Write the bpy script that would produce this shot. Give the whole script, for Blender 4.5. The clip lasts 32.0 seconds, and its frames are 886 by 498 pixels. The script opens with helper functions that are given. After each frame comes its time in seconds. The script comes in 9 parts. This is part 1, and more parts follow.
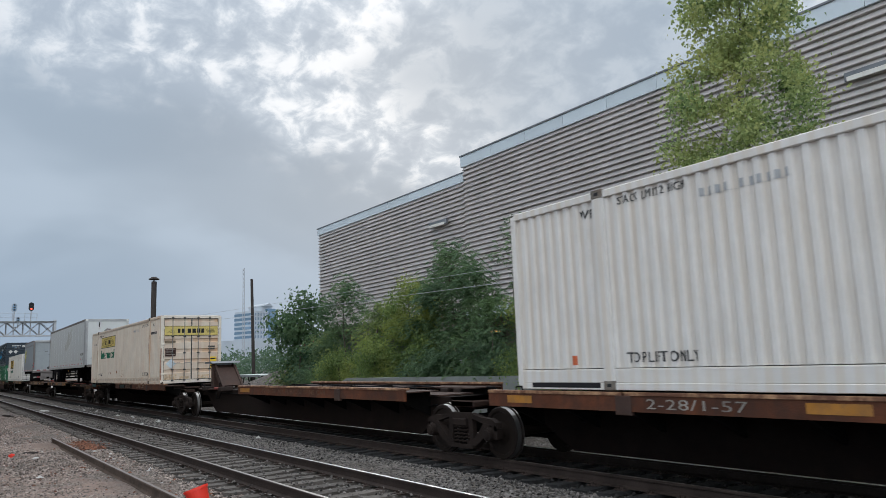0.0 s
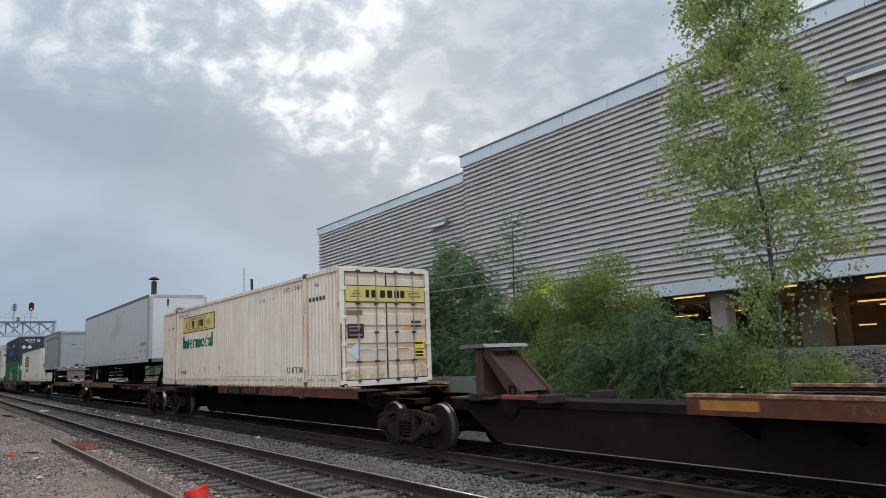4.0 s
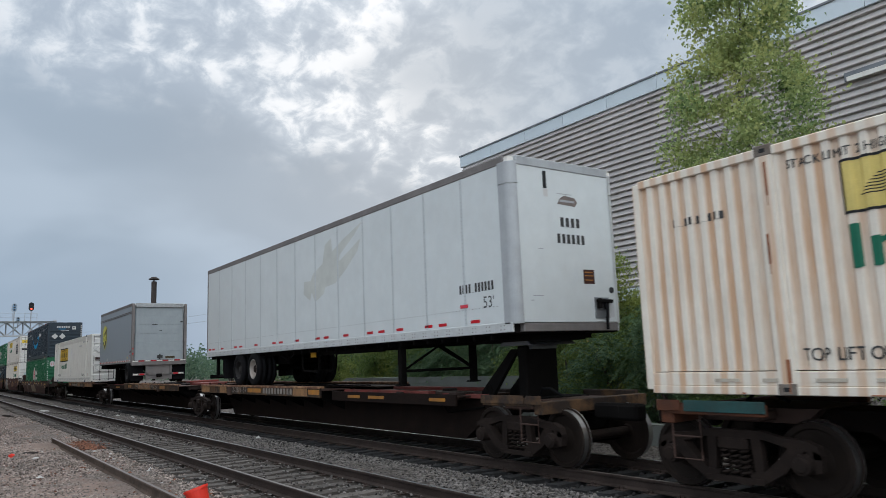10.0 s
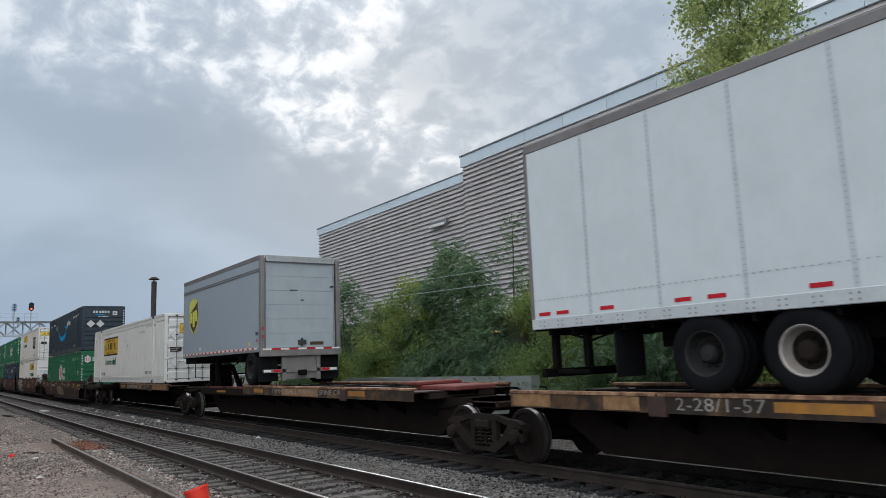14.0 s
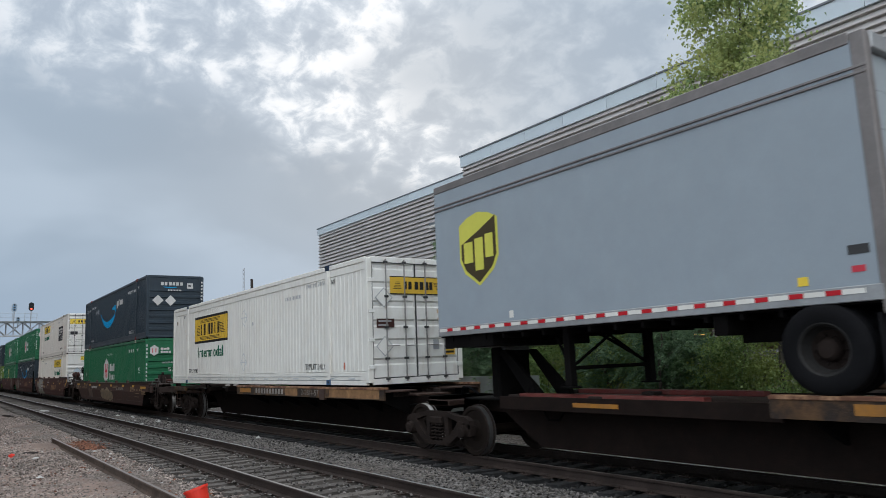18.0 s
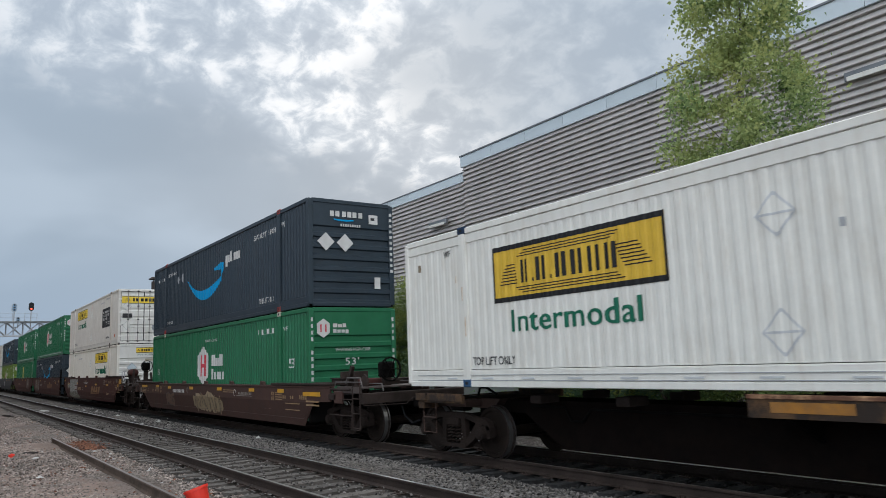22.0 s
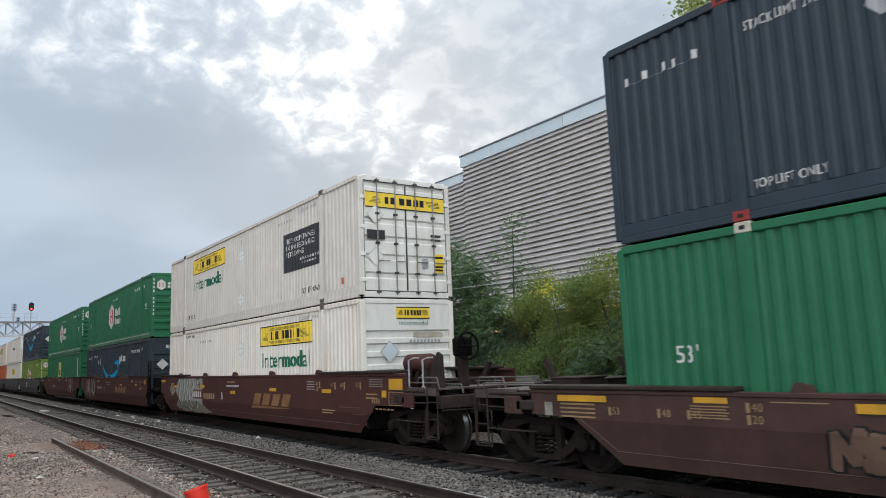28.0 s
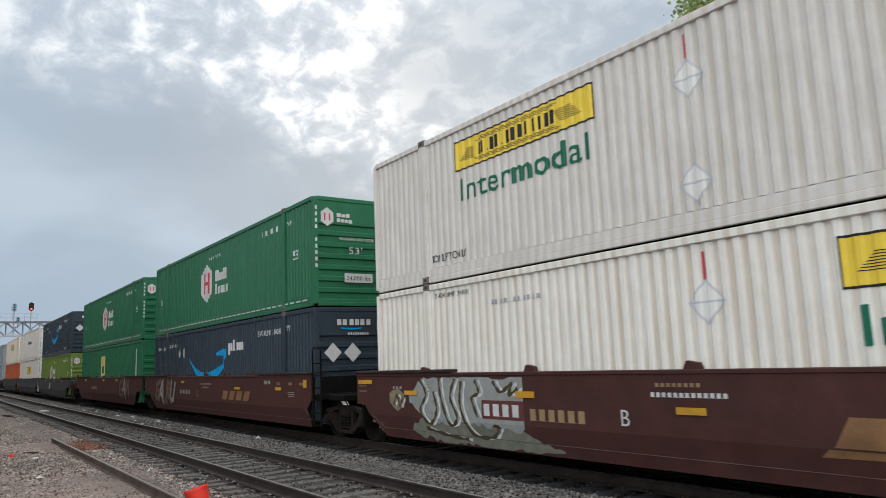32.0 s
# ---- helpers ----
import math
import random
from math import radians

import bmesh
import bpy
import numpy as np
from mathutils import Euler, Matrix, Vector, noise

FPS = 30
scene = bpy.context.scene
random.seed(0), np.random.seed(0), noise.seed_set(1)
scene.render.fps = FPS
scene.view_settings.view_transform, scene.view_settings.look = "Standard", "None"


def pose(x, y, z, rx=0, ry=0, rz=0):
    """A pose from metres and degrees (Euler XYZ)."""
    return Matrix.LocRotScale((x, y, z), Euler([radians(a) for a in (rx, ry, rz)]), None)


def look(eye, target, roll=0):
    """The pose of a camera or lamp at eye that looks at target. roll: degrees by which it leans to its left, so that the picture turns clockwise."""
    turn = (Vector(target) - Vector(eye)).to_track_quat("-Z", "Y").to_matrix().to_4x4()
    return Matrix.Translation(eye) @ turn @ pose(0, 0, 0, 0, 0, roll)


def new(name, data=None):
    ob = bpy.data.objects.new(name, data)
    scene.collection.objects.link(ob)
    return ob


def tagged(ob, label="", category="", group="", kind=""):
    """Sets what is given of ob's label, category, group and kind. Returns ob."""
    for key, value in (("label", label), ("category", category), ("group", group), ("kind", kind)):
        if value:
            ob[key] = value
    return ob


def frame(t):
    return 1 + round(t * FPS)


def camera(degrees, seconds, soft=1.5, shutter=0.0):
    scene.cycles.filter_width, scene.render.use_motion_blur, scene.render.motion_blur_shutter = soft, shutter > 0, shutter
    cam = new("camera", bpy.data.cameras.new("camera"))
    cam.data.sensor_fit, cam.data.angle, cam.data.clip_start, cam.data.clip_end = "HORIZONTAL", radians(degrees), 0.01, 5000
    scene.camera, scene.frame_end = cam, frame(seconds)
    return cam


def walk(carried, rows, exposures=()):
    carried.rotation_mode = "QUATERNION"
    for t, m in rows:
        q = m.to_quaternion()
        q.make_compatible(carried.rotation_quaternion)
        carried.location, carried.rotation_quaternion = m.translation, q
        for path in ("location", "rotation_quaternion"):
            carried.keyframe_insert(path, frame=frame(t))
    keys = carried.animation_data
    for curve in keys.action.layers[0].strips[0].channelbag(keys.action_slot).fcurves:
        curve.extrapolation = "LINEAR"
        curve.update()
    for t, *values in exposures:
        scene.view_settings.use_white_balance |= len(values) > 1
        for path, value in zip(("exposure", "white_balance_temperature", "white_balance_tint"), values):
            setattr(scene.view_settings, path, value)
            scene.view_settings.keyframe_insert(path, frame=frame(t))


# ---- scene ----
# world axes: x along the tracks (the train runs towards +x), y across them, z up from the rail heads
YT = 9.204          # centre line of the train's track
YN = 5.253          # centre line of the empty track
cam = camera(62.93, 32.0, soft=0.6, shutter=0.25)
EYE = (0.0, 0.0, 1.79)
YAW, PITCH = radians(54.762), radians(8.684)
AIM = (-math.sin(YAW) * math.cos(PITCH), math.cos(YAW) * math.cos(PITCH), math.sin(PITCH))
VIEW = look(EYE, tuple(e + 10 * a for e, a in zip(EYE, AIM)), -2.255)
walk(cam, [(0.0, VIEW), (32.0, VIEW)], exposures=[(0.0, -0.04, 6200.0, 10.0), (2.0, 0.0, 6220.0, 10.0), (6.0, -0.03, 6240.0, 10.0), (8.0, -0.06, 6210.0, 10.0), (12.0, -0.03, 6170.0, 10.0), (17.0, 0.0, 6190.0, 10.0), (20.0, -0.03, 6210.0, 10.0), (23.0, 0.0, 6210.0, 10.0), (24.0, 0.16, 6300.0, 10.0), (25.0, 0.27, 6320.0, 10.0), (28.0, 0.25, 6370.0, 10.0), (32.0, 0.16, 6390.0, 10.0)])

SPEED = ((0, 4.15), (6, 4.18), (12, 4.24), (17, 4.36), (21.5, 4.43), (22.4, 4.35), (23.0, 4.43), (23.6, 4.56), (24.2, 4.54), (25, 4.46), (26.5, 4.36), (28, 4.31), (30, 4.20), (32, 4.18))
TIMES = np.arange(0, 32.0001, 0.02)
SPEEDS = np.interp(TIMES, [a for a, b in SPEED], [b for a, b in SPEED])
RUN = np.concatenate([[0.0], np.cumsum((SPEEDS[1:] + SPEEDS[:-1]) * 0.01)])


def run(t):
    """How far the train has gone after t seconds."""
    return float(np.interp(t, TIMES, RUN))


MOVING, WHEELS = [], []

# ---- world and sun ----
SUN = Vector((-0.765, 0.515, 0.39)).normalized()


def nodes_of(tree):
    tree.nodes.clear()

    def node(kind, **values):
        n = tree.nodes.new(kind)
        for key, v in values.items():
            if key in n.inputs:
                n.inputs[key].default_value = v
            else:
                setattr(n, key, v)
        return n

    def math_node(op, a, b=None, clamp=False):
        n = tree.nodes.new("ShaderNodeMath")
        n.operation, n.use_clamp = op, clamp
        for i, v in enumerate((a, b)):
            if v is None:
                continue
            if isinstance(v, (int, float)):
                n.inputs[i].default_value = v
            else:
                tree.links.new(v, n.inputs[i])
        return n.outputs[0]

    def mix(fac, a, b, blend="MIX"):
        n = tree.nodes.new("ShaderNodeMix")
        n.data_type, n.blend_type = "RGBA", blend
        for i, v in ((0, fac), (6, a), (7, b)):
            if isinstance(v, (int, float)):
                n.inputs[i].default_value = v
            elif isinstance(v, (tuple, list)):
                n.inputs[i].default_value = (*v[:3], 1)
            else:
                tree.links.new(v, n.inputs[i])
        return n.outputs[2]

    def ramp(fac, *stops, smooth=False):
        n = tree.nodes.new("ShaderNodeValToRGB")
        if smooth:
            n.color_ramp.interpolation = "EASE"
        el = n.color_ramp.elements
        while len(el) < len(stops):
            el.new(0.5)
        for e, (at, c) in zip(el, stops):
            e.position = at
            e.color = (c, c, c, 1) if isinstance(c, (int, float)) else (*c, 1)
        tree.links.new(fac, n.inputs[0])
        return n.outputs[0]

    return node, math_node, mix, ramp, tree.links.new


def make_world():
    w = bpy.data.worlds.new("sky")
    scene.world = w
    w.use_nodes = True
    node, m, mix, ramp, link = nodes_of(w.node_tree)
    sky = node("ShaderNodeTexSky", sky_type="NISHITA", sun_disc=False, sun_elevation=math.asin(SUN.z), sun_rotation=math.atan2(SUN.x, SUN.y), air_density=1.4, dust_density=2.0)
    co = node("ShaderNodeTexCoord").outputs["Generated"]
    sep = node("ShaderNodeSeparateXYZ")
    link(co, sep.inputs[0])
    up = m("MAXIMUM", sep.outputs[2], 0.0)
    den = m("ADD", up, 0.45)
    flat = node("ShaderNodeCombineXYZ")
    link(m("DIVIDE", sep.outputs[0], den), flat.inputs[0])
    link(m("DIVIDE", sep.outputs[1], den), flat.inputs[1])
    mp = node("ShaderNodeMapping")
    mp.inputs["Location"].default_value = (3.1, 1.4, 0.0)
    link(flat.outputs[0], mp.inputs[0])
    big = node("ShaderNodeTexNoise", Scale=3.4, Detail=4.0, Roughness=0.5, Distortion=0.3)
    small = node("ShaderNodeTexNoise", Scale=15.0, Detail=6.0, Roughness=0.57, Distortion=0.3)
    bands = node("ShaderNodeTexNoise", Scale=2.2, Detail=3.0, Roughness=0.45, Distortion=0.4)
    for n in (big, small, bands):
        link(mp.outputs[0], n.inputs["Vector"])
    # brighter where the sun stands behind the cloud
    dot = node("ShaderNodeVectorMath", operation="DOT_PRODUCT")
    link(co, dot.inputs[0])
    dot.inputs[1].default_value = SUN
    near = m("MAXIMUM", dot.outputs["Value"], 0.0)
    wide = m("POWER", near, 6.0)
    lumps = m("ADD", m("MULTIPLY", small.outputs[0], 0.75), m("MULTIPLY", big.outputs[0], 0.25))
    light = ramp(lumps, (0.40, 0.0), (0.58, 1.0), smooth=True)
    hot = ramp(lumps, (0.49, 0.0), (0.61, 1.0), smooth=True)
    mottled = mix(light, (0.46, 0.525, 0.60), (0.69, 0.745, 0.795))
    mottled = mix(m("MULTIPLY", m("ADD", m("MULTIPLY", wide, 0.85), 0.25), hot, True), mottled, (0.98, 0.985, 0.985))
    # a smooth, bluer sheet of cloud under the broken one, its edge sloping down towards the building
    sheet = mix(ramp(bands.outputs[0], (0.36, 0.0), (0.62, 1.0), smooth=True), (0.375, 0.45, 0.53), (0.48, 0.56, 0.645))
    tilt = m("ADD", sep.outputs[2], m("ADD", m("MULTIPLY", sep.outputs[0], 0.205), m("MULTIPLY", sep.outputs[1], 0.29)))
    tilt = m("ADD", tilt, m("MULTIPLY", m("SUBTRACT", big.outputs[0], 0.5), 0.22))
    lit = mix(ramp(tilt, (0.135, 0.0), (0.27, 1.0), smooth=True), sheet, mottled)
    # the broken cloud ends in a darker fringe that fades out away from the building
    fringe = m("MULTIPLY", ramp(tilt, (0.03, 0.0), (0.12, 1.0), (0.17, 1.0), (0.25, 0.0), smooth=True), ramp(sep.outputs[1], (0.08, 0.0), (0.32, 1.0), smooth=True))
    lit = mix(m("MULTIPLY", fringe, 0.7), lit, mix(bands.outputs[0], (0.30, 0.36, 0.43), (0.39, 0.455, 0.525)))
    calm = node("ShaderNodeVectorMath", operation="DOT_PRODUCT")
    link(co, calm.inputs[0])
    calm.inputs[1].default_value = Vector((-0.617, 0.697, 0.366)).normalized()
    veil = ramp(m("ADD", calm.outputs["Value"], m("MULTIPLY", m("SUBTRACT", big.outputs[0], 0.5), 0.10)), (0.958, 0.0), (0.990, 1.0), smooth=True)
    lit = mix(m("MULTIPLY", veil, 0.85), lit, mix(light, (0.40, 0.47, 0.545), (0.46, 0.53, 0.60)))
    low = ramp(sep.outputs[2], (0.0, 1.0), (0.24, 0.0), smooth=True)
    base = mix(m("MULTIPLY", low, 0.72), lit, (0.305, 0.42, 0.565))
    # an overcast dome is about three times as bright overhead as near the horizon, and whiter
    high = ramp(sep.outputs[2], (0.40, 0.0), (1.0, 1.0), smooth=True)
    # cloud opposite the sun is lit from the front
    back = ramp(m("MULTIPLY", dot.outputs["Value"], -1.0), (0.0, 0.0), (0.75, 1.0), smooth=True)
    lift = m("ADD", 1.0, m("ADD", m("MULTIPLY", high, 2.0), m("MULTIPLY", back, 2.4)))
    base = mix(1.0, base, lift, "MULTIPLY")
    base = mix(m("ADD", high, back, True), base, mix(1.0, base, (1.07, 1.0, 0.93), "MULTIPLY"))
    ground = ramp(sep.outputs[2], (0.0, 0.0), (0.02, 1.0))
    both = mix(ground, (0.12, 0.12, 0.11), base)
    out = node("ShaderNodeOutputWorld")
    a = node("ShaderNodeBackground", Strength=0.06)
    b = node("ShaderNodeBackground", Strength=1.0)
    link(sky.outputs[0], a.inputs[0])
    link(both, b.inputs[0])
    cloud = node("ShaderNodeMixShader", Fac=0.94)
    link(a.outputs[0], cloud.inputs[1])
    link(b.outputs[0], cloud.inputs[2])
    link(cloud.outputs[0], out.inputs[0])


make_world()
lamp = bpy.data.lights.new("sun", "SUN")
lamp.energy, lamp.angle, lamp.color = 0.7, radians(14), (1.0, 0.97, 0.93)
sun = new("sun", lamp)
sun.matrix_world = look((0, 0, 60), tuple(Vector((0, 0, 60)) - SUN * 10))

# ---- materials ----


def material(name, base, rough=0.55, metal=0.0, var=0.12, scale=2.0, fine=60.0, bump=0.0, dirt=None, amount=0.4, streak=0.0, spec=0.25, island=0.0, piece=0.0, low=0.35, high=0.7, valley=None, valley_amount=0.6):
    """A painted or weathered surface: broad stains, fine grain, vertical streaks of dirt; island or piece varies single pieces."""
    mt = bpy.data.materials.new(name)
    mt.use_nodes = True
    node, m, mix, ramp, link = nodes_of(mt.node_tree)
    co = node("ShaderNodeTexCoord").outputs["Object"]
    stain = node("ShaderNodeTexNoise", Scale=scale, Detail=5.0, Roughness=0.62)
    grain = node("ShaderNodeTexNoise", Scale=fine, Detail=3.0, Roughness=0.6)
    link(co, stain.inputs["Vector"])
    link(co, grain.inputs["Vector"])
    dark = tuple(c * (1 - 1.6 * var) for c in base)
    pale = tuple(min(1, c * (1 + var)) for c in base)
    col = mix(ramp(stain.outputs[0], (0.3, 0.0), (0.7, 1.0)), dark, pale)
    col = mix(m("MULTIPLY", ramp(grain.outputs[0], (0.35, 1.0), (0.65, 0.0)), min(1.0, var * 1.5)), col, tuple(c * 0.6 for c in base))
    if dirt:
        spots = node("ShaderNodeTexNoise", Scale=scale * 2.3, Detail=8.0, Roughness=0.7)
        if streak:
            mp = node("ShaderNodeMapping")
            mp.inputs["Scale"].default_value = (1.0, 1.0, 1.0 - 0.93 * streak)
            link(co, mp.inputs[0])
            link(mp.outputs[0], spots.inputs["Vector"])
        else:
            link(co, spots.inputs["Vector"])
        col = mix(m("MULTIPLY", ramp(spots.outputs[0], (low, 0.0), (high, 1.0)), amount), col, dirt)
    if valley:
        # dirt and rust run down a corrugated wall's recesses; the tint also deepens their shade
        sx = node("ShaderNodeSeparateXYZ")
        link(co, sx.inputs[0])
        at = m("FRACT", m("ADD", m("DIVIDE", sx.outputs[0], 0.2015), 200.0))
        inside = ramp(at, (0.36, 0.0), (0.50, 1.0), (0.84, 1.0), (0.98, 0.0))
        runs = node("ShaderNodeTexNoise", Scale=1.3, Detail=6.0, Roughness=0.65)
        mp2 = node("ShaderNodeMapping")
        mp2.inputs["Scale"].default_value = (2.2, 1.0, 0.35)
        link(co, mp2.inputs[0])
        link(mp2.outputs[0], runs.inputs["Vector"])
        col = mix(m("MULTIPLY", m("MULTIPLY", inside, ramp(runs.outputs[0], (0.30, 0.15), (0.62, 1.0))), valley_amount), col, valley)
    if island or piece:
        rnd = node("ShaderNodeNewGeometry").outputs["Random Per Island"] if island else node("ShaderNodeObjectInfo").outputs["Random"]
        k = island or piece
        col = mix(1.0, col, mix(rnd, (1 - k,) * 3, (1 + k * 0.6,) * 3), "MULTIPLY")
    bsdf = node("ShaderNodeBsdfPrincipled", Metallic=metal)
    bsdf.inputs["Specular IOR Level"].default_value = spec
    link(col, bsdf.inputs["Base Color"])
    link(m("ADD", m("MULTIPLY", stain.outputs[0], 0.25), rough - 0.12, True), bsdf.inputs["Roughness"])
    if bump:
        b = node("ShaderNodeBump", Strength=min(1.0, bump), Distance=0.02)
        link(grain.outputs[0], b.inputs["Height"])
        link(b.outputs[0], bsdf.inputs["Normal"])
    out = node("ShaderNodeOutputMaterial")
    link(bsdf.outputs[0], out.inputs[0])
    return mt


def glow_material(name, colour, strength):
    mt = bpy.data.materials.new(name)
    mt.use_nodes = True
    node, m, mix, ramp, link = nodes_of(mt.node_tree)
    e = node("ShaderNodeEmission", Strength=strength)
    e.inputs[0].default_value = (*colour, 1)
    link(e.outputs[0], node("ShaderNodeOutputMaterial").inputs[0])
    return mt


def leaf_material(name, a, b, c):
    mt = bpy.data.materials.new(name)
    mt.use_nodes = True
    node, m, mix, ramp, link = nodes_of(mt.node_tree)
    rnd = node("ShaderNodeNewGeometry").outputs["Random Per Island"]
    n = node("ShaderNodeTexNoise", Scale=0.7, Detail=2.0)
    link(node("ShaderNodeTexCoord").outputs["Object"], n.inputs["Vector"])
    col = mix(rnd, a, b)
    col = mix(ramp(n.outputs[0], (0.42, 0.0), (0.66, 0.8)), col, c)
    d = node("ShaderNodeBsdfPrincipled", Roughness=0.55)
    d.inputs["Specular IOR Level"].default_value = 0.25
    link(col, d.inputs["Base Color"])
    t = node("ShaderNodeBsdfTranslucent")
    link(col, t.inputs[0])
    s = node("ShaderNodeMixShader", Fac=0.48)
    link(d.outputs[0], s.inputs[1])
    link(t.outputs[0], s.inputs[2])
    link(s.outputs[0], node("ShaderNodeOutputMaterial").inputs[0])
    return mt


RUST = (0.16, 0.06, 0.025)
GRIME = (0.10, 0.085, 0.07)
M_white = material("white_paint", (0.635, 0.615, 0.585), 0.45, var=0.05, dirt=(0.52, 0.47, 0.40), amount=0.30, streak=0.8, low=0.45, valley=(0.56, 0.47, 0.36), valley_amount=0.5)
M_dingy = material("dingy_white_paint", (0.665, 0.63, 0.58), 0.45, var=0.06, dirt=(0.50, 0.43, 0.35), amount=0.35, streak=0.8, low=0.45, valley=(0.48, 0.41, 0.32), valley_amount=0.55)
M_warm = material("warm_white_paint", (0.77, 0.735, 0.665), 0.42, var=0.05, dirt=(0.58, 0.51, 0.42), amount=0.4, streak=0.8, low=0.5, valley=(0.56, 0.46, 0.34), valley_amount=0.75)
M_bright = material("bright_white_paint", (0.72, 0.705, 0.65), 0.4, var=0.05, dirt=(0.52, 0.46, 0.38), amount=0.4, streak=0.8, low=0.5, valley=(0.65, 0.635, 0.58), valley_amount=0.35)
M_cream = material("cream_rusty_paint", (0.71, 0.655, 0.565), 0.5, var=0.07, dirt=(0.48, 0.29, 0.16), amount=0.4, streak=1.0, low=0.50, high=0.80, valley=(0.53, 0.31, 0.165), valley_amount=0.8)
M_trailer = material("trailer_white", (0.58, 0.615, 0.615), 0.35, var=0.04, dirt=(0.55, 0.56, 0.54), amount=0.3, streak=0.7)
M_seam = material("trailer_seam_strip", (0.52, 0.555, 0.565), 0.4, 0.05, var=0.06, dirt=(0.42, 0.43, 0.42), amount=0.4)
M_ghost = material("faded_decal_mark", (0.525, 0.54, 0.505), 0.5, var=0.08)
M_navy = material("navy_paint", (0.026, 0.040, 0.054), 0.42, var=0.12, dirt=(0.055, 0.062, 0.068), amount=0.25, streak=0.7)
M_green = material("green_paint", (0.020, 0.135, 0.060), 0.42, var=0.10, dirt=(0.034, 0.14, 0.08), amount=0.4, streak=0.9)
M_olive = material("olive_paint", (0.16, 0.24, 0.045), 0.5, var=0.1, dirt=(0.09, 0.12, 0.04), amount=0.4, streak=0.8)
M_orange = material("orange_paint", (0.55, 0.12, 0.04), 0.5, var=0.1, dirt=GRIME, amount=0.3, streak=0.8)
M_grey = material("grey_paint", (0.30, 0.34, 0.37), 0.45, var=0.06, dirt=(0.22, 0.24, 0.25), amount=0.35, streak=0.8)
M_upsgrey = material("blue_grey_panel", (0.29, 0.335, 0.37), 0.42, var=0.04, dirt=(0.28, 0.31, 0.33), amount=0.3, streak=0.8)
M_alu = material("dull_aluminium", (0.42, 0.43, 0.43), 0.45, 0.6, var=0.1, dirt=GRIME, amount=0.3)
M_carpatch = material("amber_reflector_sheet", (0.60, 0.31, 0.02), 0.45, var=0.12, dirt=(0.2, 0.12, 0.05), amount=0.4)
M_yellow = material("yellow_decal", (0.80, 0.575, 0.06), 0.45, var=0.06)
M_amber = material("amber_yellow_decal", (0.64, 0.41, 0.045), 0.45, var=0.08)
M_faded = material("faded_yellow_decal", (0.62, 0.50, 0.16), 0.5, var=0.12)
M_black = material("black_marking", (0.015, 0.015, 0.016), 0.5, var=0.1)
M_lettergreen = material("green_lettering", (0.012, 0.13, 0.075), 0.5, var=0.1)
M_letterworn = material("worn_white_stencil", (0.33, 0.31, 0.28), 0.6, var=0.3, dirt=(0.12, 0.09, 0.07), amount=0.6)
M_letterdark = material("dark_lettering", (0.05, 0.05, 0.05), 0.5, var=0.15)
M_letterwhite = material("white_lettering", (0.56, 0.55, 0.53), 0.5, var=0.12)
M_lettertan = material("tan_lettering", (0.29, 0.19, 0.10), 0.5, var=0.2)
M_blue = material("bright_blue_decal", (0.0, 0.27, 0.55), 0.45, var=0.05)
M_red = material("red_marking", (0.46, 0.012, 0.02), 0.4, var=0.08)
M_spine = material("rusty_car_steel", (0.065, 0.036, 0.027), 0.75, var=0.3, bump=0.3, dirt=(0.05, 0.035, 0.03), amount=0.6, streak=0.5)
M_deckside = material("orange_rust_steel", (0.135, 0.045, 0.02), 0.8, var=0.4, scale=1.2, bump=0.3, dirt=(0.035, 0.022, 0.018), amount=0.85, streak=0.2)
M_decktan = material("ochre_worn_steel", (0.12, 0.066, 0.032), 0.75, var=0.4, scale=1.2, bump=0.3, dirt=(0.024, 0.018, 0.015), amount=0.95, streak=0.2, low=0.38, high=0.55)
M_endtan = material("tan_end_channel", (0.34, 0.19, 0.085), 0.7, var=0.3, scale=3, bump=0.2, dirt=(0.10, 0.05, 0.03), amount=0.7)
M_decklip = material("worn_deck_edge", (0.46, 0.27, 0.15), 0.6, var=0.3, scale=1.6, bump=0.2, dirt=(0.10, 0.042, 0.026), amount=0.92, low=0.36, high=0.56)
M_well = material("brown_well_car_paint", (0.072, 0.027, 0.0225), 0.65, var=0.2, bump=0.15, dirt=(0.045, 0.024, 0.02), amount=0.6, streak=0.4, spec=0.15)
M_welldull = material("dull_brown_well_car_paint", (0.074, 0.040, 0.033), 0.65, var=0.22, bump=0.15, dirt=(0.05, 0.032, 0.027), amount=0.6, streak=0.4, spec=0.15)
M_wellgrey = material("dark_well_car_paint", (0.055, 0.055, 0.058), 0.65, var=0.2, bump=0.15, dirt=(0.03, 0.03, 0.03), amount=0.6)
# near black: grime, with the shade under the cars put into the colour
M_under = material("shaded_underframe_grime", (0.008, 0.0072, 0.0068), 0.9, var=0.3, bump=0.3, spec=0.06)
M_truck = material("dusty_truck_castings", (0.027, 0.019, 0.0155), 0.85, var=0.35, bump=0.4, dirt=(0.014, 0.011, 0.010), amount=0.75, spec=0.1)
M_wheel = material("dark_wheel_steel", (0.020, 0.014, 0.011), 0.7, 0.0, var=0.35, bump=0.2, spec=0.12)
M_tread = material("polished_wheel_tread", (0.36, 0.35, 0.34), 0.35, 0.9, var=0.1)
M_rubber = material("black_tyre_rubber", (0.009, 0.009, 0.010), 0.85, var=0.25, bump=0.2, spec=0.08)
M_darkrim = material("dirty_dark_rim", (0.022, 0.021, 0.020), 0.7, var=0.3, spec=0.2)
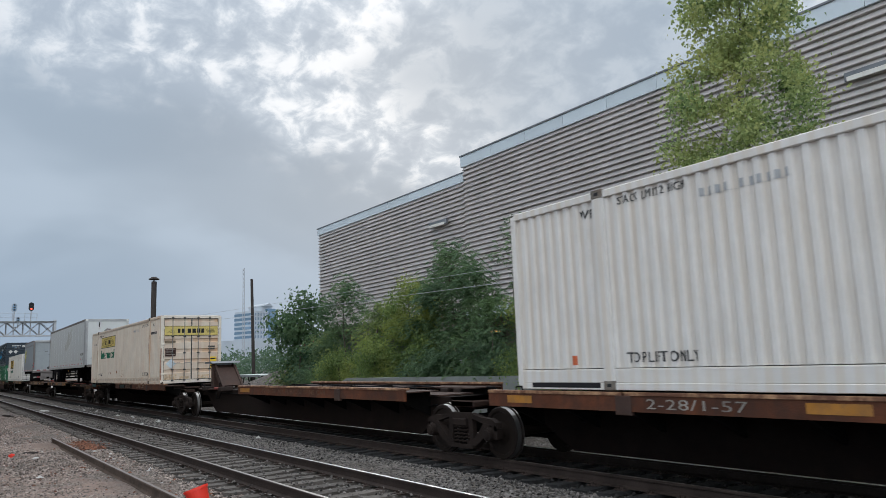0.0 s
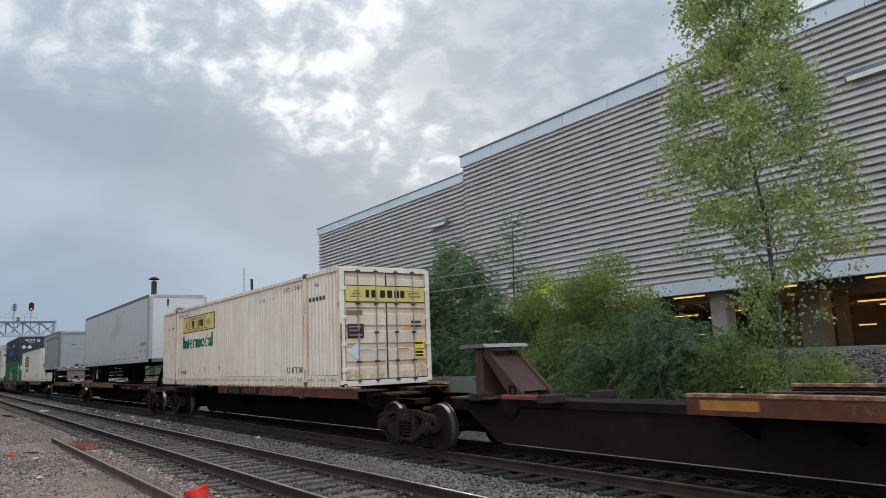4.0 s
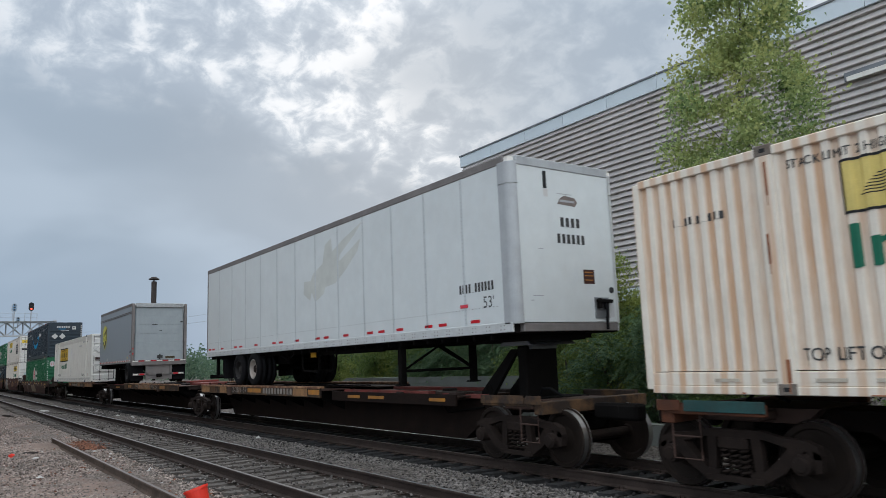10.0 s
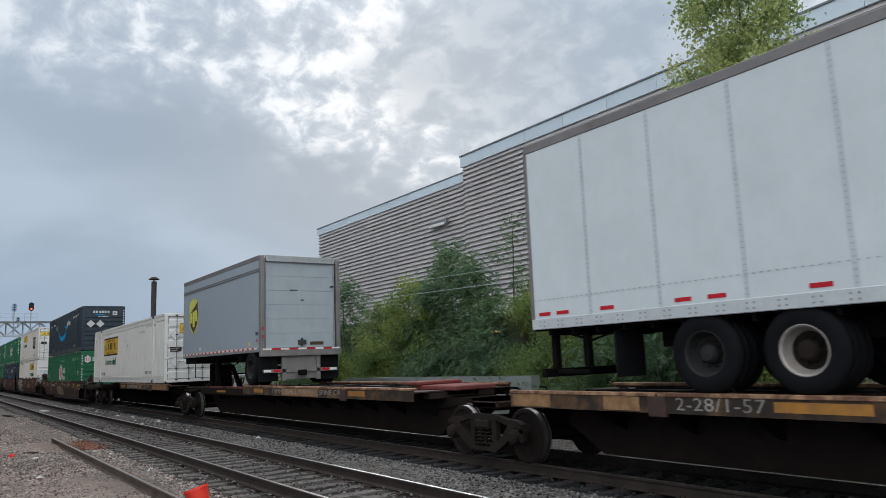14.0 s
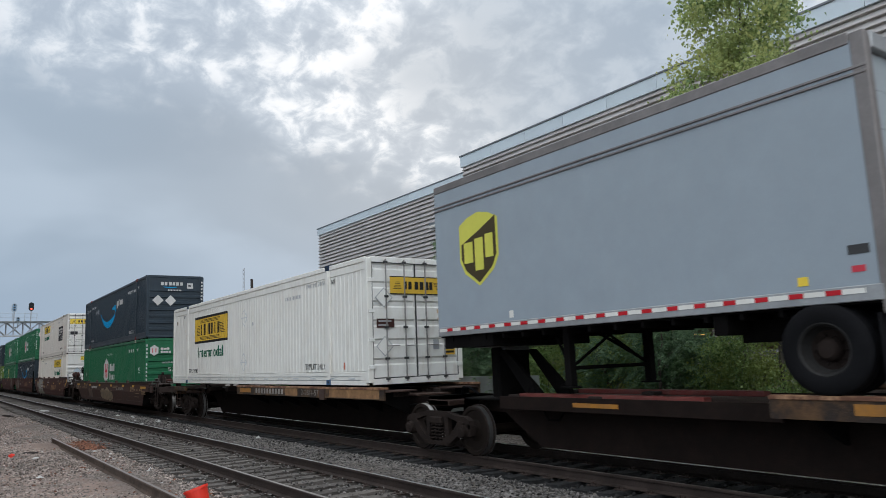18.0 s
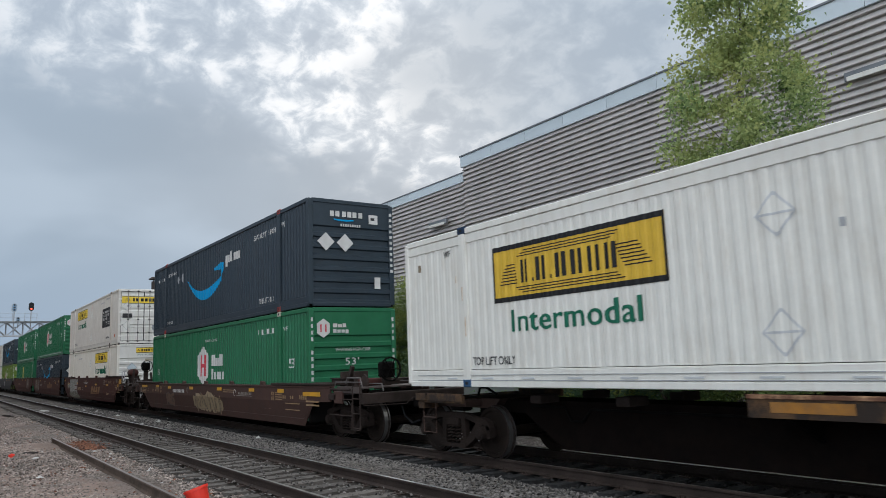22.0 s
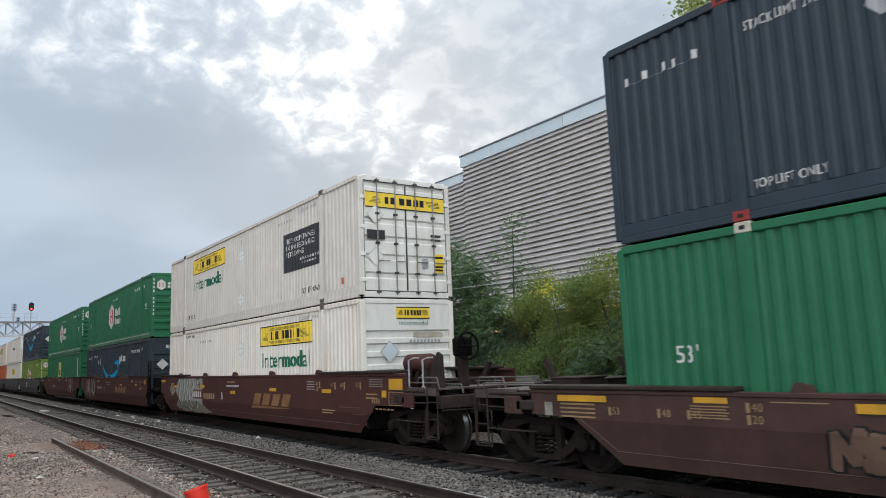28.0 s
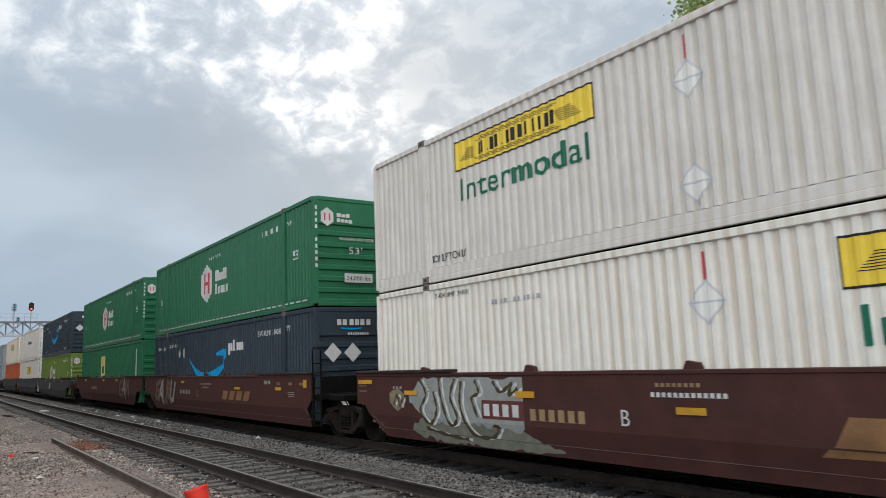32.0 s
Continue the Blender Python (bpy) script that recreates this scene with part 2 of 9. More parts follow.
# stone and tie darkened to carry the shade under the train
M_shadestone = material("shaded_ballast_stone", (0.040, 0.039, 0.039), 0.9, var=0.25, island=0.7, spec=0.1)
M_shadetie = material("shaded_tie_wood", (0.030, 0.030, 0.031), 0.9, var=0.3, scale=4, fine=45, bump=0.6, dirt=(0.07, 0.07, 0.068), amount=0.4, piece=0.35, spec=0.1)
# end paints leave out the recess tint; M_enddoor is paler to offset dim ends
M_enddoor = material("paler_white_end_paint", (0.74, 0.73, 0.69), 0.42, var=0.05, dirt=(0.50, 0.44, 0.36), amount=0.4, streak=0.8, low=0.45)
M_endbright = material("bright_white_end_paint", (0.73, 0.72, 0.68), 0.4, var=0.05, dirt=(0.5, 0.44, 0.36), amount=0.4, streak=0.8, low=0.5)
M_slot = material("dull_tan_slot", (0.50, 0.45, 0.37), 0.6, var=0.15, dirt=(0.2, 0.15, 0.1), amount=0.4)
M_tealdull = material("worn_dull_teal_paint", (0.025, 0.085, 0.082), 0.7, var=0.35, dirt=(0.03, 0.03, 0.026), amount=0.6)
M_rod = material("worn_lock_rod_steel", (0.36, 0.35, 0.335), 0.5, 0.3, var=0.2, dirt=(0.07, 0.045, 0.035), amount=0.5)
M_rim = material("steel_rim", (0.37, 0.345, 0.31), 0.5, 0.3, var=0.15, dirt=RUST, amount=0.4)
M_railside = material("rusty_rail", (0.045, 0.033, 0.028), 0.75, 0.1, var=0.35, bump=0.3, spec=0.15)
M_railtop = material("polished_rail_head", (0.55, 0.55, 0.55), 0.3, 0.9, var=0.1)
M_railworn = material("brown_worn_rail_head", (0.34, 0.315, 0.295), 0.38, 0.85, var=0.2, scale=3.0, dirt=(0.12, 0.085, 0.07), amount=0.5)
M_railloose = material("flaking_rusty_rail", (0.115, 0.085, 0.068), 0.85, 0.0, var=0.4, scale=3, bump=0.4, dirt=(0.05, 0.036, 0.03), amount=0.6, spec=0.1)
M_raildull = material("dull_rail_head", (0.20, 0.17, 0.15), 0.45, 0.7, var=0.2)
M_tie = material("weathered_tie_wood", (0.115, 0.103, 0.094), 0.9, var=0.3, scale=4, fine=45, bump=0.6, dirt=(0.16, 0.14, 0.12), amount=0.5, piece=0.35)
M_stone = material("ballast_stone", (0.16, 0.149, 0.140), 0.9, var=0.25, island=0.95, spec=0.12)
M_concrete = material("weathered_concrete", (0.20, 0.215, 0.205), 0.85, var=0.12, bump=0.3, dirt=(0.2, 0.21, 0.19), amount=0.5, streak=0.7)
M_fascia = material("pale_metal_fascia", (0.60, 0.66, 0.69), 0.4, 0.2, var=0.04, scale=0.6, piece=0.07)
M_louver = material("ribbed_grey_cladding", (0.60, 0.56, 0.535), 0.42, 0.2, var=0.06, scale=0.5, dirt=(0.18, 0.165, 0.155), amount=0.3)
M_coping = material("dark_coping_metal", (0.20, 0.21, 0.22), 0.4, 0.5, var=0.1)
M_column = material("garage_column_concrete", (0.33, 0.30, 0.26), 0.85, var=0.12, bump=0.2)
M_inside = material("garage_inner_wall", (0.20, 0.17, 0.14), 0.9, var=0.15)
M_post = material("galvanised_steel", (0.40, 0.41, 0.42), 0.5, 0.5, var=0.1)
M_pole = material("dark_wood_pole", (0.05, 0.042, 0.038), 0.9, var=0.2)
M_castgrime = material("grimy_corner_casting", (0.20, 0.18, 0.155), 0.65, var=0.3, dirt=(0.09, 0.05, 0.03), amount=0.6)
M_bark = material("grey_bark", (0.12, 0.105, 0.085), 0.9, var=0.3, scale=6, bump=0.7)
M_gravel = material("pale_gravel_stone", (0.30, 0.25, 0.22), 0.9, var=0.3, island=0.8, spec=0.15)
M_litter = material("dry_leaf_litter", (0.20, 0.085, 0.05), 0.8, var=0.3, island=0.6)
M_paper = material("pale_litter", (0.46, 0.45, 0.43), 0.7, var=0.15)
M_bucket = material("red_plastic", (0.75, 0.05, 0.03), 0.4, var=0.05)
M_lamp = glow_material("warm_tube_glow", (1.0, 0.52, 0.14), 1.15)
M_signalred = glow_material("red_signal_glow", (1.0, 0.06, 0.03), 6.0)
M_leafdark = leaf_material("dark_green_leaves", (0.06, 0.115, 0.064), (0.15, 0.23, 0.125), (0.17, 0.26, 0.105))
M_leafmid = leaf_material("green_leaves", (0.09, 0.15, 0.05), (0.23, 0.31, 0.10), (0.37, 0.40, 0.10))
M_leaflush = leaf_material("mid_green_compound_leaves", (0.075, 0.135, 0.06), (0.19, 0.27, 0.115), (0.28, 0.34, 0.11))
M_leafpale = leaf_material("pale_yellowing_leaves", (0.125, 0.195, 0.078), (0.39, 0.48, 0.20), (0.46, 0.47, 0.17))
M_leafbroad = leaf_material("dark_broad_leaves", (0.035, 0.085, 0.045), (0.10, 0.17, 0.085), (0.13, 0.20, 0.09))
# far leaves, brightened in colour for the haze of distance
M_leaffar = leaf_material("hazy_far_leaves", (0.055, 0.10, 0.065), (0.10, 0.16, 0.105), (0.13, 0.19, 0.11))


def ground_material():
    mt = bpy.data.materials.new("gravel_ground")
    mt.use_nodes = True
    node, m, mix, ramp, link = nodes_of(mt.node_tree)
    co = node("ShaderNodeTexCoord").outputs["Object"]
    cell = node("ShaderNodeTexVoronoi", Scale=22.0)
    cell2 = node("ShaderNodeTexVoronoi", Scale=55.0)
    big = node("ShaderNodeTexNoise", Scale=0.35, Detail=5.0, Roughness=0.65)
    mid = node("ShaderNodeTexNoise", Scale=1.7, Detail=6.0, Roughness=0.7)
    for n in (cell, cell2, big, mid):
        link(co, n.inputs["Vector"])
    hue = node("ShaderNodeSeparateColor")
    link(cell.outputs["Color"], hue.inputs[0])
    col = mix(hue.outputs[0], (0.028, 0.025, 0.023), (0.29, 0.262, 0.238))
    col = mix(m("MULTIPLY", ramp(mid.outputs[0], (0.40, 0.0), (0.62, 1.0)), 0.55), col, (0.10, 0.082, 0.066))
    # bare trodden earth on the near side of the tracks
    sep = node("ShaderNodeSeparateXYZ")
    link(co, sep.inputs[0])
    nearside = ramp(m("MULTIPLY", m("SUBTRACT", 5.0, sep.outputs[1]), 0.2), (0.20, 0.0), (0.50, 1.0))
    bare = m("MULTIPLY", nearside, ramp(big.outputs[0], (0.38, 0.0), (0.55, 1.0)))
    col = mix(m("MULTIPLY", bare, 0.85), col, mix(mid.outputs[0], (0.19, 0.132, 0.105), (0.47, 0.35, 0.29)))
    # the train's shade, painted as a dark strip into the bed of its track
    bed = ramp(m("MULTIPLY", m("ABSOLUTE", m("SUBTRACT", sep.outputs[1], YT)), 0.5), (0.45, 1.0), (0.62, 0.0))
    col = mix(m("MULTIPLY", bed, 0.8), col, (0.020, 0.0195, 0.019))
    bsdf = node("ShaderNodeBsdfPrincipled", Roughness=0.92)
    bsdf.inputs["Specular IOR Level"].default_value = 0.2
    link(col, bsdf.inputs["Base Color"])
    b = node("ShaderNodeBump", Strength=1.0, Distance=0.08)
    link(m("ADD", cell.outputs["Distance"], m("MULTIPLY", cell2.outputs["Distance"], 0.4)), b.inputs["Height"])
    link(b.outputs[0], bsdf.inputs["Normal"])
    link(bsdf.outputs[0], node("ShaderNodeOutputMaterial").inputs[0])
    return mt


M_ground = ground_material()

# ---- mesh helpers ----


def part(name, bm, mat, parent=None, label="", at=None, smooth=False):
    """Links a bmesh as one mesh object under a thing or a part."""
    me = bpy.data.meshes.new(name)
    if smooth:
        for f in bm.faces:
            f.smooth = True
    bm.to_mesh(me)
    bm.free()
    me.materials.append(mat)
    return piece(name, me, parent, label, at)


def piece(name, me, parent=None, label="", at=None):
    ob = new(name, me)
    if parent:
        ob.parent = parent
    if at is not None:
        ob.matrix_basis = at
    if label:
        ob["label"] = label
    return ob


def thing(name, label, category, group="", at=None, kind=""):
    ob = new(name)
    ob.empty_display_size = 0.2
    if at is not None:
        ob.matrix_basis = at
    return tagged(ob, label, category, group, kind)


def box(bm, x0, x1, y0, y1, z0, z1, bevel=0.0):
    vs = [bm.verts.new((x, y, z)) for z in (z0, z1) for y in (y0, y1) for x in (x0, x1)]
    fs = [bm.faces.new([vs[i] for i in f]) for f in ((0, 2, 3, 1), (4, 5, 7, 6), (0, 1, 5, 4), (1, 3, 7, 5), (3, 2, 6, 7), (2, 0, 4, 6))]
    if bevel:
        es = {e for f in fs for e in f.edges}
        bmesh.ops.bevel(bm, geom=list(es), offset=bevel, segments=1, affect="EDGES", profile=0.5)
    return bm


def boxes(*dims, bevel=0.0):
    bm = bmesh.new()
    for d in dims:
        box(bm, *d, bevel=bevel)
    return bm


def prism(bm, outline, y0, y1, axis="y"):
    """A flat outline of (x, z) drawn out from y0 to y1; axis x takes (y, z), axis z takes (x, y)."""
    def at(a, b, c):
        return {"y": (a, c, b), "x": (c, a, b), "z": (a, b, c)}[axis]
    lo = [bm.verts.new(at(a, b, y0)) for a, b in outline]
    hi = [bm.verts.new(at(a, b, y1)) for a, b in outline]
    n = len(outline)
    bm.faces.new(lo)
    bm.faces.new(hi[::-1])
    for i in range(n):
        bm.faces.new((lo[i], hi[i], hi[(i + 1) % n], lo[(i + 1) % n]))
    bmesh.ops.recalc_face_normals(bm, faces=bm.faces[:])
    return bm


def tube(bm, points, radii, sides=6, cap=True):
    """A tapered tube along points."""
    rings = []
    for i, p in enumerate(points):
        p = Vector(p)
        a = Vector(points[max(0, i - 1)])
        b = Vector(points[min(len(points) - 1, i + 1)])
        d = (b - a).normalized() if (b - a).length > 1e-9 else Vector((0, 0, 1))
        s = d.cross(Vector((0, 0, 1)) if abs(d.z) < 0.95 else Vector((1, 0, 0))).normalized()
        u = s.cross(d)
        r = radii[i] if isinstance(radii, (list, tuple)) else radii
        rings.append([bm.verts.new(p + (s * math.cos(2 * math.pi * k / sides) + u * math.sin(2 * math.pi * k / sides)) * r) for k in range(sides)])
    for a, b in zip(rings, rings[1:]):
        for k in range(sides):
            bm.faces.new((a[k], a[(k + 1) % sides], b[(k + 1) % sides], b[k]))
    if cap:
        bm.faces.new(rings[0][::-1])
        bm.faces.new(rings[-1])
    return bm


def lathe(bm, outline, at, axis="y", sides=28, cap=True):
    """Turns an outline of (radius, along) round an axis through at."""
    ax, ay, az = at
    rings = []
    for r, c in outline:
        ring = []
        for k in range(sides):
            a = 2 * math.pi * k / sides
            p, q = r * math.cos(a), r * math.sin(a)
            ring.append(bm.verts.new({"y": (ax + p, ay + c, az + q), "x": (ax + c, ay + p, az + q), "z": (ax + p, ay + q, az + c)}[axis]))
        rings.append(ring)
    for a, b in zip(rings, rings[1:]):
        for k in range(sides):
            bm.faces.new((a[k], a[(k + 1) % sides], b[(k + 1) % sides], b[k]))
    if cap and outline[0][0] > 1e-6:
        bm.faces.new(rings[0][::-1])
    if cap and outline[-1][0] > 1e-6:
        bm.faces.new(rings[-1])
    bmesh.ops.recalc_face_normals(bm, faces=bm.faces[:])
    return bm


GLYPHS = {}


def glyphs(text):
    """Outline faces of a word in the built-in font, one unit high capitals."""
    if text not in GLYPHS:
        cu = bpy.data.curves.new("lettering", "FONT")
        cu.body, cu.size, cu.resolution_u = text, 1.0, 3
        cu.offset = 0.0
        cu.space_character = 1.06
        ob = bpy.data.objects.new("lettering", cu)
        scene.collection.objects.link(ob)
        me = bpy.data.meshes.new_from_object(ob.evaluated_get(bpy.context.evaluated_depsgraph_get()))
        vs = [tuple(v.co) for v in me.vertices]
        fs = [tuple(p.vertices) for p in me.polygons]
        bpy.data.objects.remove(ob)
        bpy.data.curves.remove(cu)
        bpy.data.meshes.remove(me)
        xs, ys = [v[0] for v in vs], [v[1] for v in vs]
        GLYPHS[text] = (vs, fs, min(xs), max(xs), 0.69)
    return GLYPHS[text]


for word in ("Intermodal", "TOP LIFT ONLY", "STACK LIMIT 2 HIGH", "53'", "53", "2-28/1-57", "TWIN 28'-ALL PURPOSE SPINE CAR", "WARNING HIGH CUBE", "WF", "B", "C", "45", "48", "40", "20", "WELL LIMIT", "24,000 lbs"):
    glyphs(word)


# ---- ground, tracks ----
def make_ground():
    bm = bmesh.new()
    xs = [-1500, -600, -300, -200] + list(range(-150, 31, 2)) + [60, 200, 600, 1500]
    # cross profile: trodden verge, empty track bed, ballast trough, train track bed, verge, bank up to the garage
    ys = [(-1500, -0.32), (-300, -0.32), (-60, -0.32), (-12, -0.30), (-4, -0.26), (0, -0.26), (2.2, -0.24), (3.2, -0.22), (3.75, -0.23), (4.0, -0.25), (YN + 1.25, -0.25), (6.75, -0.20),
          (7.2, -0.22), (7.7, -0.19), (7.95, -0.245), (YT + 1.3, -0.245), (11.6, -0.35), (12.6, -0.30), (14.0, 0.0), (16.0, 0.45), (18.0, 0.9), (19.6, 1.5), (22.0, 1.6), (60, 1.45), (160, 1.45), (600, 1.45), (1500, 1.45)]
    grid = []
    for x in xs:
        row = []
        for y, z in ys:
            dz = 0.0
            if -150 < x < 40 and abs(y - YT) > 1.6 and abs(y - YN) > 1.0 and -13 < y < 21:
                dz = 0.06 * noise.noise((x * 0.3, y * 0.5, 2.0))
            if y > 12:
                # past the garage the ground falls away to a lower yard
                drop = min(1.0, max(0.0, (-49.0 - x) / 9.0))
                z = z + (min(z, -0.35 - 0.75 * min(1.0, (y - 12) / 4)) - z) * drop
            row.append(bm.verts.new((x, y, z + dz)))
        grid.append(row)
    for a, b in zip(grid, grid[1:]):
        for i in range(len(ys) - 1):
            f = bm.faces.new((a[i], b[i], b[i + 1], a[i + 1]))
            f.smooth = True
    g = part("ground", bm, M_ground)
    tagged(g, "grey gravel and bare brown earth beside the tracks", "ground", kind="structure")


make_ground()


def rail_mesh(x0, x1, top):
    bm = bmesh.new()
    half = [(0.072, -0.172), (0.072, -0.160), (0.012, -0.135), (0.009, -0.045), (0.034, -0.036), (0.036, -0.010), (0.026, -0.001), (0.022, 0.0)]
    outline = [(-a, b) for a, b in half] + [(a, b) for a, b in half[::-1]]
    prism(bm, outline, x0, x1, axis="x")
    me = bpy.data.meshes.new("rail")
    bm.to_mesh(me)
    bm.free()
    me.materials.append(M_railside)
    me.materials.append(top)
    for p in me.polygons:
        if p.normal.z > 0.9 and p.center.z > -0.02:
            p.material_index = 1
    return me


def tie_mesh(seed, length=2.59):
    rnd = random.Random(seed)
    bm = bmesh.new()
    w, h = 0.23, 0.17
    box(bm, -w / 2, w / 2, -length / 2, length / 2, -h, 0)
    bmesh.ops.subdivide_edges(bm, edges=[e for e in bm.edges if abs(e.verts[0].co.y - e.verts[1].co.y) > 1], cuts=5)
    for v in bm.verts:
        v.co += Vector((rnd.uniform(-0.012, 0.012), rnd.uniform(-0.03, 0.03) if abs(v.co.y) > 1.2 else 0, rnd.uniform(-0.012, 0.004)))
    me = bpy.data.meshes.new("tie")
    bm.to_mesh(me)
    bm.free()
    me.materials.append(M_tie)
    return me


TIES = [tie_mesh(s) for s in range(6)]
PLATE = boxes((-0.10, 0.10, -0.18, 0.18, 0.0, 0.014), (-0.07, -0.04, -0.13, -0.10, 0.014, 0.05), (0.04, 0.07, 0.10, 0.13, 0.014, 0.05), (-0.02, 0.02, -0.125, -0.095, 0.014, 0.045))
PLATE_ME = bpy.data.meshes.new("tie_plate")
PLATE.to_mesh(PLATE_ME)
PLATE_ME.materials.append(M_railside)


SHADED_TIES = [me.copy() for me in TIES]
for me in SHADED_TIES:
    me.materials[0] = M_shadetie


def make_track(yc, name, label, top_near, top_far, first, last, pitch, ties):
    tr = thing(name, label, "railway track", kind="structure", at=pose(0, yc, 0))
    piece("rail", rail_mesh(-420, 60, top_near), tr, at=pose(0, -0.7525, 0))
    piece("rail", rail_mesh(-420, 60, top_far), tr, at=pose(0, 0.7525, 0))
    rnd = random.Random(int(yc * 10))
    x = first
    while x < last:
        t = piece("tie", ties[rnd.randrange(6)], tr, at=pose(x + rnd.uniform(-0.05, 0.05), rnd.uniform(-0.06, 0.06), -0.178 + rnd.uniform(-0.012, 0.006), 0, 0, rnd.uniform(-2.5, 2.5)))
        if x > -32:
            for s in (-1, 1):
                piece("tie_plate", PLATE_ME, tr, at=pose(x, s * 0.7525, -0.186))
        x += pitch
    return tr


make_track(YN, "track_empty", "empty railway track with worn rails on weathered ties", M_railworn, M_railtop, -85, 2, 0.53, TIES)
make_track(YT, "track_train", "railway track under the train, brown rails on dark ties", M_raildull, M_railtop, -60, 6, 0.53, SHADED_TIES)


def scatter(name, label, cat, mat, count, xr, y_of, size, seed, avoid=True):
    """Loose stones or litter, joined, lying on the ground."""
    rnd = np.random.RandomState(seed)
    base = np.array([(1.0, 0.1, 0.1), (-0.9, -0.1, 0.0), (0.1, 0.85, -0.1), (-0.1, -0.8, 0.1), (0.1, 0.0, 0.62), (0.0, 0.1, -0.6)])
    faces = [(0, 2, 4), (2, 1, 4), (1, 3, 4), (3, 0, 4), (2, 0, 5), (1, 2, 5), (3, 1, 5), (0, 3, 5)]
    vs, fs = [], []
    for i in range(count):
        x = xr[0] + (xr[1] - xr[0]) * rnd.rand() ** 0.8
        y, z = y_of(x, rnd)
        s = size * rnd.uniform(0.5, 1.35)
        a = rnd.uniform(0, 6.283)
        p = base * s * rnd.uniform(0.55, 1.2, (6, 3))
        c, d = math.cos(a), math.sin(a)
        p = np.stack([p[:, 0] * c - p[:, 1] * d + x, p[:, 0] * d + p[:, 1] * c + y, p[:, 2] + z + s * 0.25], 1)
        k = len(vs)
        vs += [tuple(q) for q in p]
        fs += [tuple(k + j for j in f) for f in faces]
    me = bpy.data.meshes.new(name)
    me.from_pydata(vs, [], fs)
    me.materials.append(mat)
    tagged(new(name, me), label, cat, kind="stuff")


def between(x, rnd):
    y = rnd.uniform(6.35, 8.2)
    return y, float(np.interp(y, [6.3, 6.75, 7.2, 7.7, 7.95, 8.2], [-0.24, -0.20, -0.22, -0.19, -0.245, -0.245]))


def in_track(x, rnd):
    # mostly in the cribs between the ties
    y = rnd.uniform(3.9, 6.6)
    return y, -0.24 if rnd.rand() < 0.8 else -0.17


def verge(x, rnd):
    y = 4.2 - 3.7 * rnd.rand() ** 1.4
    return y, -0.235


def far_crib(x, rnd):
    return rnd.uniform(7.9, 10.5), -0.235


def bank(x, rnd):
    y = rnd.uniform(15.0, 21.8)
    return y, float(np.interp(y, [14, 16, 18, 19.6, 22], [0, 0.45, 0.9, 1.5, 1.6]))


def litter_spot(x, rnd):
    return 3.75 + rnd.normal() * 0.22, -0.21


scatter("ballast", "loose grey ballast stones between the tracks", "ballast", M_stone, 30000, (-50, -1), between, 0.031, 3)
scatter("ballast", "dark ballast stones lying between the ties", "ballast", M_stone, 20000, (-45, -3), in_track, 0.031, 4)
scatter("gravel", "scattered gravel on the trodden verge", "gravel", M_gravel, 38000, (-45, -8), verge, 0.029, 5)
scatter("ballast", "dark stones under the train", "ballast", M_shadestone, 5000, (-32, 4), far_crib, 0.045, 6)
scatter("gravel", "grey stones on the bank below the garage", "gravel", M_stone, 14000, (-14, 4), bank, 0.055, 7)
scatter("leaf_litter", "reddish dry leaves drifted against the loose rail", "leaves", M_litter, 350, (-24.6, -21.5), litter_spot, 0.045, 8)
scatter("leaf_litter", "dry leaves among the gravel", "leaves", M_litter, 500, (-40, -9), verge, 0.035, 9)
scatter("litter", "scraps of pale litter on the gravel", "litter", M_paper, 60, (-45, -9), verge, 0.055, 10)
scatter("litter", "scraps of pale litter between the tracks", "litter", M_paper, 25, (-60, -20), between, 0.09, 12)


# ---- unseen wall added on the near side to shade the tracks down the line ----
def make_shade_wall():
    bm = bmesh.new()
    box(bm, -170, -21, -5.9, -5.5, -0.4, 11.5)
    box(bm, -170.1, -20.9, -5.98, -5.42, 11.5, 11.62)
    tagged(part("wall_near", bm, M_shadewall), "unseen plain brown wall added to shade the far end of the yard", "wall", kind="structure")


M_shadewall = material("brown_shade_wall", (0.13, 0.10, 0.085), 0.9, var=0.2, bump=0.2)
make_shade_wall()


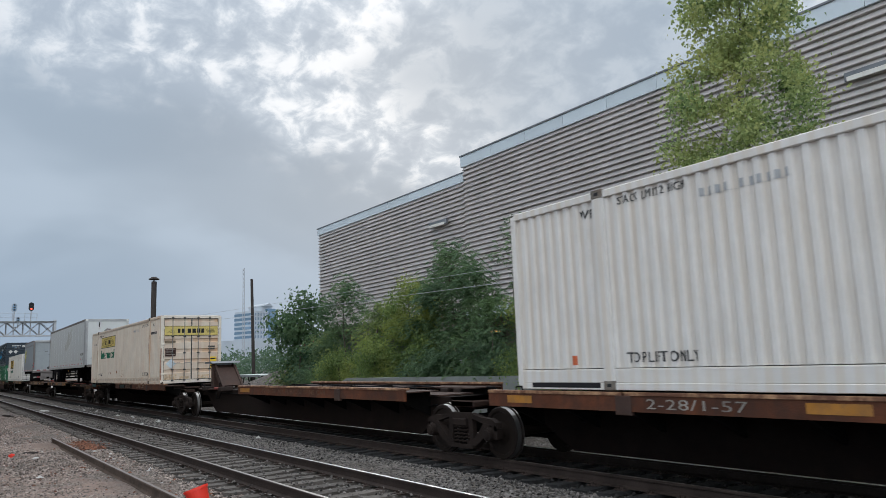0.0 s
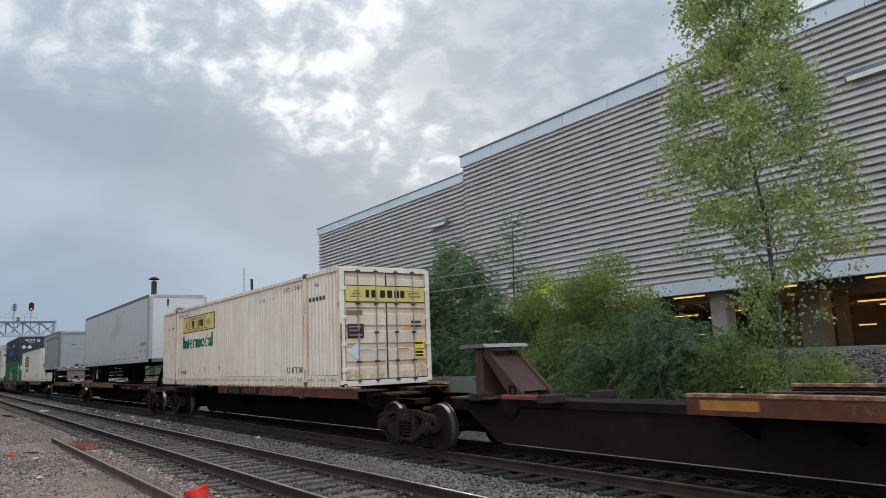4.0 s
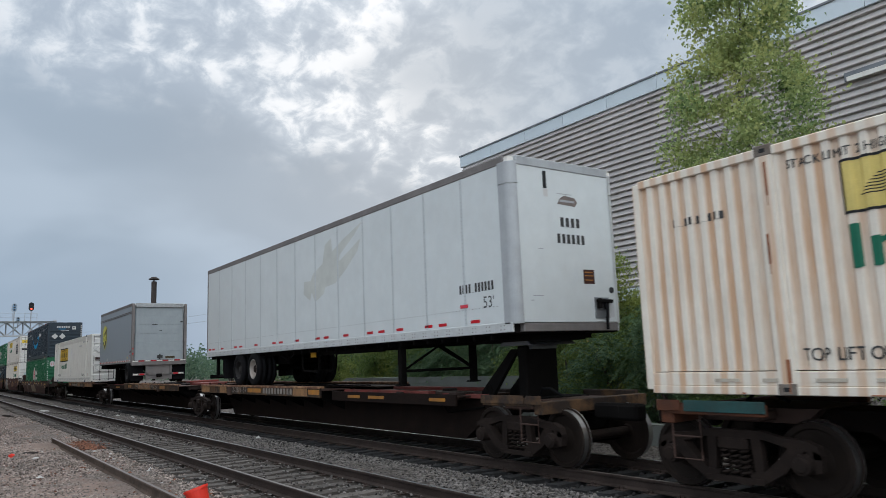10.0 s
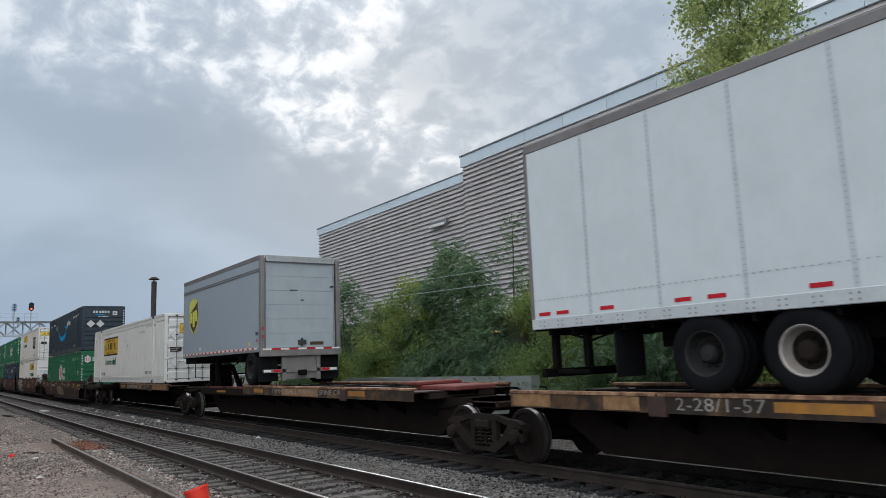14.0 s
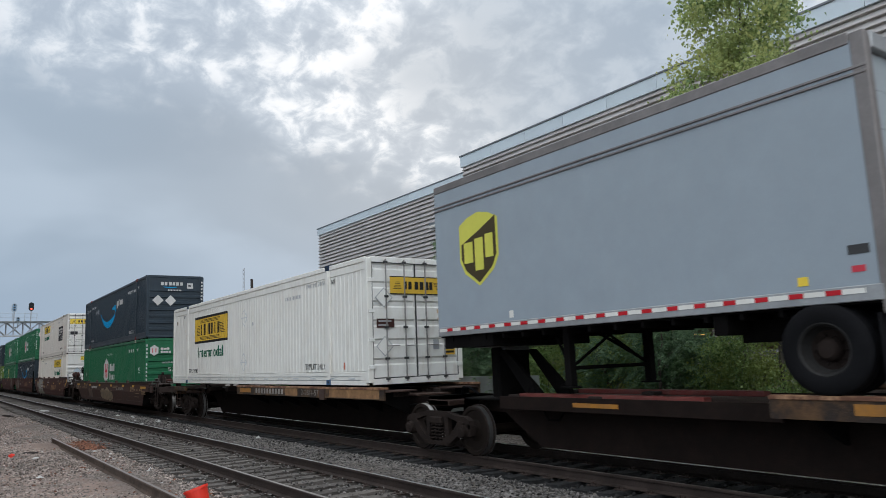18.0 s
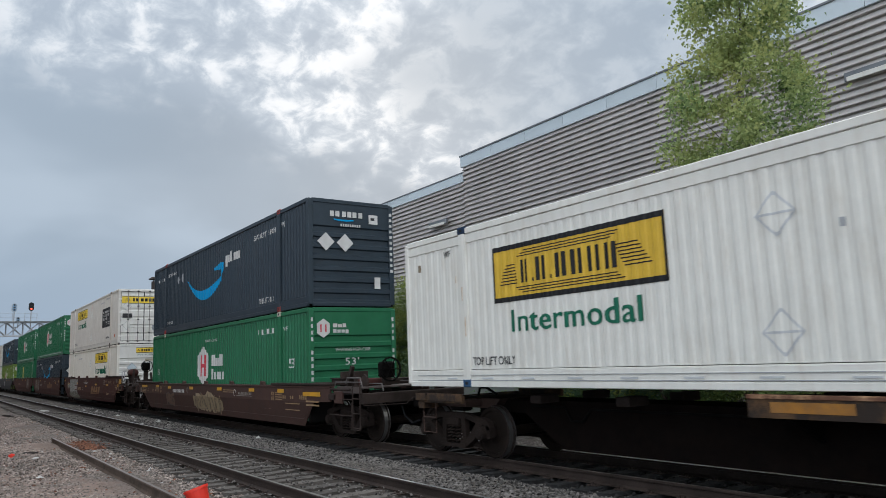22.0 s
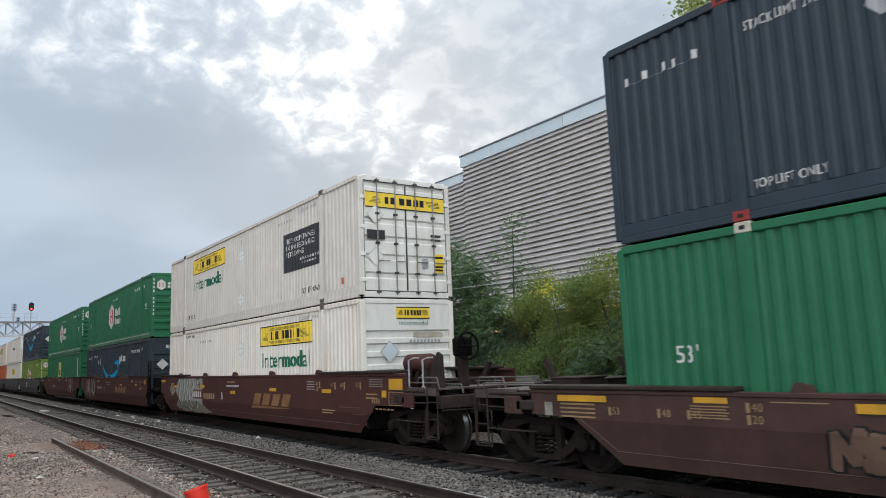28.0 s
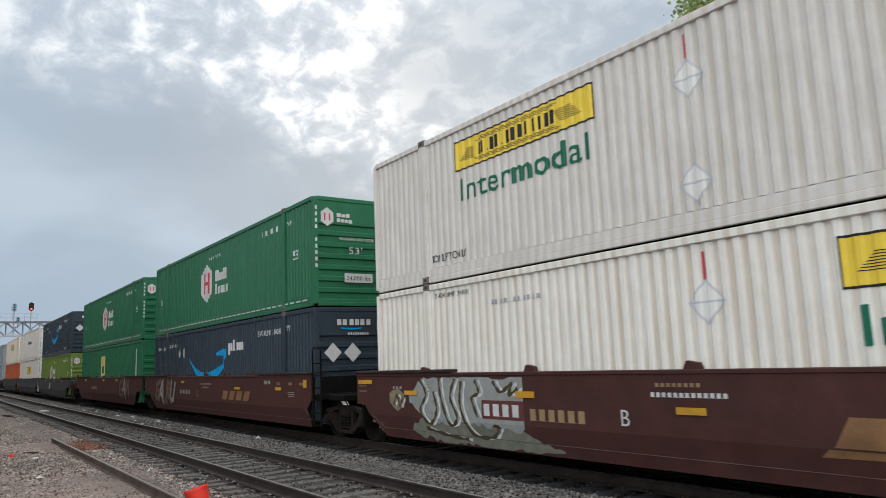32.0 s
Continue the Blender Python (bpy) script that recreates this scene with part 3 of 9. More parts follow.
# ---- the garage building ----
def make_garage():
    g = thing("parking_garage", "parking garage clad in grey ribbed metal, open lower deck", "building", at=pose(0, 22, 0))
    ribs = 0.235

    def cladding(x0, x1, y, z0, z1):
        bm = bmesh.new()
        n = int(round((z1 - z0) / ribs))
        step = (z1 - z0) / n
        prof = []
        for i in range(n):
            z = z1 - i * step
            prof += [(y, z - 0.004), (y - 0.012, z - 0.116), (y - 0.074, z - 0.126), (y - 0.088, z - 0.138), (y - 0.090, z - 0.166), (y - 0.080, z - 0.176), (y + 0.06, z - 0.182), (y + 0.06, z - 0.218)]
        a = [bm.verts.new((x0, p, q)) for p, q in prof]
        b = [bm.verts.new((x1, p, q)) for p, q in prof]
        for i in range(len(prof) - 1):
            bm.faces.new((a[i], b[i], b[i + 1], a[i + 1]))
        # the cut end of the sheets
        back = [bm.verts.new((x0, y + 0.07, q)) for p, q in prof]
        for i in range(len(prof) - 1):
            bm.faces.new((a[i], a[i + 1], back[i + 1], back[i]))
        bmesh.ops.recalc_face_normals(bm, faces=bm.faces[:])
        return bm

    # far, lower wing and near, taller wing
    part("cladding", cladding(-46.28, -28.95, 0.0, 4.2, 10.78), M_louver, g)
    part("cladding", cladding(-28.9, 30.0, -0.12, 4.21, 11.50), M_louver, g)
    part("wall", boxes((-46.25, -28.9, 0.08, 0.3, 4.2, 11.1), (-46.25, -46.0, 0.3, 26, 1.4, 11.1), (-28.9, 30, 0.0, 0.3, 4.2, 11.9), (-28.9, -28.6, 0.3, 26, 10.9, 11.9), (-46.0, 30, 25.7, 26, 1.4, 11.9), (29.7, 30, 0.3, 25.7, 1.4, 11.9)), M_coping, g)
    part("roof", boxes((-46.0, -28.9, 0.3, 25.7, 10.6, 10.9), (-28.6, 29.7, 0.3, 25.7, 11.4, 11.7)), M_concrete, g)
    part("deck_slab", boxes((-46.0, 29.7, 0.3, 25.7, 3.95, 4.35), (-46.0, 29.7, 0.3, 25.7, 7.3, 7.6)), M_inside, g)
    x = -46.35
    while x < -29.2:
        e = min(x + 2.44, -28.95)
        part("fascia_panel", boxes((x + 0.006, e - 0.006, -0.10, 0.06, 10.79, 11.24), bevel=0.006), M_fascia, g)
        x += 2.44
    x = -29.0
    while x < 29:
        part("fascia_panel", boxes((x + 0.006, x + 2.49, -0.22, -0.02, 11.51, 12.06), bevel=0.006), M_fascia, g)
        part("lower_panel", boxes((x + 0.006, x + 2.49, -0.26, -0.02, 3.74, 4.20), bevel=0.006), M_fascia, g)
        x += 2.5
    part("coping", boxes((-46.4, -28.95, -0.13, 0.3, 11.24, 11.31), bevel=0.01), M_coping, g)
    part("coping", boxes((-29.03, 30, -0.26, 0.3, 12.06, 12.14), bevel=0.01), M_coping, g)
    # open lower deck: rows of columns, lamps on trays under the slab and hung lower inside
    for i in range(-3, 6):
        for dx, yy, w, top in ((-15.25, 0.42, 0.30, 3.95), (-13.92, 4.0, 0.40, 3.95), (-14.82, 8.0, 0.20, 3.95), (-16.88, 8.0, 0.10, 3.95)):
            xc = dx + i * 8.4
            if -45 < xc < 29:
                col_ = part("column", boxes((xc - w, xc + w, yy, yy + 2 * w, 1.3, top), bevel=0.02), M_column, g)
                if w > 0.25:
                    part("capital", boxes((xc - w - 0.06, xc + w + 0.06, yy - 0.06, yy + 2 * w + 0.06, top - 0.34, top - 0.02), bevel=0.02), M_column, col_)
    for yy in (1.7, 5.5, 9.5, 13.0):
        part("beam", boxes((-46.0, 29.7, yy, yy + 0.35, 3.55, 3.95)), M_inside, g)
    part("inner_wall", boxes((-46, 29.7, 16.0, 16.2, 1.3, 3.95), bevel=0.0), M_inside, g)
    part("wheel_stop", boxes((-46, 29.7, 0.35, 0.55, 1.3, 1.72), bevel=0.02), M_concrete, g)

    def tube_lamp(xc, yy, zz, half):
        t = part("lamp_tray", boxes((xc - half - 0.05, xc + half + 0.05, yy - 0.09, yy + 0.09, zz, zz + 0.05)), M_post, g)
        part("lamp_tube", boxes((xc - half, xc + half, yy - 0.05, yy + 0.05, zz - 0.05, zz - 0.004)), M_lamp, t)

    for i in range(-2, 6):
        tube_lamp(-16.95 + 3.52 * i, 1.2, 3.78, 0.66)
    for i in range(-2, 4):
        for xc, yy, zz, half in ((-16.9, 11.0, 2.72, 0.28), (-15.2, 11.0, 2.60, 0.34), (-16.3, 11.0, 2.98, 0.38), (-14.2, 11.0, 3.42, 0.40), (-18.9, 7.0, 3.45, 0.6), (-13.0, 7.0, 3.40, 0.6)):
            tube_lamp(xc + 8.4 * i, yy, zz, half)
    for xc, zz in ((-31.2, 8.9), (-9.0, 9.5)):
        w = part("wall_pack", boxes((xc - 0.8, xc + 0.8, -0.3, -0.12, zz - 0.05, zz + 0.22), bevel=0.02), M_coping, g)
        part("reflector", boxes((xc - 0.7, xc + 0.7, -0.36, -0.303, zz - 0.08, zz + 0.06)), M_bright, w)


make_garage()
for x, y, z in ((-17.2, 25.0, 3.3), (-10.6, 26.0, 3.3), (-17.5, 33.0, 3.2), (-12.5, 33.5, 3.2), (-6.0, 29.5, 3.2)):
    tube_light = bpy.data.lights.new("tube_light", "POINT")
    tube_light.energy, tube_light.color, tube_light.shadow_soft_size = 34.0, (1.0, 0.60, 0.22), 0.12
    new("tube_light", tube_light).location = (x, y, z)


# ---- running gear ----
def truck(car, x, wheel_r=0.457):
    """A two-axle freight truck, centred on x of its car."""
    bm = boxes((-0.22, 0.22, -0.92, 0.92, 0.44, 0.74), bevel=0.03)
    lathe(bm, [(0.32, 0.0), (0.32, 0.08), (0.0, 0.08)], (0, 0, 0.74), "z", 16)
    tr = part("truck", bm, M_under, car, "dusty two-axle freight truck", at=pose(x, 0, 0))
    for s in (-1, 1):
        bm = bmesh.new()
        y0, y1 = s * 1.0 - 0.06, s * 1.0 + 0.06
        prism(bm, [(-1.10, 0.52), (-1.06, 0.66), (-0.92, 0.72), (-0.62, 0.74), (-0.35, 0.80), (0.35, 0.80), (0.62, 0.74), (0.92, 0.72), (1.06, 0.66), (1.10, 0.52), (0.98, 0.52), (0.92, 0.60), (0.72, 0.62), (0.4, 0.70), (-0.4, 0.70), (-0.72, 0.62), (-0.92, 0.60), (-0.98, 0.52)], y0, y1)
        for k in (-1, 1):
            prism(bm, [(k * 0.72, 0.64), (k * 0.92, 0.62), (k * 0.66, 0.34), (k * 0.40, 0.19), (k * 0.22, 0.19), (k * 0.22, 0.30), (k * 0.38, 0.32), (k * 0.56, 0.46)], y0 - 0.012, y1 + 0.012)
            prism(bm, [(k * 0.23, 0.72), (k * 0.36, 0.72), (k * 0.38, 0.30), (k * 0.27, 0.28)], y0 + 0.01, y1 - 0.01)
            prism(bm, [(k * 0.74, 0.62), (k * 0.78, 0.38), (k * 0.86, 0.36), (k * 0.86, 0.62)], y0, y1)
            prism(bm, [(k * 1.0, 0.62), (k * 1.0, 0.36), (k * 1.08, 0.38), (k * 1.10, 0.56)], y0, y1)
        box(bm, -0.40, 0.40, y0 - 0.03, y1 + 0.03, 0.17, 0.24)
        box(bm, -0.2, 0.2, y0 - 0.035, y1 + 0.02, 0.56, 0.70, bevel=0.02)
        part("side_frame", bm, M_truck, tr)
        for sx in (-0.13, 0.0, 0.13):
            bm = bmesh.new()
            turns = 5
            pts = [(sx + 0.055 * math.cos(a), s * 1.02 + 0.055 * math.sin(a), 0.24 + 0.32 * a / (turns * 6.283)) for a in [i * 6.283 / 8 for i in range(turns * 8 + 1)]]
            tube(bm, pts, 0.017, 5)
            part("coil_spring", bm, M_truck, tr, smooth=True)
        for k in (-1, 1):
            bm = bmesh.new()
            lathe(bm, [(0.0, s * 0.17), (0.075, s * 0.165), (0.085, s * 0.15), (0.115, s * 0.145), (0.125, s * 0.06), (0.125, s * -0.06)], (k * 0.89, s * 1.0, wheel_r), "y", 16)
            part("bearing_cap", bm, M_truck, tr, smooth=False)
    bm = bmesh.new()
    tube(bm, [(0.75, -0.6, 0.36), (0.75, 0.6, 0.36)], 0.05, 6)
    part("brake_beam", bm, M_under, tr)
    bm = bmesh.new()
    tube(bm, [(-0.75, -0.6, 0.36), (-0.75, 0.6, 0.36)], 0.05, 6)
    part("brake_beam", bm, M_under, tr)
    for k in (-1, 1):
        w = piece("wheelset", wheelset_mesh(wheel_r), tr, at=pose(k * 0.89, 0, wheel_r))
        WHEELS.append((w, k * 0.89, wheel_r))
    return tr


WHEEL_ME = {}


def wheelset_mesh(r):
    if r not in WHEEL_ME:
        bm = bmesh.new()
        for s in (-1, 1):
            lathe(bm, [(0.10, s * 0.12), (0.11, s * 0.065), (r * 0.45, s * 0.03), (r * 0.80, s * 0.045), (r * 0.84, s * 0.075), (r * 0.965, s * 0.075), (r * 0.995, s * 0.06), (r, s * -0.03), (r + 0.006, s * -0.045), (r + 0.026, s * -0.055), (r + 0.026, s * -0.075), (r * 0.86, s * -0.07), (r * 0.80, s * -0.02), (0.12, s * -0.05), (0.10, s * -0.09)], (0, s * 0.7525, 0), "y", 32)
        tube(bm, [(0, -1.06, 0), (0, 1.06, 0)], 0.085, 12)
        me = bpy.data.meshes.new("wheelset")
        bm.to_mesh(me)
        bm.free()
        me.materials.append(M_wheel)
        me.materials.append(M_tread)
        for p in me.polygons:
            c = math.hypot(p.center.x, p.center.z)
            if c > r * 0.975 and abs(p.normal.y) < 0.35:
                p.material_index = 1
        WHEEL_ME[r] = me
    return WHEEL_ME[r]


REAR_SHIFT = 0.37          # shift that sets the well cars and their loads further back


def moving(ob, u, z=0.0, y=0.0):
    u = u - REAR_SHIFT if u < -107 else u
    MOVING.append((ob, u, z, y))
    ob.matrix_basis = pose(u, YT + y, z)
    return ob


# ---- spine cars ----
# sill steel near black, the shade beneath the decks put into its colour
M_sill = material("shaded_sill_steel", (0.007, 0.0055, 0.005), 0.85, var=0.4, bump=0.2, dirt=(0.014, 0.008, 0.006), amount=0.5, spec=0.04)

HALF = 1.2955


def hitch(car, x, to, raised):
    """The trailer hitch: two struts and a plate, raised or folded towards `to` (+1 or -1)."""
    if raised:
        # a hitch under a trailer goes near black, its shade put into the colour
        steel = M_under if raised == "dark" else M_spine
        bm = boxes((x - 0.14, x + 0.10, -0.40, 0.40, 1.02, 1.98), bevel=0.03)
        h = part("hitch", bm, steel, car, "upright trailer hitch, its steel darkened for the trailer's shade" if raised == "dark" else "upright brown steel trailer hitch")
        bm = bmesh.new()
        prism(bm, [(x - 0.36, 2.06), (x + 0.34, 2.06), (x + 0.44, 1.99), (x - 0.44, 1.99)], -0.55, 0.55)
        box(bm, x - 0.2, x + 0.2, -0.3, 0.3, 1.92, 1.985)
        part("hitch_plate", bm, M_coping, h)
        for s in (-1, 1):
            bm = bmesh.new()
            prism(bm, [(x + to * 0.10, 1.93), (x + to * 0.30, 1.93), (x + to * 1.22, 1.16), (x + to * 1.26, 1.04), (x + to * 0.92, 1.04)], s * 0.36 - 0.04, s * 0.36 + 0.04)
            part("strut", bm, steel, h)
        bm = bmesh.new()
        prism(bm, [(x + to * 0.26, 1.82), (x + to * 0.34, 1.82), (x + to * 1.16, 1.16), (x + to * 1.08, 1.12)], -0.32, 0.32)
        if raised != "dark":
            part("strut_web", bm, steel, h)
        bm = bmesh.new()
        lathe(bm, [(0.07, -0.02), (0.10, -0.02), (0.10, 0.02), (0.07, 0.02), (0.07, -0.02)], (x + to * 1.0, -0.40, 1.18), "y", 14, cap=False)
        part("latch_eye", bm, M_under, h)
        b0, b1 = sorted((x + to * 0.9, x + to * 2.3))
        part("latch_bar", boxes((b0, b1, -0.62, -0.48, 1.03, 1.11), bevel=0.012), M_hitchred, h, "dull red latch bar")
        b0, b1 = sorted((x - to * 0.5, x + to * 0.7))
        part("base_plate", boxes((b0, b1, -0.75, 0.75, 1.02, 1.06), bevel=0.01), steel, h)
    else:
        bm = boxes((min(x, x + to * 1.6), max(x, x + to * 1.6), -0.5, 0.5, 1.16, 1.26), (x - 0.3, x + 0.3, -0.6, 0.6, 1.26, 1.34), bevel=0.02)
        part("hitch", bm, M_hitchred, car, "folded dull red trailer hitch")


M_hitchred = material("dull_red_primer", (0.20, 0.035, 0.028), 0.7, var=0.25, bump=0.2, dirt=GRIME, amount=0.5)


def spine_car(ur, ul, deck, side_mat, label, texts=(), hitches=(), truck_r=True, truck_l=True, ends=(False, False), sill=None, tail=None):
    """One platform of an articulated spine car between the truck centres ur and ul; deck: the wide wheel deck."""
    mid = (ur + ul) / 2
    car = thing("spine_car", label, "rail car", "spine car platforms")
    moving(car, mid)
    a, b = ur - mid, ul - mid          # truck centres, right and left
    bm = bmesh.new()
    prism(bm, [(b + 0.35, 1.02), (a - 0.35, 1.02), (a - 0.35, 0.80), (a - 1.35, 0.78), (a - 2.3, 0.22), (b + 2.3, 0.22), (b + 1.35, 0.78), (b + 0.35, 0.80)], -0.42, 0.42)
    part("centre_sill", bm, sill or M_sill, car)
    if tail:
        # a narrower, lower walkway beyond the wide deck
        t0, t1 = tail[0] - mid, tail[1] - mid
        tk = part("walkway", boxes((t0, t1, -0.95, 0.95, 1.06, 1.085)), M_spine, car)
        for s in (-1, 1):
            part("walkway_channel", boxes((t0, t1, *sorted((s * 0.99, s * 0.94)), 0.90, 1.12), bevel=0.006), M_brownsill, tk)
            part("tie_down_bar", boxes((t0 + 0.3, t1 - 1.2, *sorted((s * 0.80, s * 0.62)), 1.085, 1.16), bevel=0.01), M_hitchred, tk)
    d0, d1 = deck[1] - mid, deck[0] - mid
    # wide deck with flanged side channels
    dk = part("deck", boxes((d0, d1, -1.28, -0.45, 1.14, 1.165), (d0, d1, 0.45, 1.28, 1.14, 1.165), (d0, d1, -0.45, 0.45, 1.03, 1.06)), M_spine, car)
    split = d1 - 3.0 if abs(d1 - a) < abs(d0 - b) else d0 + 3.0
    for s in (-1, 1):
        for p, q in ((d0, split - 0.02), (split + 0.02, d1)):
            y0, y1 = sorted((s * 1.295, s * 1.25))
            part("side_channel", boxes((p, q, y0, y1, 0.98, 1.215)), side_mat, dk)
            y0, y1 = sorted((s * 1.312, s * 1.17))
            part("deck_lip", boxes((p, q, y0, y1, 1.196, 1.246), bevel=0.006), M_decklip, dk)
        part("splice", boxes((split - 0.14, split + 0.14, *sorted((s * 1.318, s * 1.24)), 0.93, 1.20), bevel=0.01), M_spine, dk)
    n = 8
    for i in range(n):
        x = d0 + 0.4 + (d1 - d0 - 0.8) * i / (n - 1)
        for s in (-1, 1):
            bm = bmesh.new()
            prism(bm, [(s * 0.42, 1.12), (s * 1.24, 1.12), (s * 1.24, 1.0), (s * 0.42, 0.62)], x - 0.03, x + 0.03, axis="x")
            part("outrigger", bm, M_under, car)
    # container saddles near each end
    for x in (a - 2.1, b + 2.1, a - 4.1 if abs(d1 - a) > 2.5 else a - 2.6, b + 4.0 if abs(d0 - b) > 2.5 else b + 2.6):
        for y0, y1 in ((-0.85, -0.4), (0.4, 0.85)):
            part("saddle", boxes((x - 0.13, x + 0.13, y0, y1, 1.0, 1.14), bevel=0.015), M_gear, car)
    # air pipe clipped along the side of the sill
    for s in (-1, 1):
        bm = bmesh.new()
        pts = [(b + 1.6, s * 0.46, 0.92), (b + 2.4, s * 0.46, 0.92), (b + 2.55, s * 0.47, 0.70), (b + 2.8, s * 0.47, 0.70), (b + 3.0, s * 0.46, 0.90), (a - 3.0, s * 0.46, 0.90), (a - 2.8, s * 0.47, 0.72), (a - 1.6, s * 0.46, 0.86)]
        tube(bm, pts, 0.022, 6)
        part("air_pipe", bm, M_under, car)
    # brake hoses lying along the deck, and lashing rings on its edge
    rh = random.Random(int(-mid * 10))
    for q in range(3):
        x0 = d0 + rh.uniform(0.3, 1.5)
        pts = []
        while x0 < d1 - 0.3:
            pts.append((x0, -0.7 + 0.5 * q + rh.uniform(-0.12, 0.12), 1.19 + rh.uniform(0.0, 0.03)))
            x0 += rh.uniform(0.5, 0.9)
        bm = bmesh.new()
        tube(bm, pts, 0.014, 5)
        part("deck_hose", bm, M_rubber, dk)
    for q in range(6):
        x = d0 + 0.7 + (d1 - d0 - 1.4) * q / 5
        bm = bmesh.new()
        tube(bm, [(x - 0.09, -1.2, 1.23), (x - 0.07, -1.2, 1.30), (x + 0.07, -1.2, 1.30), (x + 0.09, -1.2, 1.23)], 0.014, 5)
        part("lashing_ring", bm, M_under, dk)
    # bolster ends over the trucks
    for x, end in ((a, ends[0]), (b, ends[1])):
        k = 1 if x > 0 else -1
        bm = bmesh.new()
        prism(bm, [(x - 0.9, 1.04), (x + 0.9, 1.04), (x + 0.7, 0.86), (x - 0.7, 0.86)], -0.62, 0.62)
        box(bm, x - 0.35, x + 0.35, -1.0, 1.0, 0.90, 1.02, bevel=0.02)
        part("end_bolster", bm, M_spine, car)
        bm = bmesh.new()
        tube(bm, [(x - 0.3, -0.2, 1.08), (x - 0.1, -0.3, 1.22), (x + 0.1, -0.3, 1.22), (x + 0.3, -0.2, 1.08)], 0.025, 6)
        part("air_hose", bm, M_rubber, car)
        if end:
            part("end_sill", boxes((min(x + k * 0.7, x + k * 0.9), max(x + k * 0.7, x + k * 0.9), -1.25, 1.25, 0.86, 1.06), (min(x - k * 0.6, x + k * 0.7), max(x - k * 0.6, x + k * 0.7), -1.28, -1.2, 0.98, 1.12), (min(x - k * 0.6, x + k * 0.7), max(x - k * 0.6, x + k * 0.7), 1.2, 1.28, 0.98, 1.12), bevel=0.01), side_mat, car)
            for p, q in ((-0.62, 0.50), (0.56, 0.92)):
                part("end_channel", boxes((*sorted((x + k * p, x + k * q)), -1.30, -1.284, 1.02, 1.16), bevel=0.004), M_decktan if side_mat is M_decktan else M_tealdull if p < 0 else M_deckside, car)
            c0 = x + k * 0.9
            bm = boxes((min(c0, c0 + k * 0.75), max(c0, c0 + k * 0.75), -0.12, 0.12, 0.72, 0.98), (min(c0 + k * 0.55, c0 + k * 0.95), max(c0 + k * 0.55, c0 + k * 0.95), -0.16, 0.11, 0.72, 0.98), bevel=0.04)
            part("coupler", bm, M_under, car)
            for yy in (-1.22,):
                bm = bmesh.new()
                x1 = x + k * 0.75
                tube(bm, [(x1, yy, 1.0), (x1, yy, 0.42), (x1 - k * 0.42, yy, 0.42), (x1 - k * 0.42, yy, 1.0)], 0.014, 6)
                tube(bm, [(x1, yy, 0.7), (x1 - k * 0.42, yy, 0.7)], 0.014, 6)
                part("ladder", bm, M_spine, car)
    if truck_r:
        truck(car, a)
    if truck_l:
        truck(car, b)
    for x, to, raised in hitches:
        hitch(car, x - mid, to, raised)
    for t in texts:
        t(car, mid)
    return car


def letters(text, parent, x0, z0, height, y, mat, width=None, name="lettering", label=""):
    """A word on a face that looks to -y; x0: its left end, z0: its base line."""
    vs, fs, lo, hi, cap = glyphs(text)
    k = height / cap
    kx = k if width is None else width / (hi - lo)
    me = bpy.data.meshes.new(name)
    me.from_pydata([(x0 + (a - lo) * kx, y, z0 + b * k) for a, b, c in vs], [], fs)
    me.materials.append(mat)
    word = piece(name, me, parent, label)
    return tagged(word, kind="stuff") if len(text) > 2 else word


def end_letters(text, parent, y0, z0, height, x, mat, width=None, name="lettering"):
    """A word on a face that looks to +x."""
    vs, fs, lo, hi, cap = glyphs(text)
    k = height / cap
    kx = k if width is None else width / (hi - lo)
    me = bpy.data.meshes.new(name)
    me.from_pydata([(x, y0 + (a - lo) * kx, z0 + b * k) for a, b, c in vs], [], fs)
    me.materials.append(mat)
    return piece(name, me, parent)


def marks(parent, x0, z0, height, y, mat, count, pitch, name="marking", end=False, gap=()):
    """A row of plain bars in place of writing."""
    e = x0 + (count - 0.38) * pitch
    vs = [(y, a, b) if end else (a, y, b) for a, b in ((x0, z0), (e, z0), (e, z0 + 0.003), (x0, z0 + 0.003))]
    fs = [(0, 1, 2, 3)]
    for i in range(count):
        if i in gap:
            continue
        p = x0 + i * pitch
        w = pitch * 0.62
        k = len(vs)
        for a, b in ((p, z0), (p + w, z0), (p + w, z0 + height), (p, z0 + height)):
            vs.append((y, a, b) if end else (a, y, b))
        fs.append((k, k + 1, k + 2, k + 3))
    me = bpy.data.meshes.new(name)
    me.from_pydata(vs, [], fs)
    me.materials.append(mat)
    return piece(name, me, parent)


# ---- containers ----
LEN, TALL, INSET = 16.154, 2.896, 0.024
PERIOD = 0.2015


def wave(x):
    """Depth of the corrugated wall at x."""
    p = (x / PERIOD) % 1.0
    return float(np.interp(p, (0, 0.34, 0.50, 0.84, 1.0), (0, 0, 1, 1, 0))) * WAVE_DEPTH[0]


WAVE_DEPTH = [0.03]


def breaks(x0, x1):
    out = {x0, x1}
    for i in range(int(math.floor(x0 / PERIOD)) - 1, int(math.ceil(x1 / PERIOD)) + 1):
        for q in (0.0, 0.34, 0.50, 0.84):
            x = (i + q) * PERIOD
            if x0 < x < x1:
                out.add(x)
    return sorted(out)


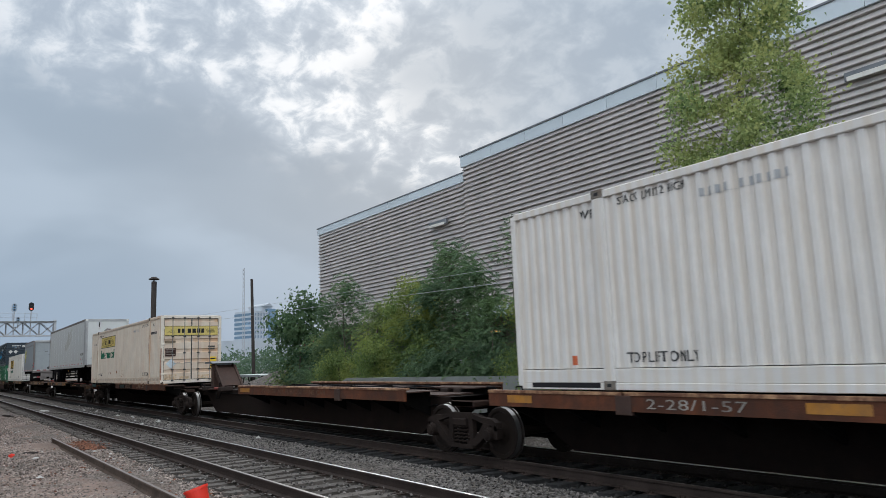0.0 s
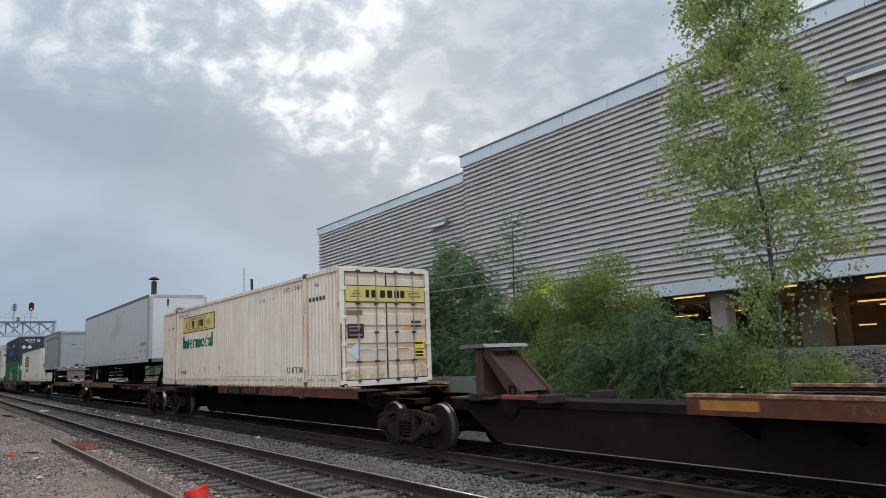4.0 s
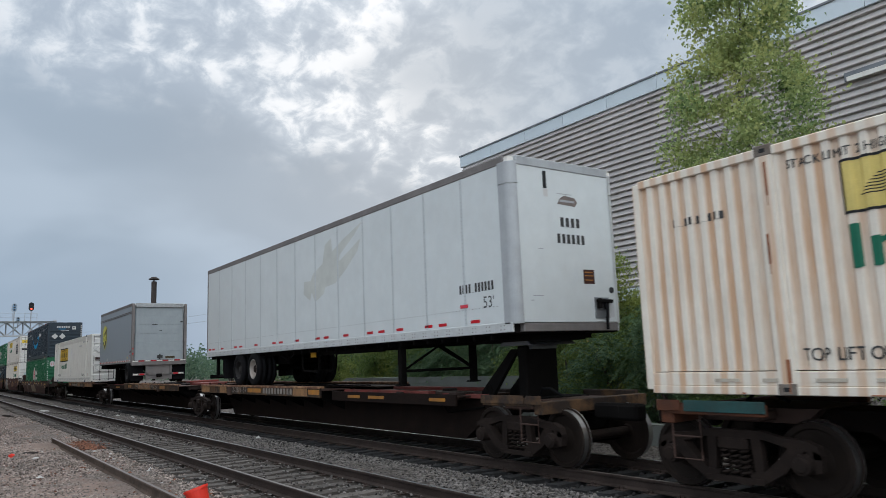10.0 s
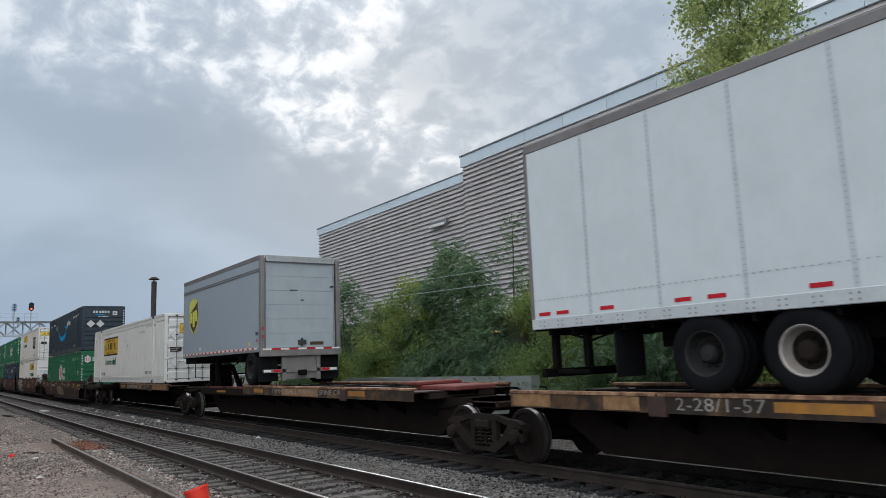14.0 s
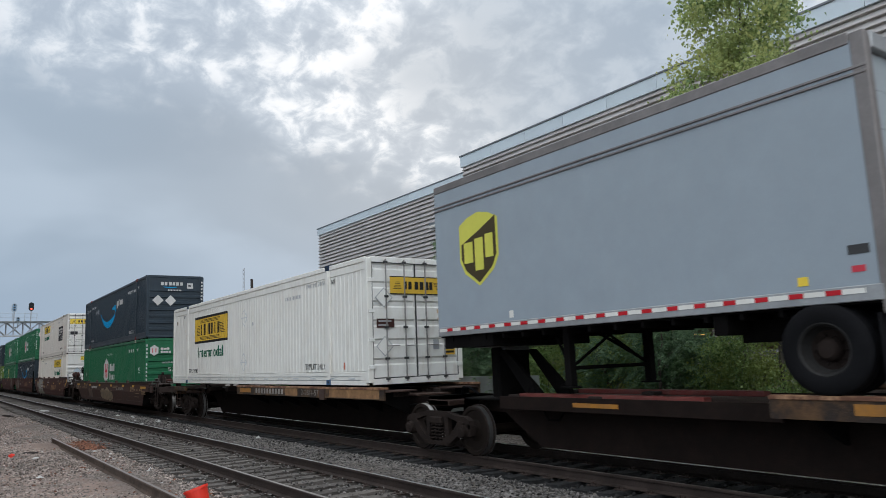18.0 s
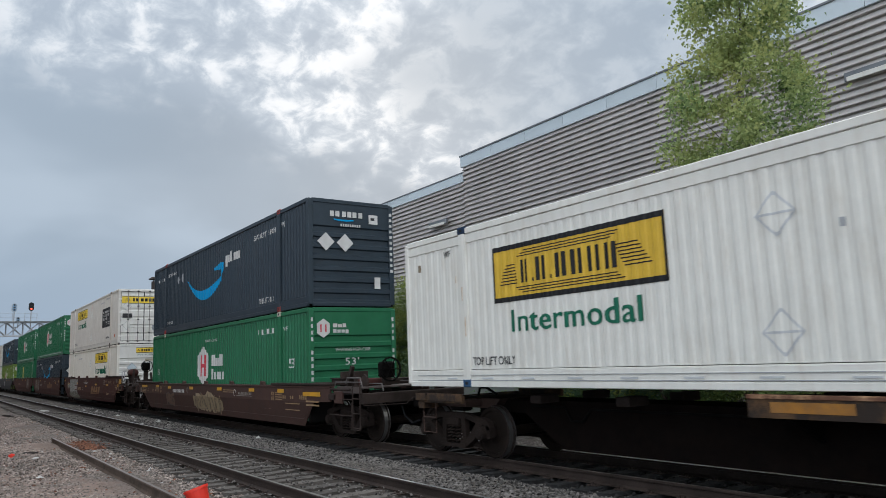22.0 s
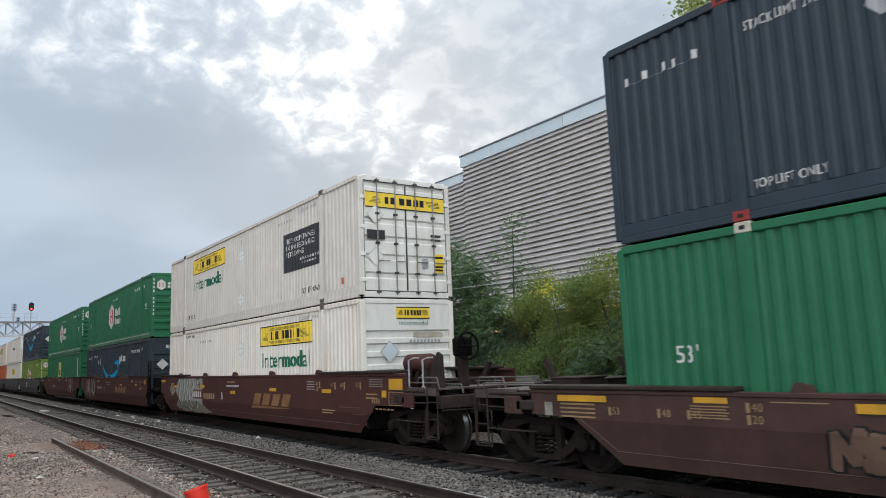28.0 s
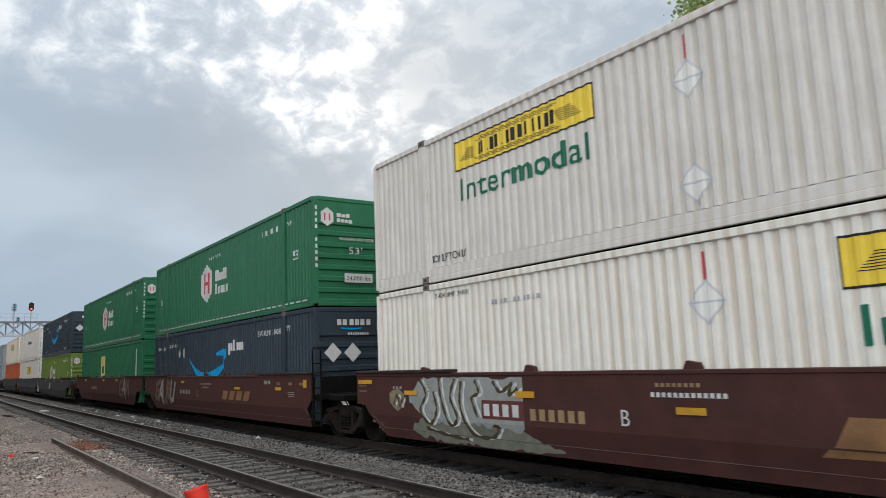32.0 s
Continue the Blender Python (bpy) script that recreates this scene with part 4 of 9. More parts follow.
def corrugated(x0, x1, z0, z1, y, off=0.0, side=-1):
    bm = bmesh.new()
    xs = breaks(x0, x1)
    rows = [[bm.verts.new((x, side * (y - wave(x) + off), z)) for x in xs] for z in (z0, z1)]
    for i in range(len(xs) - 1):
        f = (rows[0][i], rows[0][i + 1], rows[1][i + 1], rows[1][i])
        bm.faces.new(f if side < 0 else f[::-1])
    return bm


def draped(text, x0, z0, height, y, mat, parent, width, name="lettering", label=""):
    """A word painted on the corrugated wall; large words get a part for each letter."""
    vs, fs, lo, hi, cap = glyphs(text)
    k, kx = height / cap, width / (hi - lo)

    def paint(faces, who, under):
        bm = bmesh.new()
        # a second and third coat, a little aside, make the strokes bold
        fat = 0.038 * height if height > 0.25 else 0.022 * height
        for n, (dx, dz) in enumerate(((-fat, 0.0), (fat, 0.25 * fat), (0.0, -0.3 * fat))):
            used = {}
            for f in faces:
                for q in f:
                    if q not in used:
                        used[q] = bm.verts.new((x0 + (vs[q][0] - lo) * kx + dx, 0.0012 * n, z0 + vs[q][1] * k + dz))
                bm.faces.new([used[q] for q in f])
        left, right = min(v.co.x for v in bm.verts), max(v.co.x for v in bm.verts)
        for x in breaks(left - 0.01, right + 0.01)[1:-1]:
            bmesh.ops.bisect_plane(bm, geom=bm.verts[:] + bm.edges[:] + bm.faces[:], plane_co=(x, 0, 0), plane_no=(1, 0, 0))
        for v in bm.verts:
            v.co.y = -(y - wave(v.co.x) + 0.008 + v.co.y)
        return part(who, bm, mat, under)

    if height <= 0.25:
        word = paint(fs, name, parent)
        return tagged(word, label, kind="stuff")
    # faces that overlap in x belong to one letter
    spans = []
    for f in sorted(fs, key=lambda f: min(vs[q][0] for q in f)):
        a, b = min(vs[q][0] for q in f), max(vs[q][0] for q in f)
        if spans and a < spans[-1][1] - 1e-4:
            spans[-1][1] = max(b, spans[-1][1])
            spans[-1][2].append(f)
        else:
            spans.append([a, b, [f]])
    for a, b, faces in spans:
        paint(faces, "letter", parent)


def logo_plate(body, x0, x1, z0, z1, y, mat):
    """A yellow name board painted on the corrugated wall: black frame, ruled lines and a row of plain black bars."""
    pl = part("name_board", corrugated(x0, x1, z0, z1, y, 0.004), mat, body, "yellow board with a black frame, ruled lines and black bars")
    h, w = z1 - z0, x1 - x0
    e = h * (0.085 if mat in (M_yellow, M_amber) and h > 0.7 else 0.05)
    for a, b, c, d in ((x0, x1, z0, z0 + e), (x0, x1, z1 - e, z1), (x0, x0 + e * 0.7, z0 + e, z1 - e), (x1 - e * 0.7, x1, z0 + e, z1 - e)):
        part("board_frame", corrugated(a, b, c, d, y, 0.007), M_black, pl)
    # arrow-like ruled lines above and below the bars
    for i in range(3):
        zz = z0 + h * (0.13 + 0.045 * i)
        part("ruled_line", corrugated(x0 + w * (0.20 - 0.02 * i), x0 + w * (0.80 - 0.02 * i), zz, zz + h * 0.018, y, 0.007), M_black, pl)
        zz = z0 + h * (0.76 + 0.045 * i)
        part("ruled_line", corrugated(x0 + w * (0.18 + 0.02 * i), x0 + w * (0.74 + 0.02 * i), zz, zz + h * 0.018, y, 0.007), M_black, pl)
    for i in range(7):
        zz = z0 + h * (0.30 + 0.055 * i)
        part("ruled_line", corrugated(x0 + w * (0.05 + 0.008 * i), x0 + w * (0.17 - 0.002 * i), zz, zz + h * 0.02, y, 0.007), M_black, pl)
        part("ruled_line", corrugated(x0 + w * (0.80 - 0.008 * i), x0 + w * (0.93 - 0.01 * i), zz, zz + h * 0.02, y, 0.007), M_black, pl)
    for i, (rel, wd) in enumerate(((0.20, 0.05), (0.27, 0.015), (0.30, 0.07), (0.385, 0.015), (0.42, 0.075), (0.515, 0.075), (0.61, 0.075), (0.70, 0.07))):
        top = 0.36 if wd < 0.02 else 0.70
        for k in ((0.0, 1.0),) if wd < 0.02 else ((0.0, 0.30), (0.55, 0.85)):
            part("bar", corrugated(x0 + w * (rel + wd * k[0]), x0 + w * (rel + wd * k[1]), z0 + h * 0.30, z0 + h * top, y, 0.007), M_black, pl)
    return pl


def container(name, label, mat, u, z, end="doors", rail=None, depth=0.03, strip=0.28, group="containers", length=LEN, detail=True, top_rail=0.125, cast=None):
    """A domestic container: its right end at u of the train, its floor at z. Local x runs from -length to 0."""
    WAVE_DEPTH[0] = depth
    c = thing(name, label, "container", group)
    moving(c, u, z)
    rail = rail or mat
    L, H = length, TALL
    side = part("side_wall", corrugated(-L + 0.1, -0.1, strip, H - top_rail + 0.005, HALF - INSET), mat, c)
    part("side_wall", boxes((-L + 0.1, -0.1, HALF - 0.05, HALF - 0.02, strip, H - 0.12)), mat, c)
    for s in (-1, 1):
        y0, y1 = sorted((s * HALF, s * (HALF - 0.07)))
        part("top_rail", boxes((-L + 0.1, -0.1, y0, y1, H - 0.125, H - 0.01), bevel=0.012), rail, c)
        if top_rail > 0.2:
            part("upper_band", boxes((-L + 0.1, -0.1, y0 + 0.014, y1 - 0.014, H - top_rail, H - 0.13), bevel=0.008), rail, c)
        y0, y1 = sorted((s * (HALF + 0.002), s * (HALF - 0.08)))
        part("bottom_rail", boxes((-L + 0.1, -0.1, y0, y1, 0.0, 0.10), (-L + 0.1, -0.1, y0 + 0.012, y1 - 0.012, 0.10, strip - 0.012), bevel=0.008), rail, c)
        for x in (-L, -0.12):
            y0, y1 = sorted((s * HALF, s * (HALF - 0.14)))
            part("corner_post", boxes((x, x + 0.12, y0, y1, 0.05, H - 0.05), bevel=0.01), mat, c)
        for x in (-1.98, -L + 1.98):
            y0, y1 = sorted((s * (HALF + 0.012), s * (HALF - 0.06)))
            po = part("lift_post", boxes((x - 0.10, x + 0.10, y0, y1, 0.10, H - 0.10), (x - 0.05, x + 0.05, y0 - 0.006, y0 + 0.01, 0.12, H - 0.12), bevel=0.008), mat, c)
            for zz in (0.0, H - 0.12):
                part("casting", boxes((x - 0.11, x + 0.11, *sorted((s * (HALF + 0.018), s * (HALF - 0.12))), zz - 0.004, zz + 0.135), bevel=0.012), cast[0 if zz == 0.0 else 1] if cast else M_castgrime, po)
                part("casting_hole", boxes((x - 0.045, x + 0.045, *sorted((s * (HALF + 0.021), s * (HALF - 0.05))), zz + 0.035, zz + 0.095), bevel=0.008), M_black, po)
    part("roof", boxes((-L + 0.05, -0.05, -HALF + 0.03, HALF - 0.03, H - 0.06, H - 0.02)), mat, c)
    part("floor", boxes((-L + 0.05, -0.05, -HALF + 0.05, HALF - 0.05, 0.02, 0.14)), M_under, c)
    part("end_wall", boxes((-L + 0.01, -L + 0.05, -HALF + 0.14, HALF - 0.14, 0.05, H - 0.05)), mat, c)
    if end == "doors":
        door_end(c, mat, H, detail)
    else:
        rib_end(c, mat, H)
    return c, side


END_PAINT = {M_dingy: M_enddoor, M_bright: M_endbright, M_warm: M_endbright}


def door_end(c, mat, H, detail):
    mat = END_PAINT.get(mat, mat)
    # dark strips drawn for the shadowed gaps between and around the doors
    part("door_seal", boxes((-0.03, -0.008, -0.022, 0.022, 0.15, H - 0.15)), M_letterdark, c)
    for q in ((-HALF + 0.13, HALF - 0.13, H - 0.155, H - 0.135), (-HALF + 0.13, -HALF + 0.15, 0.15, H - 0.155), (HALF - 0.15, HALF - 0.13, 0.15, H - 0.155), (-HALF + 0.13, HALF - 0.13, 0.135, 0.15)):
        part("door_gasket", boxes((-0.03, -0.003, *q)), M_letterdark, c)
    part("header", boxes((-0.10, -0.005, -HALF + 0.12, HALF - 0.12, H - 0.14, H - 0.01), bevel=0.01), mat, c)
    part("door_sill", boxes((-0.10, 0.0, -HALF + 0.12, HALF - 0.12, 0.0, 0.14), bevel=0.01), mat, c)
    for s in (-1, 1):
        bm = bmesh.new()
        y0, y1 = (-HALF + 0.13, -0.008) if s < 0 else (0.008, HALF - 0.13)
        prof = []
        n = 6
        for i in range(n):
            z0 = 0.15 + (H - 0.30) * i / n
            z1 = 0.15 + (H - 0.30) * (i + 1) / n
            prof += [(-0.02, z0 + 0.01), (-0.02, z1 - 0.16), (-0.055, z1 - 0.12), (-0.055, z1 - 0.03)]
        prof.append((-0.02, H - 0.15))
        a = [bm.verts.new((x, y0, z)) for x, z in prof]
        b = [bm.verts.new((x, y1, z)) for x, z in prof]
        for i in range(len(prof) - 1):
            bm.faces.new((a[i], b[i], b[i + 1], a[i + 1]))
        for y in (y0, y1):
            box(bm, -0.07, -0.012, y - 0.03 if y == y1 else y, y if y == y1 else y + 0.03, 0.15, H - 0.15)
        d = part("door", bm, mat, c)
        for y in (s * 0.30, s * 0.80) if s < 0 else (0.28, 0.78):
            bm = bmesh.new()
            tube(bm, [(0.012, y, 0.06), (0.012, y, H - 0.06)], 0.017, 8)
            r = part("lock_rod", bm, M_rod, d)
            for zz in (0.10, 0.55, 1.25, 1.95, H - 0.15):
                part("rod_guide", boxes((-0.012, 0.034, y - 0.05, y + 0.05, zz, zz + 0.05)), M_letterdark, d)
            bm = bmesh.new()
            tube(bm, [(0.03, y, 0.86), (0.03, y + 0.32, 0.86)], 0.013, 6)
            part("handle", bm, M_rod, d)
        for zz in (0.35, 0.95, 1.6, 2.3):
            y = s * (HALF - 0.10)
            part("hinge", boxes((-0.02, 0.02, y - 0.07, y + 0.07, zz, zz + 0.09), bevel=0.008), mat, d)


def rib_end(c, mat, H):
    mat = END_PAINT.get(mat, mat)
    bm = bmesh.new()
    prof = [(-0.02, 0.06)]
    z = 0.16
    while z < H - 0.9:
        prof += [(-0.02, z), (-0.07, z + 0.03), (-0.07, z + 0.17), (-0.02, z + 0.20)]
        z += 0.30
    prof += [(-0.02, H - 0.10)]
    a = [bm.verts.new((x, -HALF + 0.13, q)) for x, q in prof]
    b = [bm.verts.new((x, HALF - 0.13, q)) for x, q in prof]
    for i in range(len(prof) - 1):
        bm.faces.new((a[i], b[i], b[i + 1], a[i + 1]))
    part("front_wall", bm, mat, c)
    for z0, z1 in ((H - 0.12, H - 0.01), (0.0, 0.10)):
        part("front_rail", boxes((-0.09, 0.0, -HALF + 0.12, HALF - 0.12, z0, z1), bevel=0.01), mat, c)


# ---- well cars ----
M_fadedweld = material("dull_weld_bead", (0.12, 0.08, 0.066), 0.7, var=0.3)
M_tread_plate = material("worn_tread_plate", (0.105, 0.085, 0.078), 0.7, 0.1, var=0.3, bump=0.3, dirt=(0.04, 0.03, 0.026), amount=0.6, spec=0.2)
M_rodgrey = material("worn_grey_rod", (0.17, 0.155, 0.15), 0.55, 0.3, var=0.25, dirt=(0.05, 0.035, 0.03), amount=0.5)
M_gear = material("grimy_end_gear", (0.050, 0.036, 0.031), 0.8, var=0.35, bump=0.25, dirt=(0.02, 0.016, 0.014), amount=0.7, spec=0.12)
FOLD, LEAN = [0.70], 0.20          # height of the crease of the newest car, and how far its lower panel leans in


def well_car(ur, ul, label, mat=M_well, right=True, left=True, art_r=False, art_l=False, group="well cars", top=1.34, bottom=0.26, brake=False, reach=0.0, crease=0.70, gap_l=None, square=False, guides=None):
    """A well car unit between truck centres; art: the truck at that end is shared with the next unit."""
    mid = (ur + ul) / 2
    car = thing("well_car", label, "rail car", group)
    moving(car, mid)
    a, b = ur - mid, ul - mid
    FOLD[0] = crease
    e = 0.35 if art_r else 0.15
    f = gap_l or (0.35 if art_l else 0.15)
    A, B = (a - 0.05 if square else a - e), b + f
    notch, foot = (0.04, 0.10) if square else (0.90, 1.7)      # how far each end is cut away below the sill
    cut, heel = (0.35, 1.15) if gap_l else (0.90, 1.7)
    for s in (-1, 1):
        bm = bmesh.new()
        c0 = min(0.86, crease)
        prism(bm, [(B, top), (A + reach, top), (A + reach, 0.90), (A - notch, 0.88), (A - notch - (0.88 - c0), c0), (B + cut + (0.88 - c0), c0), (B + cut, 0.88), (B, 0.90)], *sorted((s * 1.425, s * 1.38)))
        sd = part("side_sill", bm, mat, car)
        # the lower panel leans in under a crease
        bm = bmesh.new()
        prism(bm, [(A - notch - (0.88 - c0), c0), (A - foot, bottom), (B + heel, bottom), (B + cut + (0.88 - c0), c0)], *sorted((s * 1.425, s * 1.412)))
        for v in bm.verts:
            v.co.y -= s * LEAN * (c0 - v.co.z)
        part("lower_panel", bm, mat, sd)
        bm = bmesh.new()
        low, lean_in = 0.44, s * (1.427 - LEAN * (c0 - 0.44))
        tube(bm, [(A - notch - 0.12 - (0.88 - c0), s * 1.427, c0), (A - foot + 0.04, lean_in, low), (B + heel - 0.04, lean_in, low), (B + cut + 0.12 + (0.88 - c0), s * 1.427, c0)], 0.0045, 4)
        part("weld_line", bm, M_fadedweld, sd)
        y0, y1 = sorted((s * 1.44, s * 1.30))
        part("top_chord", boxes((B, A + reach, y0, y1, top - 0.05, top + 0.01), bevel=0.01), mat, sd)
        for x0, x1 in ((A - 3.6, A), (B, B + 3.6)):
            y0, y1 = sorted((s * 1.47, s * 1.02))
            part("end_ledge", boxes((x0, x1, y0, y1, top + 0.012, top + 0.07), bevel=0.012), M_gear, sd)
        for i in range(5):
            x = guides[0] - mid + guides[1] * i if guides else B + 4.4 + (A - B - 8.8) * i / 4
            bm = bmesh.new()
            prism(bm, [(x - 0.13, top + 0.01), (x + 0.13, top + 0.01), (x + 0.10, top + 0.09), (x - 0.07, top + 0.12)], *sorted((s * 1.43, s * 1.34)))
            part("guide", bm, mat, sd)
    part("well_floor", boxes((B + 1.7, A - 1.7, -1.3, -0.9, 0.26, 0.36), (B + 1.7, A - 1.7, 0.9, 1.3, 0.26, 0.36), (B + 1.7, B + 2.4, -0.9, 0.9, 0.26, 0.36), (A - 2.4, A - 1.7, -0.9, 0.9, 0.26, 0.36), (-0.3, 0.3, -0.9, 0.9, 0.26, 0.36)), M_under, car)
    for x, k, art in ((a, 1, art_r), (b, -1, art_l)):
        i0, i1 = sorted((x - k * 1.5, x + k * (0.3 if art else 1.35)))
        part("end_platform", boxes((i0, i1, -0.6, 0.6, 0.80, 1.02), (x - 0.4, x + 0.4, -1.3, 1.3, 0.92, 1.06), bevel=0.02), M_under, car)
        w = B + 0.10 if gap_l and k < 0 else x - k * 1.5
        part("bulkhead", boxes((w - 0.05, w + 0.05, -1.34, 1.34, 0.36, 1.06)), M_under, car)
        if square and k == 1:
            # a tall ladder stands at the squared end; added black sheet darkens the gap
            part("end_web", boxes((x - 0.10, x - 0.06, -1.32, 1.32, 0.34, top - 0.06)), M_under, car)
            for yy in (-1.40, 1.40):
                bm = bmesh.new()
                tube(bm, [(x + 0.04, yy, 0.30), (x + 0.04, yy, 2.12), (x + 0.10, yy, 2.20), (x + 0.44, yy, 2.20), (x + 0.50, yy, 2.12), (x + 0.50, yy, 0.30)], 0.024, 6)
                for zz in (0.32, 0.62, 0.92, 1.22, 1.52, 1.82):
                    tube(bm, [(x + 0.04, yy, zz), (x + 0.50, yy, zz)], 0.016, 6)
                part("ladder", bm, M_under, car)
        if not art:
            j0, j1 = sorted((x + k * 1.25, x + k * 1.42))
            part("end_sill", boxes((j0, j1, -1.38, 1.38, 0.88, 1.12), (x - 0.2, x + 0.2, -1.45, -1.3, 0.95, 1.1), bevel=0.015), M_gear, car)
            w0, w1 = sorted((x + k * 0.2, x + k * 1.3))
            part("walkway", boxes((w0, w1, -1.4, 1.4, 1.22, 1.25), (w0, w1, -1.42, -1.36, 1.12, 1.27), (w0, w1, 1.36, 1.42, 1.12, 1.27)), M_tread_plate, car)
            for yy in (-1.42, 1.42):
                xx = x + k * 0.98
                bm = bmesh.new()
                tube(bm, [(xx, yy, 0.34), (xx, yy, 1.30)], 0.018, 6)
                tube(bm, [(xx + k * 0.34, yy, 0.34), (xx + k * 0.34, yy, 1.30)], 0.018, 6)
                for zz in (0.36, 0.68, 1.0, 1.28):
                    tube(bm, [(xx, yy, zz), (xx + k * 0.34, yy, zz)], 0.013, 6)
                part("ladder", bm, M_gear, car)
                bm = bmesh.new()
                tube(bm, [(x - k * 0.1, yy, 1.20), (x + k * 0.9, yy, 1.20)], 0.03, 6)
                part("side_rail", bm, M_gear, car)
                part("corner_bracket", boxes((min(x + k * 0.1, x + k * 0.5), max(x + k * 0.1, x + k * 0.5), yy - 0.03, yy + 0.03, 0.88, 1.16), bevel=0.01), mat, car)
            c0 = x + k * 1.4
            part("coupler", boxes((min(c0, c0 + k * 0.5), max(c0, c0 + k * 0.5), -0.10, 0.10, 0.74, 0.96), (min(c0 + k * 0.35, c0 + k * 0.65), max(c0 + k * 0.35, c0 + k * 0.65), -0.16, 0.11, 0.72, 0.98), bevel=0.03), M_under, car)
            hose = bmesh.new()
            tube(hose, [(c0 - k * 0.1, -0.35, 0.85), (c0 + k * 0.1, -0.36, 0.55), (c0 + k * 0.4, -0.36, 0.42), (c0 + k * 0.65, -0.34, 0.50)], 0.025, 6)
            part("air_hose", hose, M_rubber, car)
            rod = bmesh.new()
            tube(rod, [(c0 - k * 0.05, -1.42, 1.02), (c0 + k * 0.06, -1.40, 0.86), (c0 + k * 0.06, -0.3, 0.84), (c0 + k * 0.1, -0.12, 0.98)], 0.011, 6)
            part("uncoupling_rod", rod, M_gear, car)
            step = bmesh.new()
            tube(step, [(x + k * 1.3, -1.4, 0.9), (x + k * 1.3, -1.42, 0.32), (x + k * 0.9, -1.42, 0.32), (x + k * 0.9, -1.4, 0.9)], 0.018, 5)
            part("stirrup_step", step, M_gear, car)
            for yy in (-0.9, 0.9):
                strut = bmesh.new()
                prism(strut, [(x - k * 0.45, 1.06), (x - k * 0.29, 1.06), (x + k * 0.07, 1.7), (x - k * 0.01, 1.74)], yy - 0.04, yy + 0.04)
                part("strut", strut, M_gear, car)
            for yy in (-0.7, 0.5):
                pipe = bmesh.new()
                tube(pipe, [(x - k * 1.4, yy, 1.1), (x - k * 0.4, yy + 0.05, 1.12), (x + k * 0.5, yy - 0.05, 1.1), (x + k * 1.2, yy * 0.6, 0.98)], 0.028, 6)
                part("brake_pipe", pipe, M_truck, car)
            for q, (px, py, dx, dy, z1) in enumerate(((-0.55, -0.75, 0.30, 0.28, 1.42), (-0.2, 0.35, 0.26, 0.35, 1.36), (0.25, -0.2, 0.16, 0.42, 1.34))):
                cx = x + k * px
                part("valve_box", boxes((cx - dx, cx + dx, py - dy, py + dy, 1.26, z1), (cx - dx * 1.1, cx + dx * 1.1, py - dy * 1.1, py + dy * 1.1, z1, z1 + 0.025), bevel=0.008), M_gear, car)
            for yy, zz, x0, x1 in ((-1.30, 1.36, -0.15, 1.25), (-0.85, 1.31, 0.1, 1.38), (0.2, 1.33, 0.0, 1.38), (1.1, 1.36, -0.1, 1.25), (-1.36, 1.46, 0.55, 1.30)):
                rail = bmesh.new()
                tube(rail, [(x + k * x0, yy, zz - 0.12), (x + k * (x0 + 0.06), yy, zz), (x + k * (x1 - 0.06), yy, zz), (x + k * x1, yy, zz - 0.16)], 0.016, 6)
                part("platform_rail", rail, M_rodgrey, car)
            for zz in (0.62, 0.98):
                rail = bmesh.new()
                tube(rail, [(x - k * 0.2, -1.40, zz), (x + k * 0.35, -1.44, zz), (x + k * 0.95, -1.42, zz)], 0.014, 5)
                part("hand_rail", rail, M_gear, car)
            if brake and k == 1:
                # the brake stand: post, plates, reservoir, wheel and pale grab irons
                drop = 0.42 if brake == "stand" else 0.0
                for xx in () if drop else (0.42, 0.92):
                    grab = bmesh.new()
                    tube(grab, [(x + k * xx, -1.36, 1.22), (x + k * xx, -1.46, 1.30), (x + k * xx, -1.46, 1.80), (x + k * (xx + 0.07), -1.40, 1.84), (x + k * (xx + 0.20), -1.36, 1.84)], 0.018, 6)
                    part("grab_iron", grab, M_post, car, "pale steel grab iron")
                bm = bmesh.new()
                if brake == "stand":
                    box(bm, x + k * 0.1, x + k * 0.1 + 0.55, -0.9, -0.3, 1.26, 1.42, bevel=0.02)
                else:
                    lathe(bm, [(0.0, -0.47), (0.14, -0.44), (0.19, -0.38), (0.19, 0.38), (0.14, 0.44), (0.0, 0.47)], (x - k * 0.10, -0.85, 1.74), "x", 18)
                part("air_reservoir", bm, M_well, car, smooth=True)
                for xx in (-0.45, 0.25):
                    part("reservoir_bracket", boxes((x + xx - 0.04, x + xx + 0.04, -0.98, -0.62, 1.06, 1.60), bevel=0.01), M_gear, car)
                plate = bmesh.new()
                prism(plate, [(x + k * 0.55, 1.06), (x + k * 0.98, 1.06), (x + k * 0.92, 1.88 - drop), (x + k * 0.78, 1.95 - drop), (x + k * 0.52, 1.62 - drop)], -1.02, -0.97)
                part("stand_plate", plate, M_gear, car)
                part("brake_post", boxes((x + k * 0.86 - 0.06, x + k * 0.86 + 0.06, -0.55, -0.35, 1.06, 2.06 - drop), bevel=0.01), M_gear, car)
                part("gear_housing", boxes((x + k * 0.86 - 0.14, x + k * 0.86 + 0.14, -0.62, -0.28, 1.85 - drop, 2.22 - drop), bevel=0.04), M_under, car)
                bm = bmesh.new()
                lathe(bm, [(0.25, -0.018), (0.285, -0.018), (0.285, 0.018), (0.25, 0.018), (0.25, -0.018)], (x + k * 1.04, -0.45, 2.04 - drop), "x", 22, cap=False)
                for q in range(3):
                    t = q * 1.047
